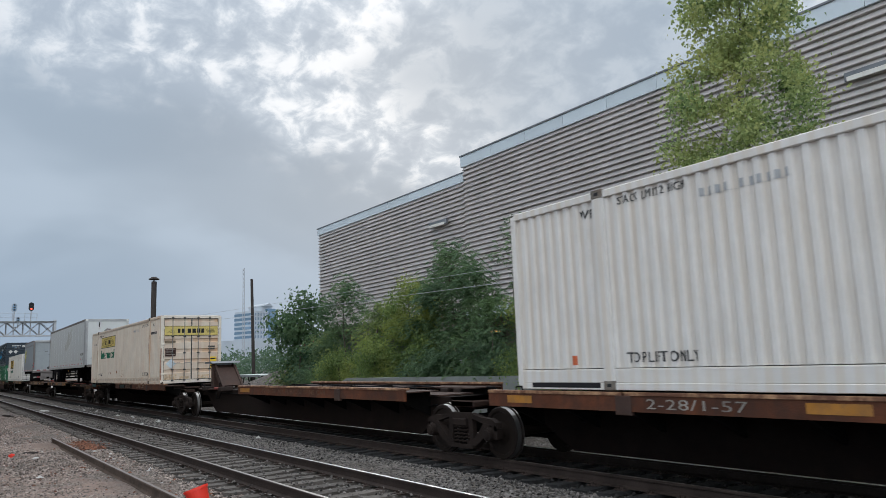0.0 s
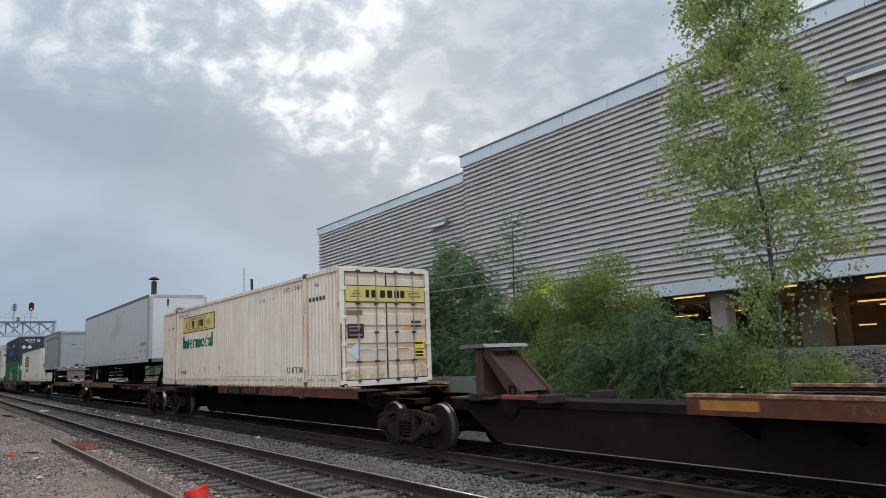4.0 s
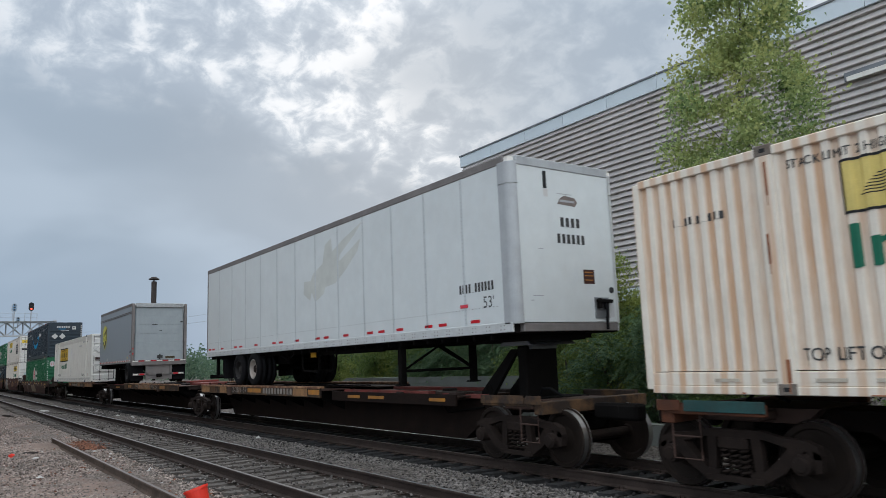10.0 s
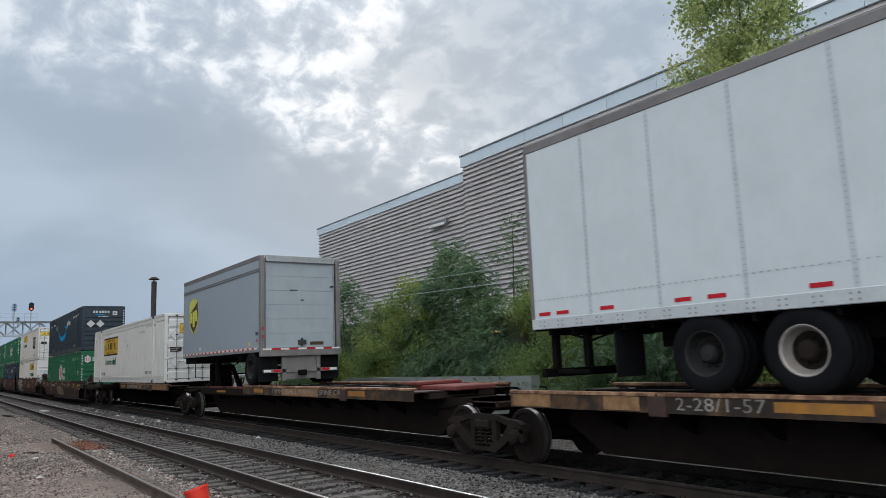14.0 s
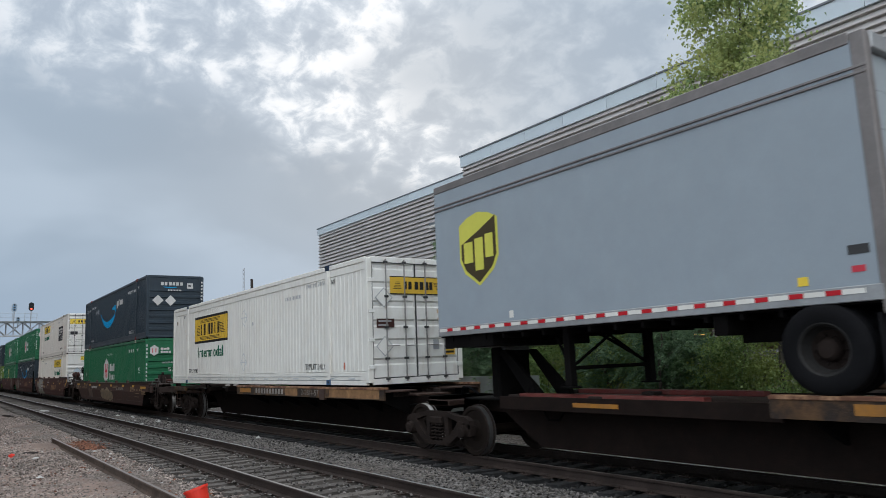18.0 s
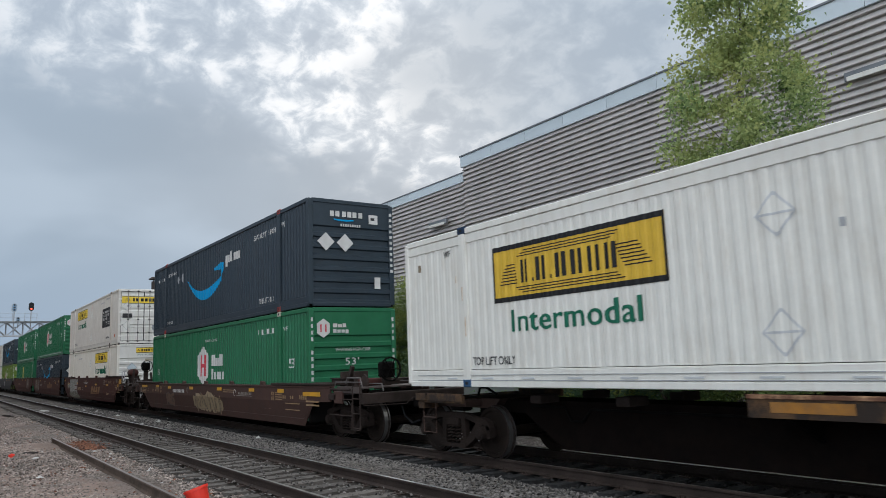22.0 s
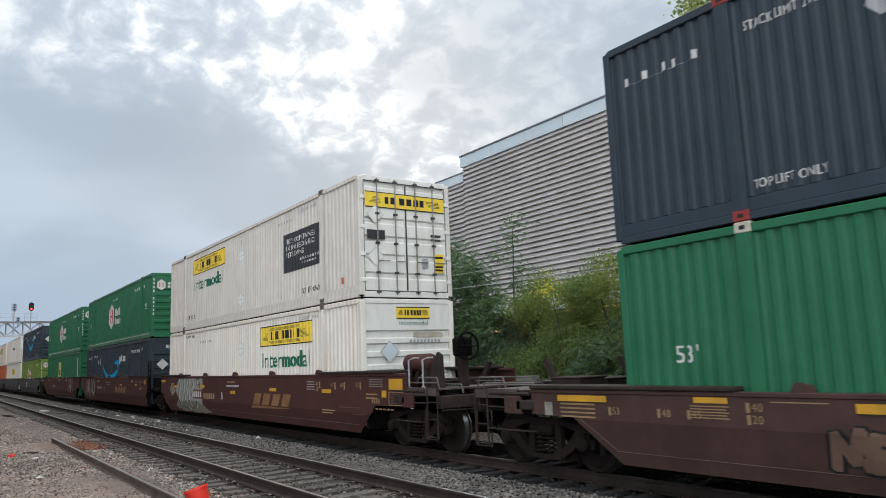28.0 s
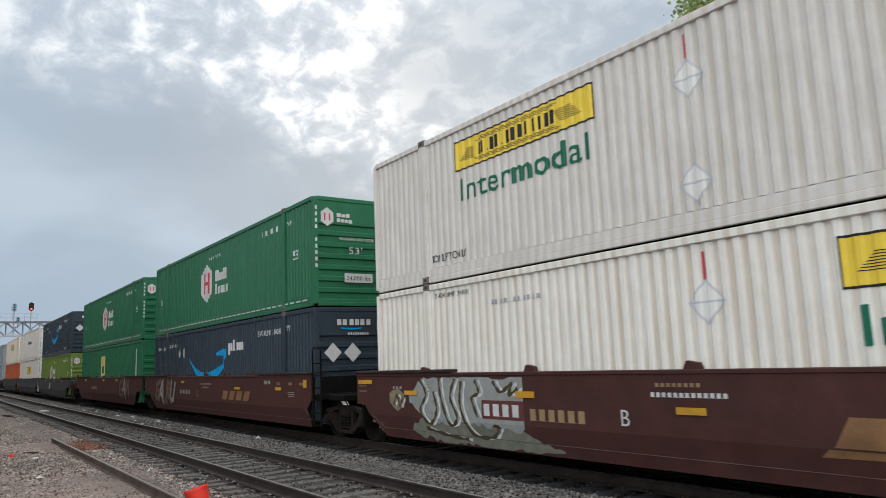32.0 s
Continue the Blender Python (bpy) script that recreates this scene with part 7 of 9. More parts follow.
def arrow_marks(c):
    """A blue smile-shaped arrow, white word bars and pale diamonds."""
    sm = painted(c, -11.11, -7.05, smooth_curve((-11.11, 1.86), (-10.1, 1.20), (-8.95, 0.97), (-7.9, 1.10), (-7.05, 1.50)), smooth_curve((-11.11, 1.88), (-10.0, 1.42), (-9.0, 1.29), (-7.95, 1.43), (-7.05, 1.62)), M_blue, "curved_arrow", "bright blue curved arrow")
    painted(sm, -7.85, -6.90, curve((-7.85, 1.88), (-7.3, 1.84), (-6.90, 1.86)), curve((-7.85, 1.96), (-7.2, 2.08), (-6.90, 2.06)), M_blue, "arrow_tip", off=0.010)
    painted(sm, -7.16, -6.90, curve((-7.16, 1.40), (-6.90, 1.84)), curve((-7.16, 1.86), (-6.90, 1.90)), M_blue, "arrow_tip", off=0.012)
    word_bars(c, -6.70, -5.15, 1.98, 0.36, (-1, 0.7, 0.95, 0.7, 0.7, 0.7), M_letterwhite)
    draped("STACK LIMIT 2 HIGH", -3.98, 2.32, 0.15, Y0, M_letterwhite, c, 1.66)
    draped("TOP LIFT ONLY", -3.58, 0.34, 0.15, Y0, M_letterwhite, c, 1.14)
    draped("TOP LIFT ONLY", -13.99, 0.36, 0.11, Y0, M_letterwhite, c, 0.9)
    draped("STACK LIMIT 2 HIGH", -13.9, 2.32, 0.12, Y0, M_letterwhite, c, 1.1)
    draped("WF", -1.83, 2.36, 0.16, Y0, M_letterwhite, c, 0.28)
    word_bars(c, -15.8, -14.5, 2.25, 0.12, (1, 0, 1, 0, 1, 1, 0, 1), M_letterwhite)
    diamond(c, -12.36, 2.05, 0.17, M_greymark)
    diamond(c, -11.79, 2.07, 0.17, M_greymark)
    for i, (k, y0) in enumerate(((0.62, -0.66), (0.62, -0.50), (0.62, -0.30), (0.62, -0.14), (0.62, 0.02), (0.62, 0.20))):
        end_patch(c, y0, y0 + 0.12, 2.42, 2.42 + 0.18 * k + 0.04, M_letterwhite, "word_bar")
    bm = bmesh.new()
    ys = np.linspace(-0.55, 0.05, 9)
    lo = [bm.verts.new((0.004, float(v), 2.30 + 0.30 * (float(v) + 0.25) ** 2)) for v in ys]
    hi = [bm.verts.new((0.004, float(v), 2.345 + 0.18 * (float(v) + 0.25) ** 2)) for v in ys]
    for i in range(8):
        bm.faces.new((lo[i], lo[i + 1], hi[i + 1], hi[i]))
    part("small_arrow", bm, M_blue, c)
    end_patch(c, 0.52, 0.80, 2.28, 2.54, M_letterwhite, "label_plate")
    end_patch(c, 0.58, 0.70, 2.38, 2.46, M_panel, "label_dot", 0.006)
    marks(c, -0.35, 2.16, 0.07, 0.004, M_letterwhite, 9, 0.07, end=True)
    end_diamond(c, -0.79, 1.72, 0.25, M_letterwhite)
    end_diamond(c, -0.22, 1.71, 0.25, M_letterwhite)
    end_patch(c, 0.66, 0.84, 0.48, 0.80, M_letterwhite, "label_plate")
    for i in range(11):
        end_patch(c, 1.17, 1.25, 2.55 - i * 0.16, 2.63 - i * 0.16, M_letterwhite, "marking", 0.006)


def hex_marks(c, shift=0.0, low=False):
    """A white hexagon with red bars, word bars and stencils on a green wall."""
    hexagon(c, -9.67 + shift, -8.40 + shift, 0.86, 2.20, M_letterwhite)
    word_bars(c, -8.05 + shift, -6.85 + shift, 1.50, 0.38, (1, 0.7, 1), M_letterwhite)
    word_bars(c, -8.05 + shift, -6.70 + shift, 1.05, 0.36, (1, 0.7, 0.7, 0.7, 0.7), M_letterwhite)
    draped("53'", -1.36, 1.35, 0.245, Y0, M_letterwhite, c, 0.37)
    word_bars(c, -3.63, -2.42, 2.34, 0.15, (1, 1, 1, 0, 1, 1, 1, 1, 1), M_letterwhite)
    draped("WARNING HIGH CUBE", -8.8, 2.34, 0.09, Y0, M_letterwhite, c, 1.3)
    draped("53'", -15.3, 1.25, 0.22, Y0, M_letterwhite, c, 0.32)
    draped("WF", -1.75, 2.36, 0.12, Y0, M_letterwhite, c, 0.26)
    hb = bmesh.new()
    hb.faces.new([hb.verts.new((0.004, -0.90 + 0.21 * math.cos(a), 2.34 + 0.25 * math.sin(a))) for a in [math.pi / 6 + i * math.pi / 3 for i in range(6)]])
    h = part("hexagon_mark", hb, M_letterwhite, c)
    end_patch(h, -0.99, -0.95, 2.24, 2.44, M_redmark, "red_bar", 0.006)
    end_patch(h, -0.85, -0.81, 2.24, 2.44, M_redmark, "red_bar", 0.006)
    for y0, y1, z0, z1 in ((-0.62, -0.5, 2.36, 2.46), (-0.48, -0.36, 2.36, 2.44), (-0.34, -0.24, 2.36, 2.46), (-0.62, -0.52, 2.22, 2.32), (-0.50, -0.40, 2.22, 2.30), (-0.38, -0.28, 2.22, 2.30), (-0.26, -0.17, 2.20, 2.30)):
        end_patch(c, y0, y1, z0, z1, M_letterwhite, "word_bar")
    end_letters("WARNING HIGH CUBE", c, -0.56, 1.74, 0.08, 0.006, M_letterwhite, 1.04)
    end_letters("53'", c, -0.28, 1.38, 0.18, 0.006, M_letterwhite, 0.4)
    for i in range(10):
        for yy in (-1.25, 1.17):
            if i != 4:
                end_patch(c, yy, yy + 0.06, 2.52 - i * 0.17, 2.62 - i * 0.17, M_letterwhite, "marking", 0.006)


c, side = container("container", "dark navy container with a bright blue curved arrow", M_navy, -110.65, 3.30, end="ribs", depth=0.03, cast=(M_castred, M_castred))
arrow_marks(c)
c, side = container("container", "green corrugated container with a white hexagon mark", M_green, -110.65, 0.38, end="ribs", depth=0.032, cast=(M_green, M_castcream))
hex_marks(c)

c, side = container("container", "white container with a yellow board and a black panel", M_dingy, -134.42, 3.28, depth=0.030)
logo_plate(c, -13.08, -9.54, 2.0, 2.58, Y0, M_yellow)
draped("Intermodal", -12.95, 1.42, 0.42, Y0, M_lettergreen, c, 3.26)
pn = painted(c, -4.52, -2.02, lambda x: 1.05, lambda x: 2.13, M_panel, "black_panel", "charcoal panel with rows of white bars", off=0.006)
for words, w, z in (("THIS CONTAINER", 1.95, 1.84), ("HONORED 6,450", 1.85, 1.65), ("VETERANS", 1.20, 1.46)):
    draped(words, -4.32, z, 0.14, Y0 + 0.006, M_letterwhite, pn, w)
word_bars(pn, -3.35, -2.12, 1.30, 0.06, (1,) * 14, M_letterwhite, off=0.012)
word_bars(pn, -3.2, -2.3, 1.19, 0.05, (1,) * 10, M_letterwhite, off=0.012)
lift_text(c, -3.27, M_letterdark)
lift_text(c, -14.0, M_letterdark)
draped("STACK LIMIT 2 HIGH", -3.45, 2.58, 0.09, Y0, M_greymark, c, 1.12)
word_bars(c, -4.9, -3.8, 2.45, 0.08, (1, 1, 1, 1, 0, 1, 1, 1, 1, 1, 1), M_greymark)
outline_diamond(c, -7.88, 2.04, 0.26)
outline_diamond(c, -7.90, 0.64, 0.26)
painted(c, -7.91, -7.86, lambda x: 2.32, lambda x: 2.66, M_redmark, "red_tag")
painted(c, -0.95, -0.87, lambda x: 0.38, lambda x: 0.54, M_orange, "red_tag")
door_marks(c, (2.12, 2.50), M_yellow, -1.12, 1.12)
handles_labels(c)
end_diamond(end_diamond(c, -0.86, 1.95, 0.23, M_greymark), -0.86, 1.95, 0.215, M_enddoor, 0.006)
end_diamond(end_diamond(c, -0.86, 0.95, 0.23, M_greymark), -0.86, 0.95, 0.215, M_enddoor, 0.006)
end_patch(c, -1.08, -0.60, 1.36, 1.58, M_panel, "label_plate", 0.004)
end_patch(c, 0.42, 0.60, 0.72, 0.96, M_greymark, "label_plate", 0.004)

c, side = container("container", "white container with a large yellow board and green lettering", M_warm, -134.42, 0.36, end="ribs", depth=0.030)
logo_plate(c, -6.22, -2.63, 2.0, 2.58, Y0, M_yellow)
draped("Intermodal", -6.06, 1.40, 0.43, Y0, M_lettergreen, c, 3.24)
outline_diamond(c, -7.90, 2.02, 0.28)
painted(c, -7.93, -7.88, lambda x: 2.30, lambda x: 2.66, M_redmark, "red_tag")
draped("STACK LIMIT 2 HIGH", -3.45, 2.60, 0.09, Y0, M_greymark, c, 1.12)
draped("STACK LIMIT 2 HIGH", -13.95, 2.60, 0.09, Y0, M_letterdark, c, 1.12)
word_bars(c, -12.2, -10.9, 2.35, 0.08, (1, 1, 1, 1, 0, 1, 1, 1, 1, 1, 1), M_greymark)
door_marks(c, (2.42, 2.70), M_yellow, -0.35, 0.59)
end_letters("Intermodal", c, -0.27, 2.28, 0.09, 0.004, M_lettergreen, 0.8)
end_diamond(end_diamond(c, -0.55, 1.66, 0.26, M_greymark), -0.55, 1.66, 0.235, M_palepatch, 0.006)
end_patch(c, 0.10, 0.95, 1.98, 2.10, M_slot, "label_plate", 0.004)
marks(c, 0.0, 1.86, 0.07, 0.004, M_greymark, 9, 0.1, end=True)

c, side = container("container", "green corrugated container with a white hexagon mark", M_green, -153.75, 3.28, end="ribs", depth=0.038)
hex_marks(c)
tag = end_patch(c, -0.42, 0.42, 0.62, 0.86, M_letterwhite, "weight_plate", 0.005, "white plate with a weight in black")
end_letters("24,000 lbs", tag, -0.36, 0.68, 0.11, 0.008, M_black, 0.72)
for x in np.arange(-15.4, -0.6, 0.42):
    part("forklift_slot", boxes((float(x), float(x) + 0.26, -HALF - 0.0035, -HALF + 0.03, 0.16, 0.20)), M_letterwhite, c)
c, side = container("container", "dark navy container with a bright blue curved arrow", M_navy, -153.75, 0.36, end="ribs")
arrow_marks(c)
c, side = container("container", "green corrugated container with a white hexagon mark", M_green, -172.4, 3.28, end="ribs")
hex_marks(c)
for x in np.arange(-15.4, -0.6, 0.42):
    part("forklift_slot", boxes((float(x), float(x) + 0.26, -HALF - 0.0035, -HALF + 0.03, 0.16, 0.20)), M_letterwhite, c)
c, side = container("container", "green corrugated container with an ochre notice", M_green, -172.4, 0.36, end="ribs")
pl = painted(c, -9.8, -8.7, lambda x: 1.25, lambda x: 2.35, M_faded, "notice_board")
painted(pl, -9.55, -8.95, lambda x: 1.4, lambda x: 1.8, M_green, "notice_mark", off=0.012)
painted(c, -1.2, -1.0, lambda x: 1.1, lambda x: 2.5, M_letterwhite, "white_strip")
end_diamond(c, -0.2, 1.75, 0.3, M_letterwhite)
c, side = container("container", "dark navy container with a bright blue curved arrow", M_navy, -193.3, 3.28, end="ribs")
arrow_marks(c)
c, side = container("container", "olive green corrugated container with white bars", M_olive, -193.3, 0.36, end="ribs")
hex_marks(c, -0.8)
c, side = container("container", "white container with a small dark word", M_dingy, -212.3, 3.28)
word_bars(c, -9.0, -6.2, 1.6, 0.36, (1, 0.7, 0.7, 0.7, 0.7), M_letterdark)
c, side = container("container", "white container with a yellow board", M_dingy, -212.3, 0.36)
logo_plate(c, -9.0, -5.4, 1.6, 2.3, Y0, M_yellow)
c, side = container("container", "cream container with a yellow board", M_cream, -231.0, 3.28)
logo_plate(c, -9.6, -5.9, 1.6, 2.3, Y0, M_faded)
container("container", "orange container far down the train", M_orange, -231.0, 0.36)
container("container", "grey container far down the train", M_grey, -252.7, 3.28)
container("container", "grey container far down the train", M_grey, -252.7, 0.36)

# ---- the long white trailer ----
t, body, L = trailer("trailer", "long white dry van trailer with a faded patch and red reflectors", M_trailer, -50.95, -67.55, 2.2, 5.24, True)
trailer_common(t, L, 2.2, 5.24, M_trailer, 1.265, M_toprail)
H = HALF
for x in (-1.12, -2.14, -2.62, -3.69, -4.45, -4.95, -6.1, -7.15, -7.65, -8.9, -10.0, -10.5, -11.9, -13.2, -13.7, -15.0, -15.9, -16.3):
    part("red_reflector", boxes((x - 0.13, x + 0.13, -H - 0.006, -H + 0.004, 2.41, 2.465)), M_red, t)
bm = bmesh.new()
bm.faces.new([bm.verts.new((p, -H - 0.003, q)) for p, q in ((-8.45, 3.62), (-8.05, 3.42), (-7.95, 3.62), (-7.75, 3.36), (-7.25, 3.52), (-7.15, 3.68), (-6.6, 3.72), (-6.05, 3.98), (-5.45, 4.35), (-5.3, 4.62), (-5.9, 4.40), (-6.4, 4.22), (-6.35, 4.38), (-5.6, 4.74), (-5.2, 5.0), (-6.2, 4.72), (-6.75, 4.52), (-6.8, 4.86), (-7.15, 4.74), (-7.3, 4.28), (-7.85, 4.10), (-8.0, 3.92), (-8.4, 3.95))])
part("ghost_patch", bm, M_ghost, t, "grey outline left by a removed emblem")
marks(t, -1.56, 2.96, 0.16, -H - 0.004, M_letterdark, 11, 0.094, gap=(4,))
letters("53'", t, -0.86, 2.66, 0.20, -H - 0.004, M_letterdark, 0.3)
part("label", boxes((-1.55, -1.32, -H - 0.009, -H + 0.004, 2.70, 2.76)), M_redmark, t)
part("rear_post", boxes((-L - 0.01, -L + 0.07, -H - 0.010, -H + 0.01, 2.36, 5.11), bevel=0.004), M_toprail, t)
vs, fs = [], []
for x in np.arange(-L + 0.12, -0.4, 0.10):
    k = len(vs)
    vs += [(float(x) + p, -H - 0.0075, 2.66 + q) for p, q in ((-0.018, -0.007), (0.018, -0.007), (0.018, 0.007), (-0.018, 0.007))]
    fs.append((k, k + 1, k + 2, k + 3))
me = bpy.data.meshes.new("rivets")
me.from_pydata(vs, [], fs)
me.materials.append(M_alu)
tagged(piece("rivets", me, body), kind="stuff")
M_cornergrey = material("dull_grey_corner_metal", (0.40, 0.42, 0.43), 0.45, 0.1, var=0.10, dirt=(0.28, 0.28, 0.28), amount=0.4, streak=0.6)
for s in (-1, 1):
    for z0, z1, out in ((2.34, 4.74, 0.012), (4.75, 5.13, 0.018)):
        # a rounded post wraps the front corner, with a cap piece at its top
        bm = bmesh.new()
        edge = [(-0.30, H + out)] + [(-0.16 + (0.16 + out) * math.sin(q * 0.2618), H - 0.16 + (0.16 + out) * math.cos(q * 0.2618)) for q in range(7)]
        rows = [[bm.verts.new((p, s * q, z)) for p, q in edge] for z in (z0, z1)]
        for k in range(len(edge) - 1):
            bm.faces.new((rows[0][k], rows[0][k + 1], rows[1][k + 1], rows[1][k]))
        inner = [[bm.verts.new((p - 0.02, s * (q - 0.02), z)) for p, q in edge] for z in (z0, z1)]
        for a, b in ((rows[0], inner[0]), (rows[1], inner[1])):
            for k in range(len(edge) - 1):
                bm.faces.new((a[k], a[k + 1], b[k + 1], b[k]))
        bmesh.ops.recalc_face_normals(bm, faces=bm.faces)
        part("corner_post", bm, M_cornergrey if s < 0 else M_alurail, t, smooth=False)
part("header", boxes((-0.2, 0.016, -H + 0.16, H - 0.16, 5.08, 5.24), bevel=0.012), M_cornergrey, t)
part("front_sill", boxes((-0.2, 0.014, -H + 0.16, H - 0.16, 2.2, 2.345), bevel=0.008), M_toprail, t)
marks(t, -0.15, 4.05, 0.17, 0.004, M_letterdark, 4, 0.13, end=True)
marks(t, -0.25, 3.75, 0.17, 0.004, M_letterdark, 6, 0.12, end=True)
bm = bmesh.new()
bm.faces.new([bm.verts.new((0.004, y, z)) for y, z in ((-0.20, 4.46), (0.24, 4.44), (0.30, 4.52), (0.24, 4.60), (-0.02, 4.63), (-0.14, 4.56))])
badge = part("emblem", bm, M_oldbadge, t, "worn brown-grey emblem")
end_patch(badge, -0.14, 0.22, 4.505, 4.545, M_greymark, "bar", 0.007)
end_patch(badge, -0.20, 0.16, 4.645, 4.660, M_greymark, "bar", 0.004)
part("vent", boxes((-0.01, 0.02, -0.52, -0.45, 4.72, 5.03), bevel=0.006), M_black, t)
end_patch(t, -0.52, -0.42, 4.57, 4.71, M_letterwhite, "label_plate")
sign = end_patch(t, 0.34, 0.62, 3.04, 3.30, M_brownplate, "label_plate", 0.004, "dark brown notice with ochre lines")
for zz in (3.10, 3.18, 3.24):
    end_patch(sign, 0.37, 0.58, zz, zz + 0.02, M_ochre, "bar", 0.006)
bm = bmesh.new()
lathe(bm, [(0.0, 0.02), (0.055, 0.018), (0.06, 0.0)], (0.004, 1.04, 2.94), "x", 14)
part("round_port", bm, M_panel, t)
for y0, y1, zz in ((-0.90, -0.66, 2.80), (-0.72, -0.60, 3.62), (-0.95, -0.88, 2.72)):
    end_patch(t, y0, y1, zz, zz + 0.014, M_greymark, "scuff", 0.004)
glad = part("gladhand_plate", boxes((-0.01, 0.018, 0.58, 0.94, 2.42, 2.80), bevel=0.006), M_coping, t)
part("gladhand", boxes((0.018, 0.10, 0.60, 0.98, 2.70, 2.76), (0.018, 0.09, 0.62, 0.70, 2.60, 2.78), (0.018, 0.08, 0.80, 0.88, 2.58, 2.76), bevel=0.012), M_under, glad)
end_patch(t, 0.98, 1.08, 2.44, 2.72, M_placard, "label_plate")
bm = bmesh.new()
tube(bm, [(0.05, 0.8, 2.72), (0.10, 0.80, 2.6), (0.08, 0.80, 2.40), (0.06, 0.82, 2.22)], 0.028, 6)
part("air_line", bm, M_rubber, t)
for x in (-63.14 + 50.95, -64.42 + 50.95):
    for s in (-1, 1):
        road_wheel(t, x, s * 1.15, 1.735, 0.50, M_rim if x > -13 else None)
        road_wheel(t, x, s * 0.84, 1.735, 0.50)
    part("axle", boxes((x - 0.06, x + 0.06, -1.1, 1.1, 1.67, 1.79)), M_under, t)
part("bogie_frame", boxes((-14.6, -11.0, -0.62, -0.50, 1.85, 2.12), (-14.6, -11.0, 0.50, 0.62, 1.85, 2.12), (-13.9, -11.4, -0.5, 0.5, 1.9, 2.0)), M_under, t)
part("mud_flap", boxes((-14.95, -14.92, -1.25, -0.65, 1.45, 2.1)), M_rubber, t)
part("mud_flap", boxes((-14.95, -14.92, 0.65, 1.25, 1.45, 2.1)), M_rubber, t)
landing_gear(t, -4.2, 2.2, 1.3)
for y in (-0.9, -0.42):
    bm = bmesh.new()
    tube(bm, [(-9.45, y, 2.2), (-9.42, y, 1.72), (-9.32, y, 1.63), (-8.50, y, 1.61), (-8.40, y, 1.68), (-8.33, y, 2.2)], 0.032, 6)
    part("spare_carrier", bm, M_under, t)
part("yellow_tag", boxes((-8.66, -8.36, -1.02, -1.0, 1.98, 2.12), bevel=0.004), M_carpatch, t)
for q in ((-11.2, -9.6, 1.95), (-16.4, -14.9, 2.0)):
    bm = bmesh.new()
    tube(bm, [(q[0], -0.95, 2.18), ((q[0] + q[1]) / 2, -0.93, q[2]), (q[1], -0.95, 2.18)], 0.02, 5)
    part("air_line", bm, M_rubber, t)
# bolts along the bottom rail, in pairs
vs, fs = [], []
for x in np.arange(-L + 0.2, -0.3, 0.40):
    for p, q in ((0.0, 2.25), (0.0, 2.315), (0.09, 2.25), (0.09, 2.315)):
        k = len(vs)
        vs += [(float(x) + p + a, -H - 0.0155, q + b) for a, b in ((-0.012, -0.011), (0.012, -0.011), (0.012, 0.011), (-0.012, 0.011))]
        fs.append((k, k + 1, k + 2, k + 3))
me = bpy.data.meshes.new("bolts")
me.from_pydata(vs, [], fs)
me.materials.append(M_toprail)
tagged(piece("bolts", me, body), kind="stuff")
part("suspension_brace", boxes((-15.8, -15.7, -1.0, -0.9, 1.6, 2.2), (-16.5, -16.4, -1.0, -0.9, 1.5, 2.2), (-16.5, -15.7, -1.0, -0.92, 1.5, 1.56), (-16.55, -16.45, -1.2, 1.2, 1.45, 1.58)), M_under, t)
part("upper_coupler", boxes((-2.2, -0.4, -0.7, 0.7, 2.06, 2.18)), M_under, t)
part("crossrail", boxes((-8.5, -5.0, -0.95, -0.88, 2.02, 2.12)), M_under, t)

# ---- the short grey trailer ----
t, body, L = trailer("trailer", "short blue-grey trailer with a yellow and brown shield", M_upsgrey, -87.55, -79.45, 2.22, 5.12, False)
trailer_common(t, L, 2.22, 5.12, M_upsgrey, 20, M_toprail)
for z0, z1 in ((4.62, 4.65), (4.69, 4.72)):
    part("side_moulding", boxes((-L, 0, -H - 0.02, -H + 0.004, z0, z1), bevel=0.004), M_toprail, t)
sx, sz = -6.76, 3.7
sh = painted(t, sx - 0.56, sx + 0.56, curve((sx - 0.56, 3.55), (sx - 0.42, 3.32), (sx, 3.06), (sx + 0.42, 3.32), (sx + 0.56, 3.55)), curve((sx - 0.56, 4.22), (sx - 0.3, 4.34), (sx, 4.40), (sx + 0.3, 4.34), (sx + 0.56, 4.22)), M_lime, "shield", "yellow and dark brown shield", flat=True, y=H, off=0.004)
painted(sh, sx - 0.50, sx + 0.50, curve((sx - 0.50, 3.58), (sx - 0.38, 3.37), (sx, 3.12), (sx + 0.38, 3.37), (sx + 0.50, 3.58)), curve((sx - 0.50, 3.86), (sx, 4.05), (sx + 0.50, 4.26)), M_brownmark, "shield_field", flat=True, y=H, off=0.007)
for x0, x1, z0, z1 in ((sx - 0.42, sx - 0.16, 3.50, 3.88), (sx - 0.10, sx + 0.14, 3.34, 3.92), (sx + 0.20, sx + 0.42, 3.54, 3.96)):
    part("shield_bar", boxes((x0, x1, -H - 0.012, -H - 0.008, z0, z1)), M_lime, sh)
x = -L + 0.05
i = 0
while x < -0.3:
    w = 0.24 if i % 2 == 0 else 0.17
    part("reflective_tape", boxes((x, x + w, -H - 0.018, -H - 0.010, 2.305, 2.36)), M_red if i % 2 else M_bright, t)
    x += w + 0.004
    i += 1
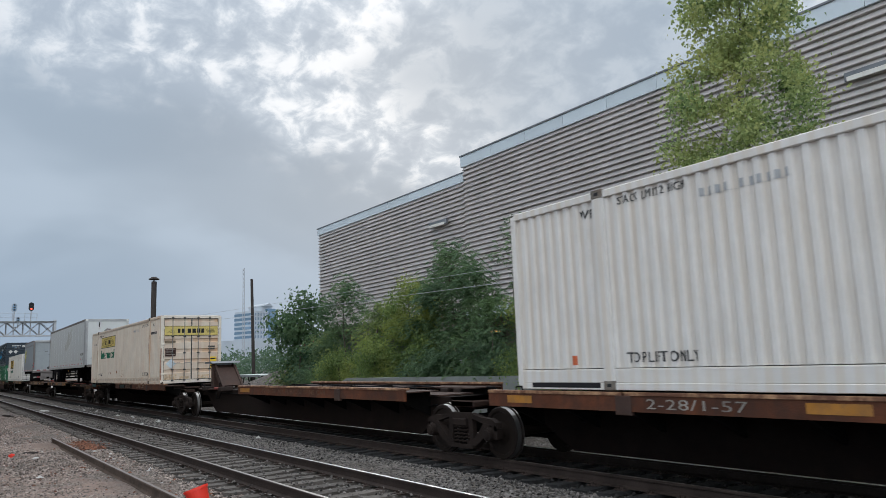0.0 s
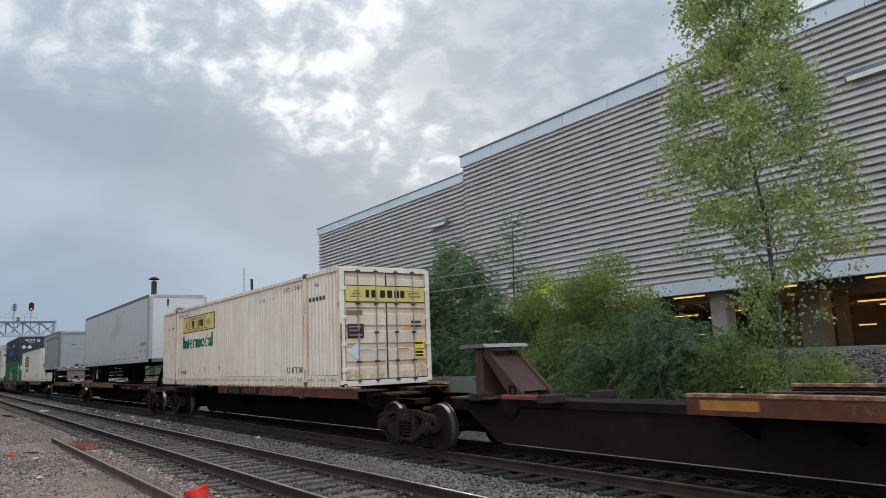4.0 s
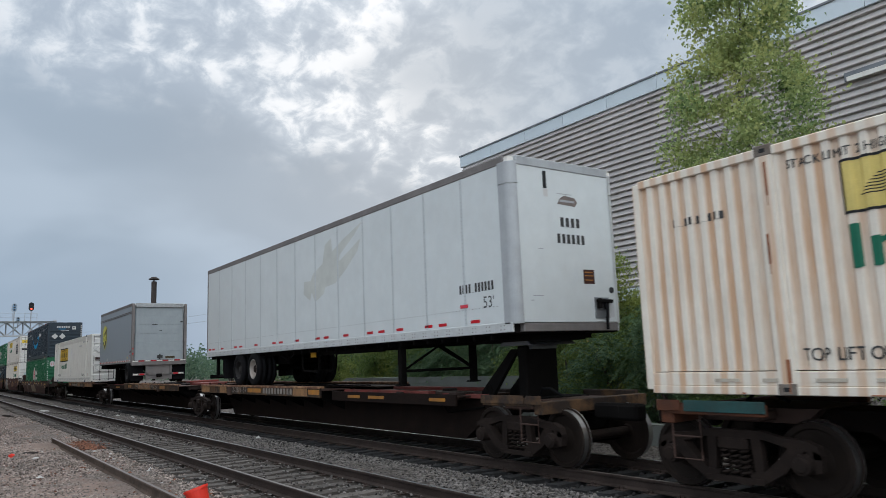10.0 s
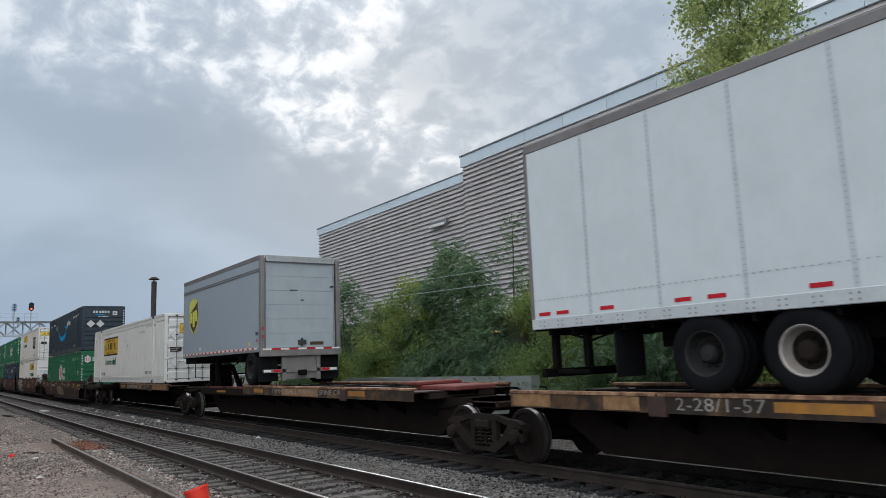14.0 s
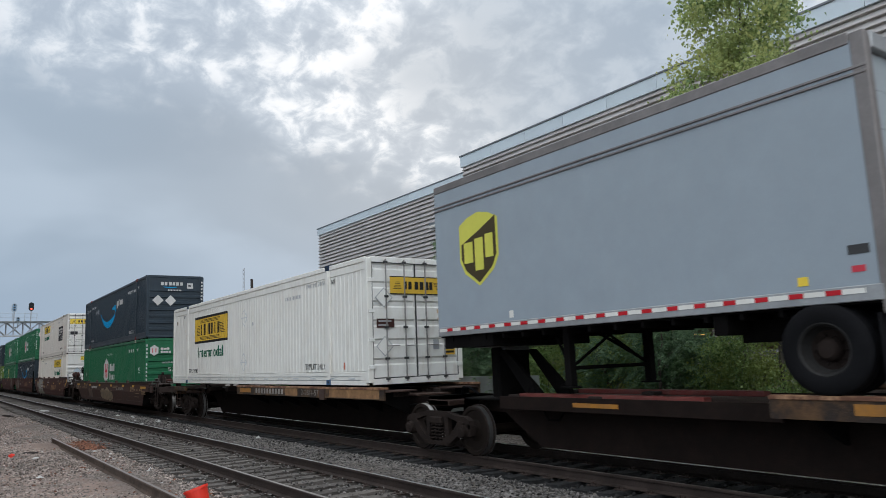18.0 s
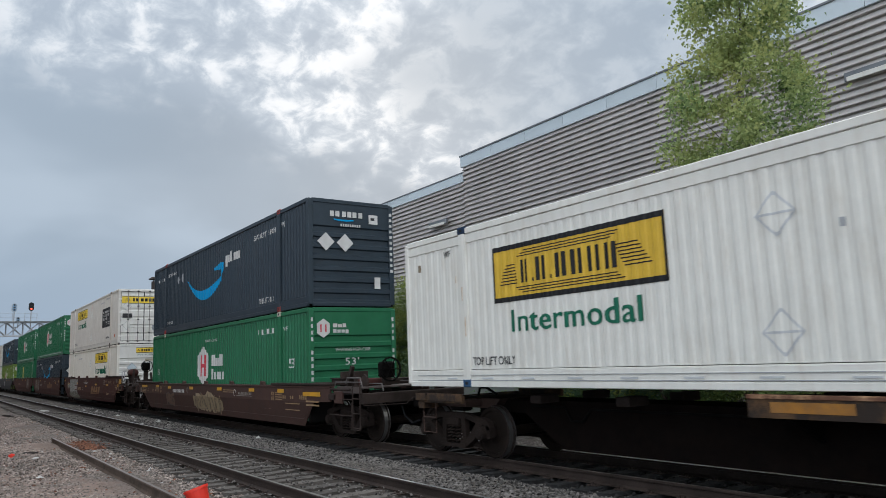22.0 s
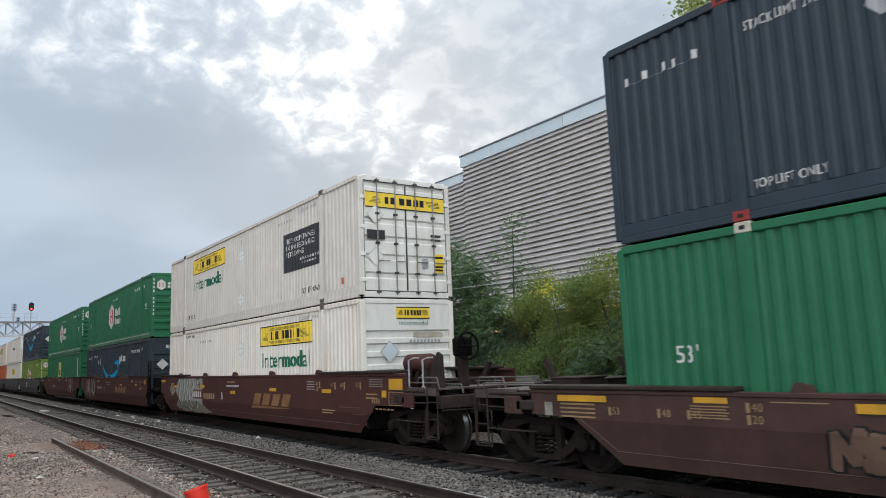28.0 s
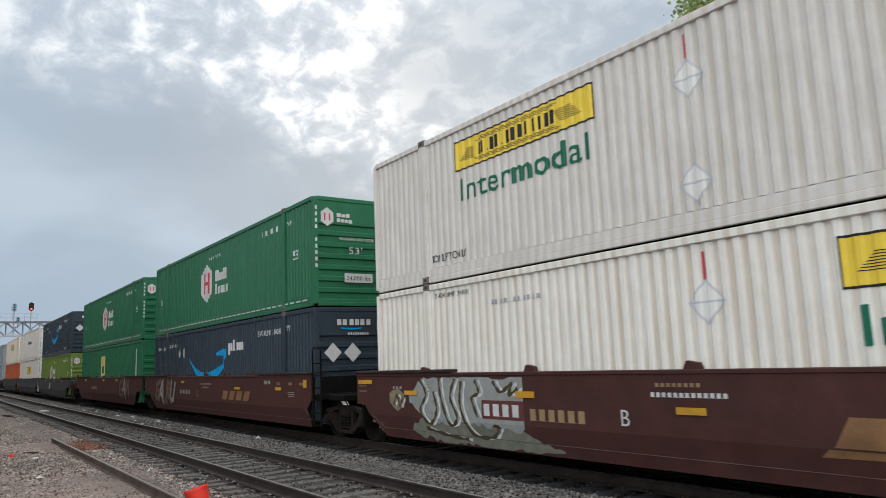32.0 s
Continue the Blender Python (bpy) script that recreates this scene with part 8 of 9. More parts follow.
for x0, z0, w, h2, mt in ((-0.42, 2.72, 0.22, 0.10, M_letterdark), (-0.40, 2.53, 0.14, 0.07, M_redmark), (-1.0, 2.44, 0.12, 0.10, M_yellow), (-6.0, 2.44, 0.10, 0.12, M_bright)):
    part("label", boxes((x0, x0 + w, -H - 0.006, -H + 0.004, z0, z0 + h2)), mt, t)
for s in (-1, 1):
    y0, y1 = sorted((s * (H + 0.01), s * (H - 0.12)))
    part("rear_post", boxes((-0.14, 0.02, y0, y1, 2.1, 5.10), bevel=0.012), M_toprail, t)
part("door_track", boxes((-0.06, -0.03, H - 0.20, H - 0.165, 2.33, 4.92)), M_alu, t)
part("door_latch", boxes((-0.055, 0.0, -0.10, 0.16, 2.42, 2.56), (-0.05, 0.02, 0.0, 0.05, 2.36, 2.62), bevel=0.008), M_letterdark, t)
part("door_hinge_roller", boxes((-0.055, -0.02, H - 0.30, H - 0.18, 4.18, 4.24), bevel=0.006), M_letterdark, t)
for zz in (2.62, 2.86):
    part("reflector", boxes((0.021, 0.026, -H + 0.03, -H + 0.08, zz, zz + 0.09)), M_red, t)
part("rear_header", boxes((-0.14, 0.02, -H + 0.16, H - 0.16, 4.92, 5.12), bevel=0.012), M_alu, t)
part("bumper", boxes((-0.14, 0.05, -H, H, 2.08, 2.32), bevel=0.012), M_toprail, t)
n = 6
for i in range(n):
    z0 = 2.33 + i * (4.92 - 2.33) / n
    part("door_panel", boxes((-0.10, -0.06, -H + 0.17, H - 0.17, z0 + 0.002, z0 + (4.92 - 2.33) / n - 0.002), bevel=0.003), M_rolldoor, t)
for i in range(9):
    y0 = -1.25 + i * 0.28
    part("reflective_tape", boxes((0.051, 0.057, y0, y0 + 0.26, 2.27, 2.32)), M_red if i % 2 else M_bright, t)
part("underride_guard", boxes((-0.10, -0.02, -1.2, 1.2, 1.60, 1.70), (-0.12, -0.02, -0.62, -0.50, 1.36, 2.1), (-0.12, -0.02, 0.50, 0.62, 1.36, 2.1), (-0.1, -0.06, -0.5, 0.5, 1.4, 2.08)), M_toprail, t)
for y0 in (-1.2, -0.9, 0.68, 0.94):
    part("reflective_tape", boxes((-0.018, -0.012, y0, y0 + 0.22, 1.62, 1.69)), M_red if y0 in (-0.9, 0.68) else M_bright, t)
part("pintle_hook", boxes((-0.05, 0.12, -0.12, 0.12, 1.5, 1.66), bevel=0.02), M_under, t)
end_patch(t, -0.35, -0.1, 4.05, 4.09, M_letterdark, "scuff", -0.055)
end_patch(t, 0.0, 0.12, 3.75, 3.79, M_letterdark, "scuff", -0.055)
end_patch(t, 0.30, 0.75, 2.40, 2.50, M_brownmark, "scuff", -0.055)
for yy in (-1.2, -0.86, 0.86, 1.2):
    road_wheel(t, -0.78, yy, 1.735, 0.50, M_darkrim)
part("axle", boxes((-0.84, -0.72, -1.1, 1.1, 1.67, 1.79)), M_under, t)
for q in ((-2.2, -0.3, -0.6, -0.5, 1.85, 2.2), (-2.2, -0.3, 0.5, 0.6, 1.85, 2.2), (-2.2, -2.0, -1.2, -0.75, 1.95, 2.2)):
    part("suspension", boxes(q, bevel=0.01), M_under, t)
part("mud_flap", boxes((-0.20, -0.17, -1.3, -0.7, 1.35, 2.1)), M_rubber, t)
part("mud_flap", boxes((-0.20, -0.17, 0.7, 1.3, 1.35, 2.1)), M_rubber, t)
landing_gear(t, -5.0, 2.2, 1.3)
part("front_skirt", boxes((-L + 0.05, -L + 1.5, -1.2, 1.2, 2.0, 2.2)), M_under, t)


# ---- plants ----
def crown(name, blobs, count, size, mat, parent=None, seed=1, gaps=0.35, label="", droop=0.3, fronds=False, wide=0.36):
    """Leaves gathered in clumps inside ellipsoids (x, y, z, rx, ry, rz)."""
    rnd = np.random.RandomState(seed)
    vol = np.array([b[3] * b[4] * b[5] for b in blobs]) ** 0.75
    pick = rnd.choice(len(blobs), count, p=vol / vol.sum())
    B = np.array(blobs)[pick]
    d = rnd.normal(size=(count, 3))
    d /= np.linalg.norm(d, axis=1)[:, None]
    rad = rnd.uniform(0.15, 1.0, count) ** 0.5
    # clumps: pull leaves to random twig ends
    P = B[:, :3] + d * B[:, 3:] * rad[:, None]
    tw = P[rnd.choice(count, max(8, count // (40 if count > 50000 else 26)))]
    near = tw[rnd.choice(len(tw), count)]
    P = near + rnd.normal(size=(count, 3)) * max(size, 0.085) * np.array([2.0, 2.0, 1.6])
    keep = np.array([noise.noise((p[0] * 1.3, p[1] * 1.3, p[2] * 1.5 + seed)) > -gaps for p in P])
    P = P[keep]
    if fronds:
        # compound leaves: leaflets in pairs along a drooping rib
        m = max(6, len(P) // 16)
        root = P[rnd.choice(len(P), m)]
        turn = rnd.uniform(0, 6.283, m)
        out = np.stack([np.cos(turn), np.sin(turn), rnd.uniform(-0.1, 0.45, m)], 1)
        side = np.stack([-np.sin(turn), np.cos(turn), np.zeros(m)], 1)
        reach = rnd.uniform(3.0, 4.6, m)[:, None] * size
        Q, A = [], []
        for j in range(16):
            f = 0.12 + 0.88 * (j // 2) / 7
            g = 1 if j % 2 else -1
            Q.append(root + out * reach * f + np.array([0, 0, -0.9]) * reach * f * f * 0.7)
            A.append(side * g + out * 0.45 + np.array([0, 0, -0.55]))
        P = np.concatenate(Q)
    n = len(P)
    a = np.concatenate(A) if fronds else rnd.normal(size=(n, 3))
    a[:, 2] -= 0.0 if fronds else droop
    a += rnd.normal(size=(n, 3)) * (0.15 if fronds else 0.0)
    a /= np.linalg.norm(a, axis=1)[:, None]
    b = np.cross(a, (rnd.normal(size=(n, 3)) * 0.5 + np.array([0, 0, 1.0])) if fronds else rnd.normal(size=(n, 3)))
    b /= np.linalg.norm(b, axis=1)[:, None] + 1e-9
    s = size * rnd.uniform(0.6, 1.3, n)[:, None]
    wide = 0.20 if fronds else wide
    up = np.cross(a, b) * s * 0.18
    V = np.stack([P, P + a * s * 0.5 + b * s * wide + up, P + a * s * 1.05, P + a * s * 0.5 - b * s * wide + up], 1).reshape(-1, 3)
    F = [(4 * i, 4 * i + 1, 4 * i + 2, 4 * i + 3) for i in range(n)]
    me = bpy.data.meshes.new(name)
    me.from_pydata([tuple(v) for v in V], [], F)
    me.materials.append(mat)
    return piece(name, me, parent, label)


def limbs(bm, base, blobs, r0, seed, wobble=0.15, rise=0.55, thin=1):
    """A trunk and limbs that reach into the clumps of leaves."""
    rnd = random.Random(seed)
    base = Vector(base)
    top = max(blobs, key=lambda q: q[2])
    path = [base + (Vector(top[:3]) - base) * k + Vector((rnd.uniform(-1, 1), rnd.uniform(-1, 1), 0)) * wobble * (0 if k in (0, 1) else 1) for k in (0, 0.2, 0.4, 0.6, 0.8, 1.0)]
    tube(bm, path, [r0, r0 * 0.85, r0 * 0.7, r0 * 0.52, r0 * 0.34, r0 * 0.12], 7)
    for b in blobs[::thin]:
        end = Vector(b[:3])
        out = math.hypot(end.x - base.x, end.y - base.y)
        k = max(0.08, min(0.92, (end.z - base.z - 0.25 - rise * out) / max(0.1, top[2] - base.z)))
        i = min(4, int(k * 5))
        s = path[i].lerp(path[i + 1], k * 5 - i)
        k *= 4
        mid = (s + end) / 2 + Vector((rnd.uniform(-0.2, 0.2), rnd.uniform(-0.2, 0.2), rnd.uniform(-0.1, 0.25)))
        r = r0 * (0.22 - 0.04 * k)
        tube(bm, [s, mid, end], [r, r * 0.6, r * 0.2], 5)
        for _ in range(4):
            e2 = end + Vector((rnd.uniform(-1, 1) * b[3], rnd.uniform(-1, 1) * b[4], rnd.uniform(-0.6, 1) * b[5])) * 0.85
            tube(bm, [mid, (mid + e2) / 2 + Vector((0, 0, 0.08)), e2], [r * 0.28, r * 0.18, r * 0.06], 3)


def plant(name, label, base, blobs, count, size, mat, r0, seed, category="tree", gaps=0.35, group="", fronds=False, rise=0.55, wide=0.36, thin=1):
    t = thing(name, label, category, group, at=pose(*base))
    rel = [(b[0] - base[0], b[1] - base[1], b[2] - base[2], *b[3:]) for b in blobs]
    bm = bmesh.new()
    limbs(bm, (0, 0, 0), rel, r0, seed, rise=rise, thin=thin)
    part("trunk", bm, M_bark, t, smooth=True)
    crown("crown", rel, count, size, mat, t, seed, gaps, fronds=fronds, wide=wide)
    return t


rt = random.Random(11)
# the tall poplar: tiers of rising limbs with clumps of leaves at their ends
PX, PY = -8.50, 14.22
blobs = []
for i in range(170):
    z = 2.3 + 9.2 * ((i + rt.random()) / 170) ** 0.85
    w = float(np.interp(z, [2.3, 3.0, 3.6, 4.2, 5.0, 6.2, 7.0, 8.6, 9.8, 11.0, 11.6], [0.35, 0.7, 1.3, 1.75, 1.8, 1.7, 1.45, 1.22, 1.15, 0.8, 0.4]))
    lean = float(np.interp(z, [3.0, 4.6, 6.2, 11.0], [0.30, 0.35, -0.05, 0.12]))
    a = i * 2.4 + rt.uniform(-0.4, 0.4)
    r = w * math.sqrt(rt.uniform(0.06, 1.0))
    k = rt.uniform(0.75, 1.25) * (0.8 if z < 3.6 else 1.0)
    blobs.append((PX + lean * 0.82 + math.cos(a) * r, PY + lean * 0.57 + math.sin(a) * r, z - 0.10 * r * (z < 5.2), 0.40 * k, 0.40 * k, 0.36 * k))
for i in range(9):
    blobs.append((PX + 0.1 + rt.uniform(-0.3, 0.35), PY + rt.uniform(-0.3, 0.3), 0.9 + 0.2 * i, 0.20, 0.20, 0.22))
blobs.append((PX - 0.1, PY, 11.6, 0.3, 0.3, 0.3))
plant("poplar_tree", "tall slender poplar with pale yellowing leaves", (PX + 0.10, PY, -0.1), blobs, 56000, 0.084, M_leafpale, 0.058, 5, gaps=0.03, rise=0.85, wide=0.44, thin=3)


def thicket(x, y, top, width, mat, n, size, seed, name="shrub", label="dense green shrub on the far bank", deep=0.9):
    base = float(np.interp(y, [12.6, 14, 16, 18, 19.6], [-0.3, 0.0, 0.45, 0.9, 1.4])) - 0.1
    rr = random.Random(seed)
    bl = []
    h = top - base
    for i in range(16):
        k = (i + rr.random()) / 16
        z = base + h * (0.10 + 0.76 * k)
        w = width * 1.35 * (1.0 - 0.64 * k ** 2.4)
        bl.append((x + rr.uniform(-1, 1) * w * 0.75, y + rr.uniform(-deep, deep) * (1 - 0.5 * k), z, width * rr.uniform(0.24, 0.50), rr.uniform(0.4, 0.75), h * rr.uniform(0.06, 0.15)))
    bl.append((x, y, top - h * 0.10, width * 0.22, 0.35, h * 0.10))
    plant(name, label, (x, y, base), bl, n, size, mat, 0.055, seed, "shrub" if name == "shrub" else "tree", gaps=0.42, group="shrubs on the bank", fronds=mat in (M_leafdark, M_leaflush))


thicket(-36.7, 16.2, 5.55, 2.2, M_leafbroad, 6400, 0.20, 21, "tree", "dark broad-leaved tree beside the garage corner", 1.2)
thicket(-31.2, 15.4, 3.6, 1.9, M_leaflush, 16099, 0.086, 35)
thicket(-29.4, 15.2, 6.0, 1.9, M_leafdark, 19000, 0.086, 23, "tree", "dark green tree with drooping compound leaves")
thicket(-25.6, 14.7, 4.4, 1.8, M_leaflush, 20700, 0.079, 22)
thicket(-23.2, 14.7, 5.0, 1.9, M_leafmid, 23000, 0.079, 24)
thicket(-20.5, 14.8, 6.1, 2.5, M_leafdark, 46000, 0.086, 25, "tree", "dark leafy tree before the garage wall")
thicket(-18.6, 14.4, 4.9, 2.0, M_leafdark, 30000, 0.079, 26, "tree", "dark leafy tree before the garage wall")
thicket(-17.35, 15.0, 7.0, 0.50, M_leafdark, 5200, 0.070, 27, label="thin upright shrub rising above the others", deep=0.3)
thicket(-15.6, 14.6, 4.3, 1.4, M_leafmid, 20700, 0.066, 28, label="light green shrub with yellow tips on the far bank")
thicket(-13.3, 14.6, 4.5, 1.4, M_leafmid, 26000, 0.066, 29, label="light green shrub with yellow tips on the far bank")
thicket(-14.5, 15.5, 4.1, 1.3, M_leafmid, 18000, 0.07, 39, label="light green shrub with yellow tips on the far bank")
thicket(-11.9, 15.0, 3.0, 1.3, M_leafdark, 18400, 0.086, 30)
thicket(-10.4, 14.8, 2.4, 1.2, M_leafdark, 16099, 0.079, 31)
thicket(-9.2, 14.2, 2.2, 0.9, M_leafmid, 13799, 0.059, 32)
thicket(-7.5, 14.2, 1.7, 0.7, M_leafmid, 10350, 0.059, 33)
thicket(-5.6, 14.1, 1.0, 0.7, M_leafmid, 7000, 0.055, 36)
thicket(-3.4, 14.3, 0.9, 0.6, M_leafmid, 6000, 0.055, 37)
thicket(-38.8, 16.5, 2.3, 1.5, M_leaflush, 7500, 0.099, 34)
for i, x in enumerate((-30, -27, -24.2, -21.6, -19.4, -17.0, -14.8, -12.7, -10.9)):
    thicket(x, 13.7, 1.9 + 0.5 * (i % 3), 1.4, M_leafmid if x in (-27, -24.2, -14.8) else M_leafdark, 11000, 0.075, 60 + i, deep=0.4)

# yellow leaves, with the sun on them put into the bright colour
M_leafyellow = leaf_material("sunlit_yellow_leaves", (0.55, 0.50, 0.04), (0.82, 0.76, 0.10), (0.7, 0.66, 0.10))
yellow = thing("shrub", "spray of yellow leaves in the shrubs, coloured as if sunlit", "shrub", "shrubs on the bank", at=pose(-14.6, 13.9, 0.0))
bm = bmesh.new()
tube(bm, [(0.3, 0.3, 0.0), (0.15, 0.2, 2.0), (0.0, 0.0, 3.6)], [0.03, 0.02, 0.008], 5)
part("stem", bm, M_bark, yellow)
crown("crown", [(0.0, 0.0, 3.62, 0.30, 0.2, 0.10), (-0.25, 0.0, 3.52, 0.15, 0.15, 0.08), (0.35, 0.1, 3.45, 0.12, 0.12, 0.06)], 300, 0.055, M_leafyellow, yellow, 77, 0.6)
# low concrete wall behind the train
bm = bmesh.new()
prism(bm, [(-26.2, -0.4), (-25.6, 1.05), (-24.9, 1.24), (-14.5, 1.28), (-14.5, -0.4)], 12.9, 13.2)
tagged(part("concrete_barrier", bm, M_concrete), "low grey-green concrete wall behind the train", "barrier", kind="structure")

bm = bmesh.new()
prism(bm, [(-14.49, -0.45), (-14.49, 0.22), (6.0, 0.20), (6.0, -0.45)], 12.9, 13.2)
low_wall = tagged(part("concrete_barrier", bm, M_concrete), "lower stretch of pale concrete wall behind the train", "barrier", kind="structure")
rg = random.Random(17)
M_wallyellow = material("pale_yellow_spray_paint", (0.55, 0.55, 0.22), 0.6, var=0.25)
M_spraygreen = material("pale_green_spray_paint", (0.34, 0.38, 0.20), 0.6, var=0.2)
for i in range(14):
    bm = bmesh.new()
    x = -8.2 + i * 0.36
    c, r0, t0 = rg.uniform(-0.18, 0.0), rg.uniform(0.10, 0.20), rg.uniform(0, 6.28)
    arc = [(x + r0 * math.cos(t0 + q * 0.45), c + r0 * 0.9 * math.sin(t0 + q * 0.45)) for q in range(rg.randrange(5, 11))]
    tube(bm, [(p, 12.897, q) for p, q in arc], 0.022, 4)
    for v in bm.verts:
        v.co.y = 12.897 + (v.co.y - 12.897) * 0.1
    part("sprayed_stroke", bm, M_letterwhite if i % 3 else M_spraygreen, low_wall)
bm = boxes((-7.22, -6.72, 12.890, 12.897, -0.20, 0.19))
for v in bm.verts:
    v.co.x += 0.25 * v.co.z
yel = part("sprayed_block", bm, M_wallyellow, low_wall, "pale yellow sprayed block")
part("sprayed_stroke", boxes((-7.12, -6.80, 12.886, 12.8895, -0.10, -0.03), (-7.0, -6.93, 12.886, 12.8895, -0.03, 0.05)), M_black, yel)
for dz, r, sag in ((0.0, 0.008, 0.35), (0.42, 0.006, 0.5)):
    bm = bmesh.new()
    pts = []
    for i in range(25):
        x = -114.6 + 134.6 * i / 24
        pts.append((x, 13.0, 3.44 + dz - 0.0262 * x - sag * (1 - (1 - i / 12) ** 2) * 0.3 + sag * 0.26))
    tube(bm, pts, r, 5)
    tagged(part("overhead_cable", bm, M_post), "thin grey cable strung along the far side", "cable", "cables along the bank")

# ---- distance ----
def far_woods(name, x0, x1, y, z0, h, n, size, seed):
    rr = random.Random(seed)
    bl = []
    k = max(3, int(abs(x1 - x0) / (h * 0.5)))
    for i in range(k):
        x = x0 + (x1 - x0) * (i + 0.5) / k
        t = h * rr.uniform(0.7, 1.1)
        bl.append((x, y + rr.uniform(-h, h), z0 + t * 0.5, h * 0.45, h * 0.4, t * 0.5))
    c = crown(name, bl, n, size, M_leaffar, None, seed, 0.5)
    tagged(c, "far band of dark green trees", "woods", kind="stuff")


far_woods("far_woods", -330, -190, 64, -1, 9, 9000, 0.8, 41)
far_woods("far_woods", -420, -240, -6, 0, 14, 6000, 0.9, 42)
far_woods("far_woods", -190, -112, 58, -1.5, 7.0, 9000, 0.5, 43)

tw = thing("office_tower", "distant blue glass office tower", "building", at=pose(-545, 205, 0, 0, 0, 20))
M_glassfar = material("blue_glass_bands", (0.20, 0.30, 0.40), 0.25, 0.3, var=0.1, scale=0.1)
M_paleroof = material("pale_grey_green_metal", (0.52, 0.56, 0.54), 0.5, var=0.08, dirt=(0.3, 0.32, 0.3), amount=0.4)
M_greymetal = material("grey_roof_metal", (0.22, 0.235, 0.24), 0.5, 0.2, var=0.1)
M_wallfar = material("pale_tower_wall", (0.42, 0.46, 0.5), 0.6, var=0.08, scale=0.1)
part("wall", boxes((-11, 11, -12, 9, 0, 44), (-8, 8, -1, 9, 44, 48)), M_wallfar, tw)
bm = bmesh.new()
prism(bm, [(-1.5, 48), (5.0, 50.5), (9.5, 48.0)], -9, 9, axis="x")
part("roof", bm, M_wallfar, tw)
for i in range(12):
    w = part("window_band", boxes((-11.2, 11.2, -12.2, 9.2, 3 + i * 3.4, 5.0 + i * 3.4)), M_glassfar, tw)
part("glass_corner", boxes((-9, 11.4, 2.0, 9.4, 20, 46)), M_glassfar, tw)
for k in range(9):
    part("mullion", boxes((11.2, 11.5, -11.8 + 1.5 * k, -11.1 + 1.5 * k, 2, 43.5)), M_wallfar, tw)
part("podium", boxes((-26, 26, -24, 22, 0, 22)), M_wallfar, tw)

# low yard buildings past the garage
ca = thing("canopy", "long low canopy with a pale flat roof on braced posts", "canopy", at=pose(-53.5, 20.0, -1.15))
part("roof", boxes((-7.0, 1.6, -0.2, 2.6, 2.27, 2.36), bevel=0.01), M_paleroof, ca)
part("fascia", boxes((-7.05, 1.65, -0.27, -0.2, 2.20, 2.37), bevel=0.01), M_greymetal, ca)
for x in (-6.3, -4.0, -1.7, 0.6):
    po_ = part("post", boxes((x - 0.07, x + 0.07, 0.3, 0.44, -0.1, 2.26)), M_pole, ca)
    for k in (-1, 1):
        bm = bmesh.new()
        tube(bm, [(x, 0.37, 1.2), (x + k * 0.75, 0.37, 2.22)], 0.05, 5)
        part("brace", bm, M_pole, po_)
hut = thing("shed", "small pale gabled shed beside the yard", "shed", at=pose(-49.8, 20.5, -1.15))
bm = bmesh.new()
prism(bm, [(-0.9, 0.0), (0.9, 0.0), (0.9, 1.45), (0.1, 2.25), (-0.9, 1.3)], -0.6, 0.9)
part("body", bm, M_paleroof, hut)
bm = bmesh.new()
prism(bm, [(-1.02, 1.22), (0.1, 2.32), (1.02, 1.42), (1.02, 1.36), (0.1, 2.25), (-1.02, 1.16)], -0.68, 0.98)
part("roof", bm, M_greymetal, hut)
yb = thing("yard_building", "low white-walled building behind the corner tree", "building", at=pose(-78, 40, -1.2))
part("wall", boxes((-12, 12, 0, 9, 0, 6.6)), M_paleroof, yb)
part("roof", boxes((-12.3, 12.3, -0.4, 9.4, 6.6, 6.95)), M_greymetal, yb)
for k in range(6):
    wn = part("window", boxes((-10.6 + 3.7 * k, -8.4 + 3.7 * k, -0.05, 0.02, 3.6, 5.0)), M_glassfar, yb)
    part("sill", boxes((-10.7 + 3.7 * k, -8.3 + 3.7 * k, -0.12, 0.0, 3.48, 3.6)), M_greymetal, wn)
part("sign_band", boxes((-12.02, 12.02, -0.04, 0.0, 5.6, 6.0)), M_redmark, yb)

st = thing("chimney", "dark steel chimney stack with a rain cap", "chimney", at=pose(-212, 50, 0))
bm = bmesh.new()
lathe(bm, [(0.72, 0), (0.72, 26.6), (0.0, 26.6)], (0, 0, 0), "z", 16)
part("pipe", bm, M_pole, st)
bm = bmesh.new()
lathe(bm, [(1.2, 27.1), (1.5, 27.3), (0.6, 27.9), (0.0, 28.0)], (0, 0, 0), "z", 16)
tube(bm, [(0.7, 0, 26.5), (0.7, 0, 27.3)], 0.08, 5)
tube(bm, [(-0.7, 0, 26.5), (-0.7, 0, 27.3)], 0.08, 5)
part("rain_cap", bm, M_pole, st)

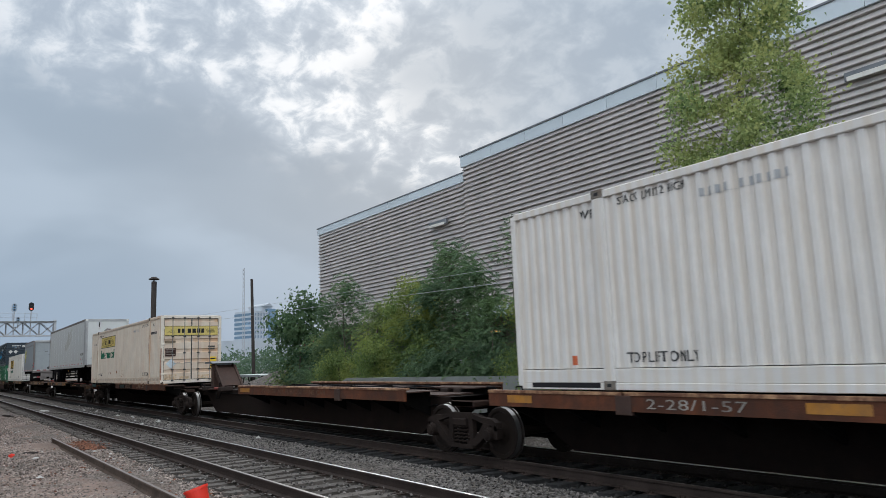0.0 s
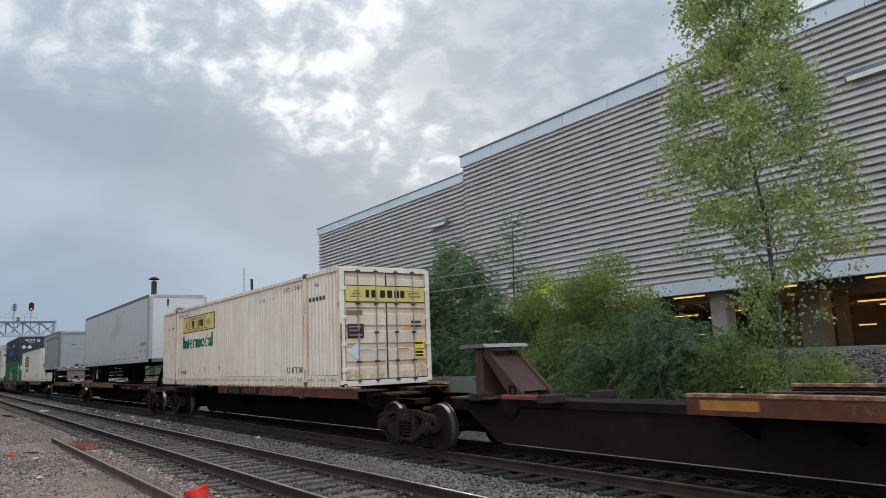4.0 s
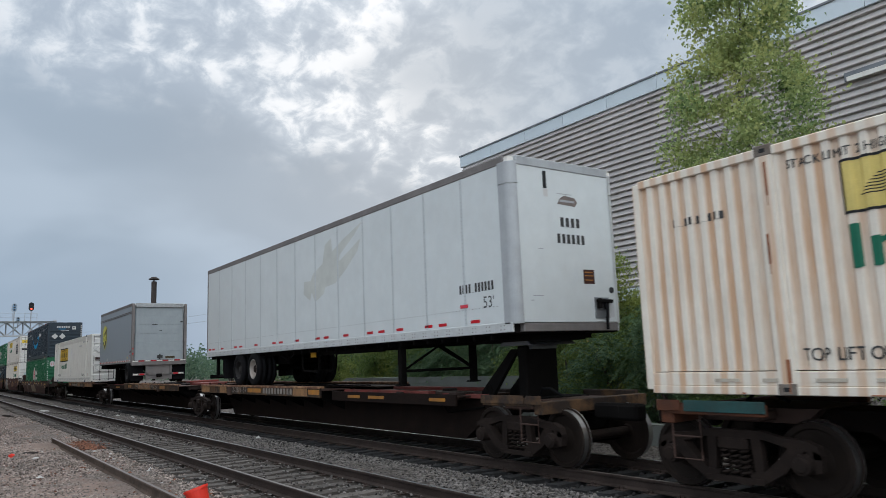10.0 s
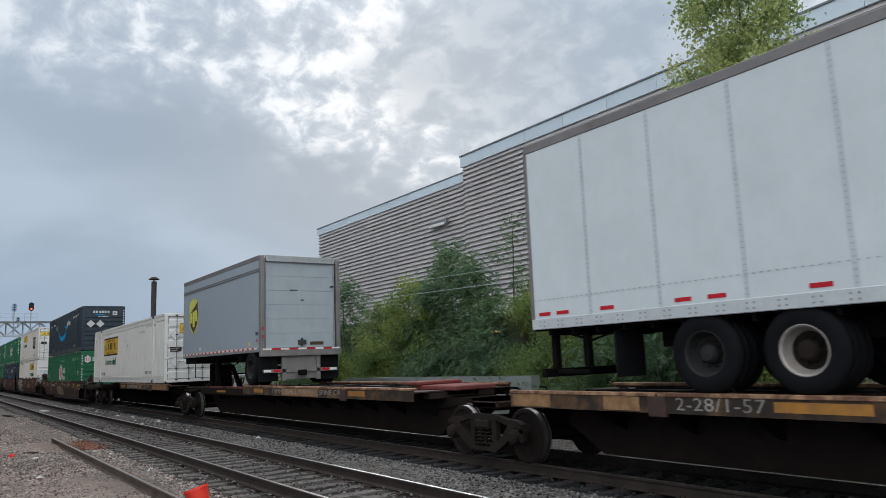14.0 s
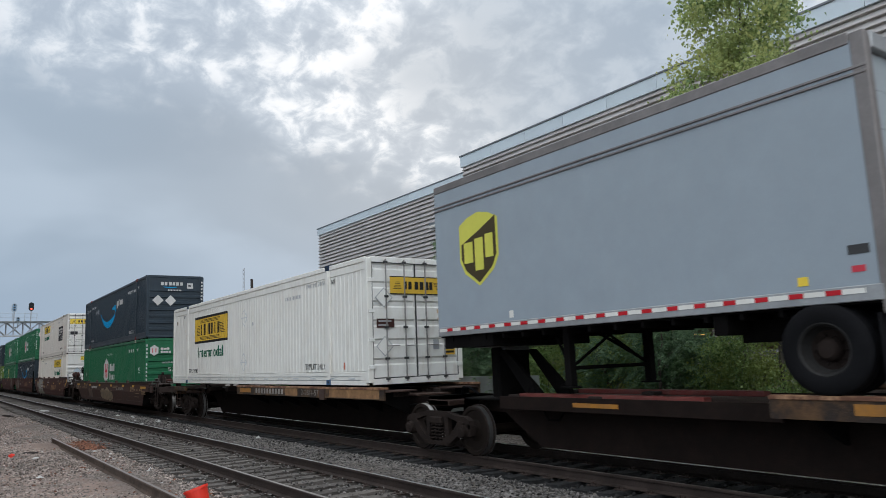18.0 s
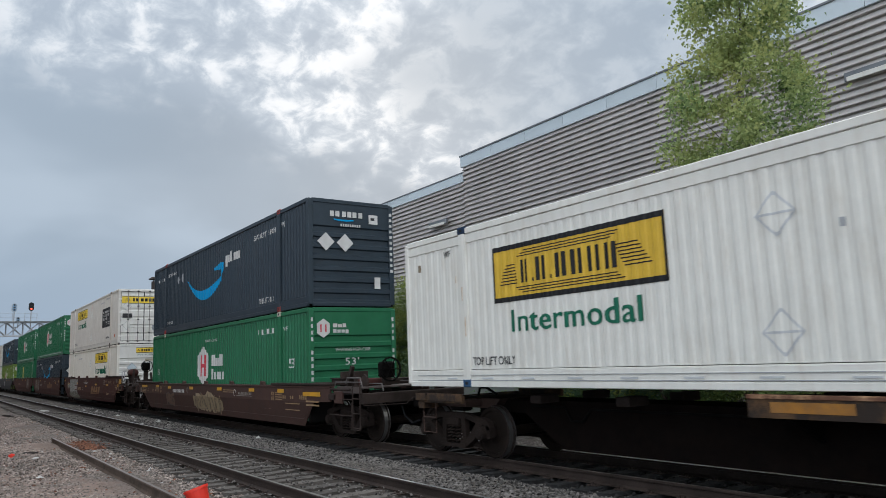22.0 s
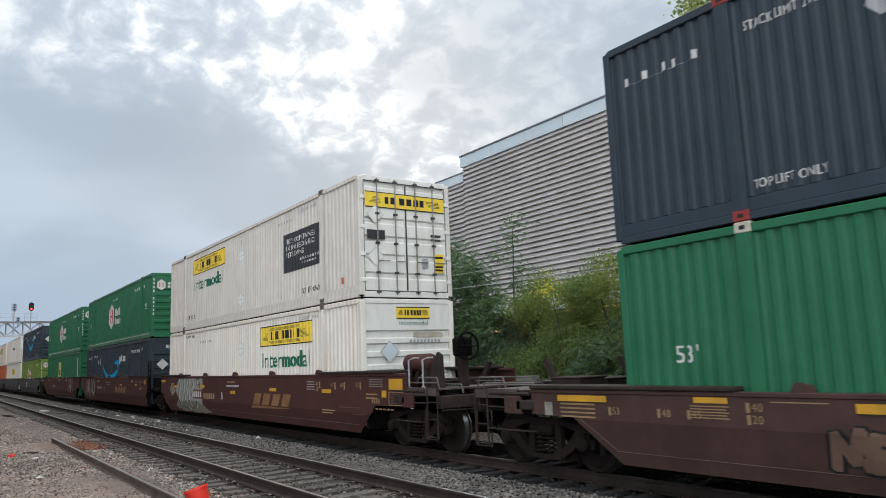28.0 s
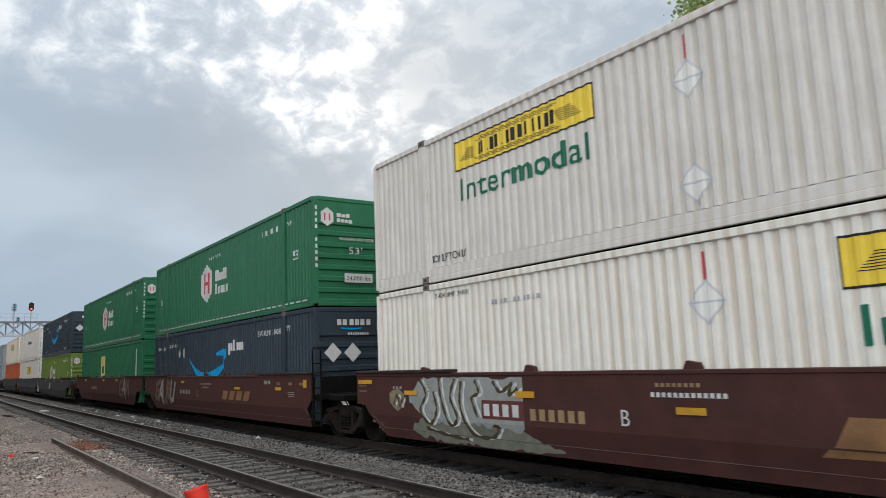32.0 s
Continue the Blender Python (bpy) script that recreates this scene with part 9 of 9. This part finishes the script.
po = thing("utility_pole", "dark leaning wooden utility pole", "pole", at=pose(-65, 24, 1.3))
bm = bmesh.new()
tube(bm, [(0.62, 0, -2.5), (0.0, 0, 8.6)], [0.18, 0.13], 8)
part("shaft", bm, M_pole, po)
an = thing("radio_mast", "thin lattice radio mast far off", "mast", at=pose(-330, 118, 0))
bm = bmesh.new()
for k in range(3):
    a = k * 2.094
    tube(bm, [(math.cos(a) * 0.7, math.sin(a) * 0.7, 0), (math.cos(a) * 0.35, math.sin(a) * 0.35, 48)], 0.1, 4)
for i in range(24):
    z = i * 2.0
    for k in range(3):
        a, b = k * 2.094, (k + 1) * 2.094
        r = 0.7 - 0.35 * z / 66
        tube(bm, [(math.cos(a) * r, math.sin(a) * r, z), (math.cos(b) * r, math.sin(b) * r, z + 2)], 0.05, 3)
part("lattice", bm, M_post, an)

# signal gantry over the tracks
gy = thing("signal_gantry", "grey lattice signal gantry with two signal heads over the tracks", "signal gantry", at=pose(-114.8, 0, 0))
bm = bmesh.new()
for xx in (-0.6, 0.6):
    box(bm, xx - 0.12, xx + 0.12, 13.7, 14.0, -0.3, 9.4)
part("leg", bm, M_post, gy)
bm = boxes((-0.6, -0.5, -6, 14, 9.0, 9.15), (0.5, 0.6, -6, 14, 9.0, 9.15), (-0.6, -0.5, -6, 14, 7.15, 7.3), (0.5, 0.6, -6, 14, 7.15, 7.3))
for i in range(10):
    y = -6 + i * 2
    for xx in (-0.55, 0.55):
        tube(bm, [(xx, y, 7.2), (xx, y + 2, 9.1)], 0.05, 4)
        tube(bm, [(xx, y + 2, 7.2), (xx, y, 9.1)], 0.05, 4)
        tube(bm, [(xx, y, 7.2), (xx, y, 9.1)], 0.05, 4)
part("truss", bm, M_post, gy)
bm = boxes((-1.0, 1.0, -6, 14, 9.16, 9.2))
for i in range(13):
    y = -6 + i * 1.464
    tube(bm, [(0.9, y, 9.2), (0.9, y, 10.3)], 0.03, 4)
for z in (9.75, 10.3):
    tube(bm, [(0.9, -6, z), (0.9, 11.57, z)], 0.03, 4)
part("railing", bm, M_post, gy)


def signal_head(y, z, red, k=0.8, foot=7.2):
    bm = bmesh.new()
    tube(bm, [(0.3, y, foot), (0.3, y, z - 0.2)], 0.07, 6)
    part("mast", bm, M_post, gy)
    rim = [(math.cos(a), math.sin(a) + (0.75 if math.sin(a) > 0 else -0.75)) for a in [i * 0.3927 for i in range(16)]]
    bm = bmesh.new()
    prism(bm, [(y + 0.42 * k * p, z + 0.42 * k * q) for p, q in rim], 0.30, 0.38, axis="x")
    h = part("signal_head", bm, M_post if not red else M_black, gy, "backplate with three lamps")
    bm = bmesh.new()
    prism(bm, [(y + 0.30 * k * p, z + 0.36 * k * q) for p, q in rim], 0.385, 0.46, axis="x")
    part("lamp_panel", bm, M_glassfar if not red else M_black, h)
    for i, dz in enumerate((-0.40, 0.0, 0.40)):
        bm = bmesh.new()
        lathe(bm, [(0.0, 0.03), (0.13 * k, 0.02), (0.13 * k, 0.0)], (0.465, y, z + dz * k), "x", 12)
        part("red_lamp" if red and i == 0 else "dark_lamp", bm, M_signalred if red and i == 0 else M_black, h)
        bm = bmesh.new()
        tube(bm, [(0.46 + 0.0, y - 0.16 * k, z + dz * k), (0.62, y - 0.1 * k, z + dz * k + 0.13 * k), (0.62, y + 0.1 * k, z + dz * k + 0.13 * k), (0.46, y + 0.16 * k, z + dz * k)], 0.02, 4)
        part("hood", bm, M_black, h)


signal_head(8.86, 11.07, False)
signal_head(10.88, 11.24, True)
signal_head(9.36, 9.35, False, 0.62, 8.3)
bm = bmesh.new()
tube(bm, [(0.3, 8.86, 8.4), (0.3, 9.36, 8.4)], 0.07, 6)
part("bracket", bm, M_post, gy)

# ---- small things on the verge ----
lr = thing("loose_rail", "old rusty rail lying loose on the gravel", "rail", at=pose(0, 0, -0.06))
prof = rail_mesh(-25.0, -3.0, M_raildull)
prof.materials[0] = M_railloose
piece("rail", prof, lr, at=pose(0, 3.08, 0))
bk = thing("bucket", "bright red plastic bucket standing in the gravel", "bucket", at=pose(-11.55, 3.5, -0.35, 14, -14, 0))
bm = bmesh.new()
lathe(bm, [(0.0, 0.0), (0.135, 0.0), (0.17, 0.33), (0.185, 0.33), (0.185, 0.37), (0.165, 0.37), (0.165, 0.33), (0.13, 0.02), (0.0, 0.02)], (0, 0, 0), "z", 24)
part("pail", bm, M_bucket, bk, smooth=False)


for name, label, cat, x, y, dims, turn, mat in (
        ("plank", "rotten dark plank lying on the gravel", "plank", -43.6, 3.35, (1.3, 0.2, 0.10), 12, M_pole),
        ("plank", "short dark offcut of wood on the gravel", "plank", -22.4, 2.25, (0.45, 0.12, 0.05), 35, M_pole),
        ("scrap", "crumpled red scrap on the verge", "scrap", -21.97, 1.8, (0.14, 0.12, 0.08), 20, M_bucket),
        ("scrap", "flat white scrap on the verge", "scrap", -21.0, 2.24, (0.30, 0.11, 0.03), -18, M_paper),
        ("scrap", "torn white scrap beside the rail", "scrap", -46.5, 5.3, (0.7, 0.3, 0.10), 8, M_paper)):
    bm = boxes((-dims[0] / 2, dims[0] / 2, -dims[1] / 2, dims[1] / 2, 0.0, dims[2]), bevel=dims[2] * 0.3)
    rs = random.Random(int(-x * 10))
    for v in bm.verts:
        v.co += Vector((rs.uniform(-1, 1) * 0.12 * dims[0], rs.uniform(-1, 1) * 0.2 * dims[1], rs.uniform(-0.2, 0.3) * dims[2]))
    tagged(part(name, bm, mat, at=pose(x, y, -0.245, 0, 0, turn)), label, cat)

# ---- motion of the train ----
def motions():
    for ob, u, z, y in MOVING:
        walk(ob, [(float(t), pose(u + run(t), YT + y, z)) for t in range(33)])
    for ob, x, r in WHEELS:
        walk(ob, [(i * 0.125, pose(x, 0, r, 0, math.degrees(run(i * 0.125) / r) % 360.0, 0)) for i in range(257)])


motions()
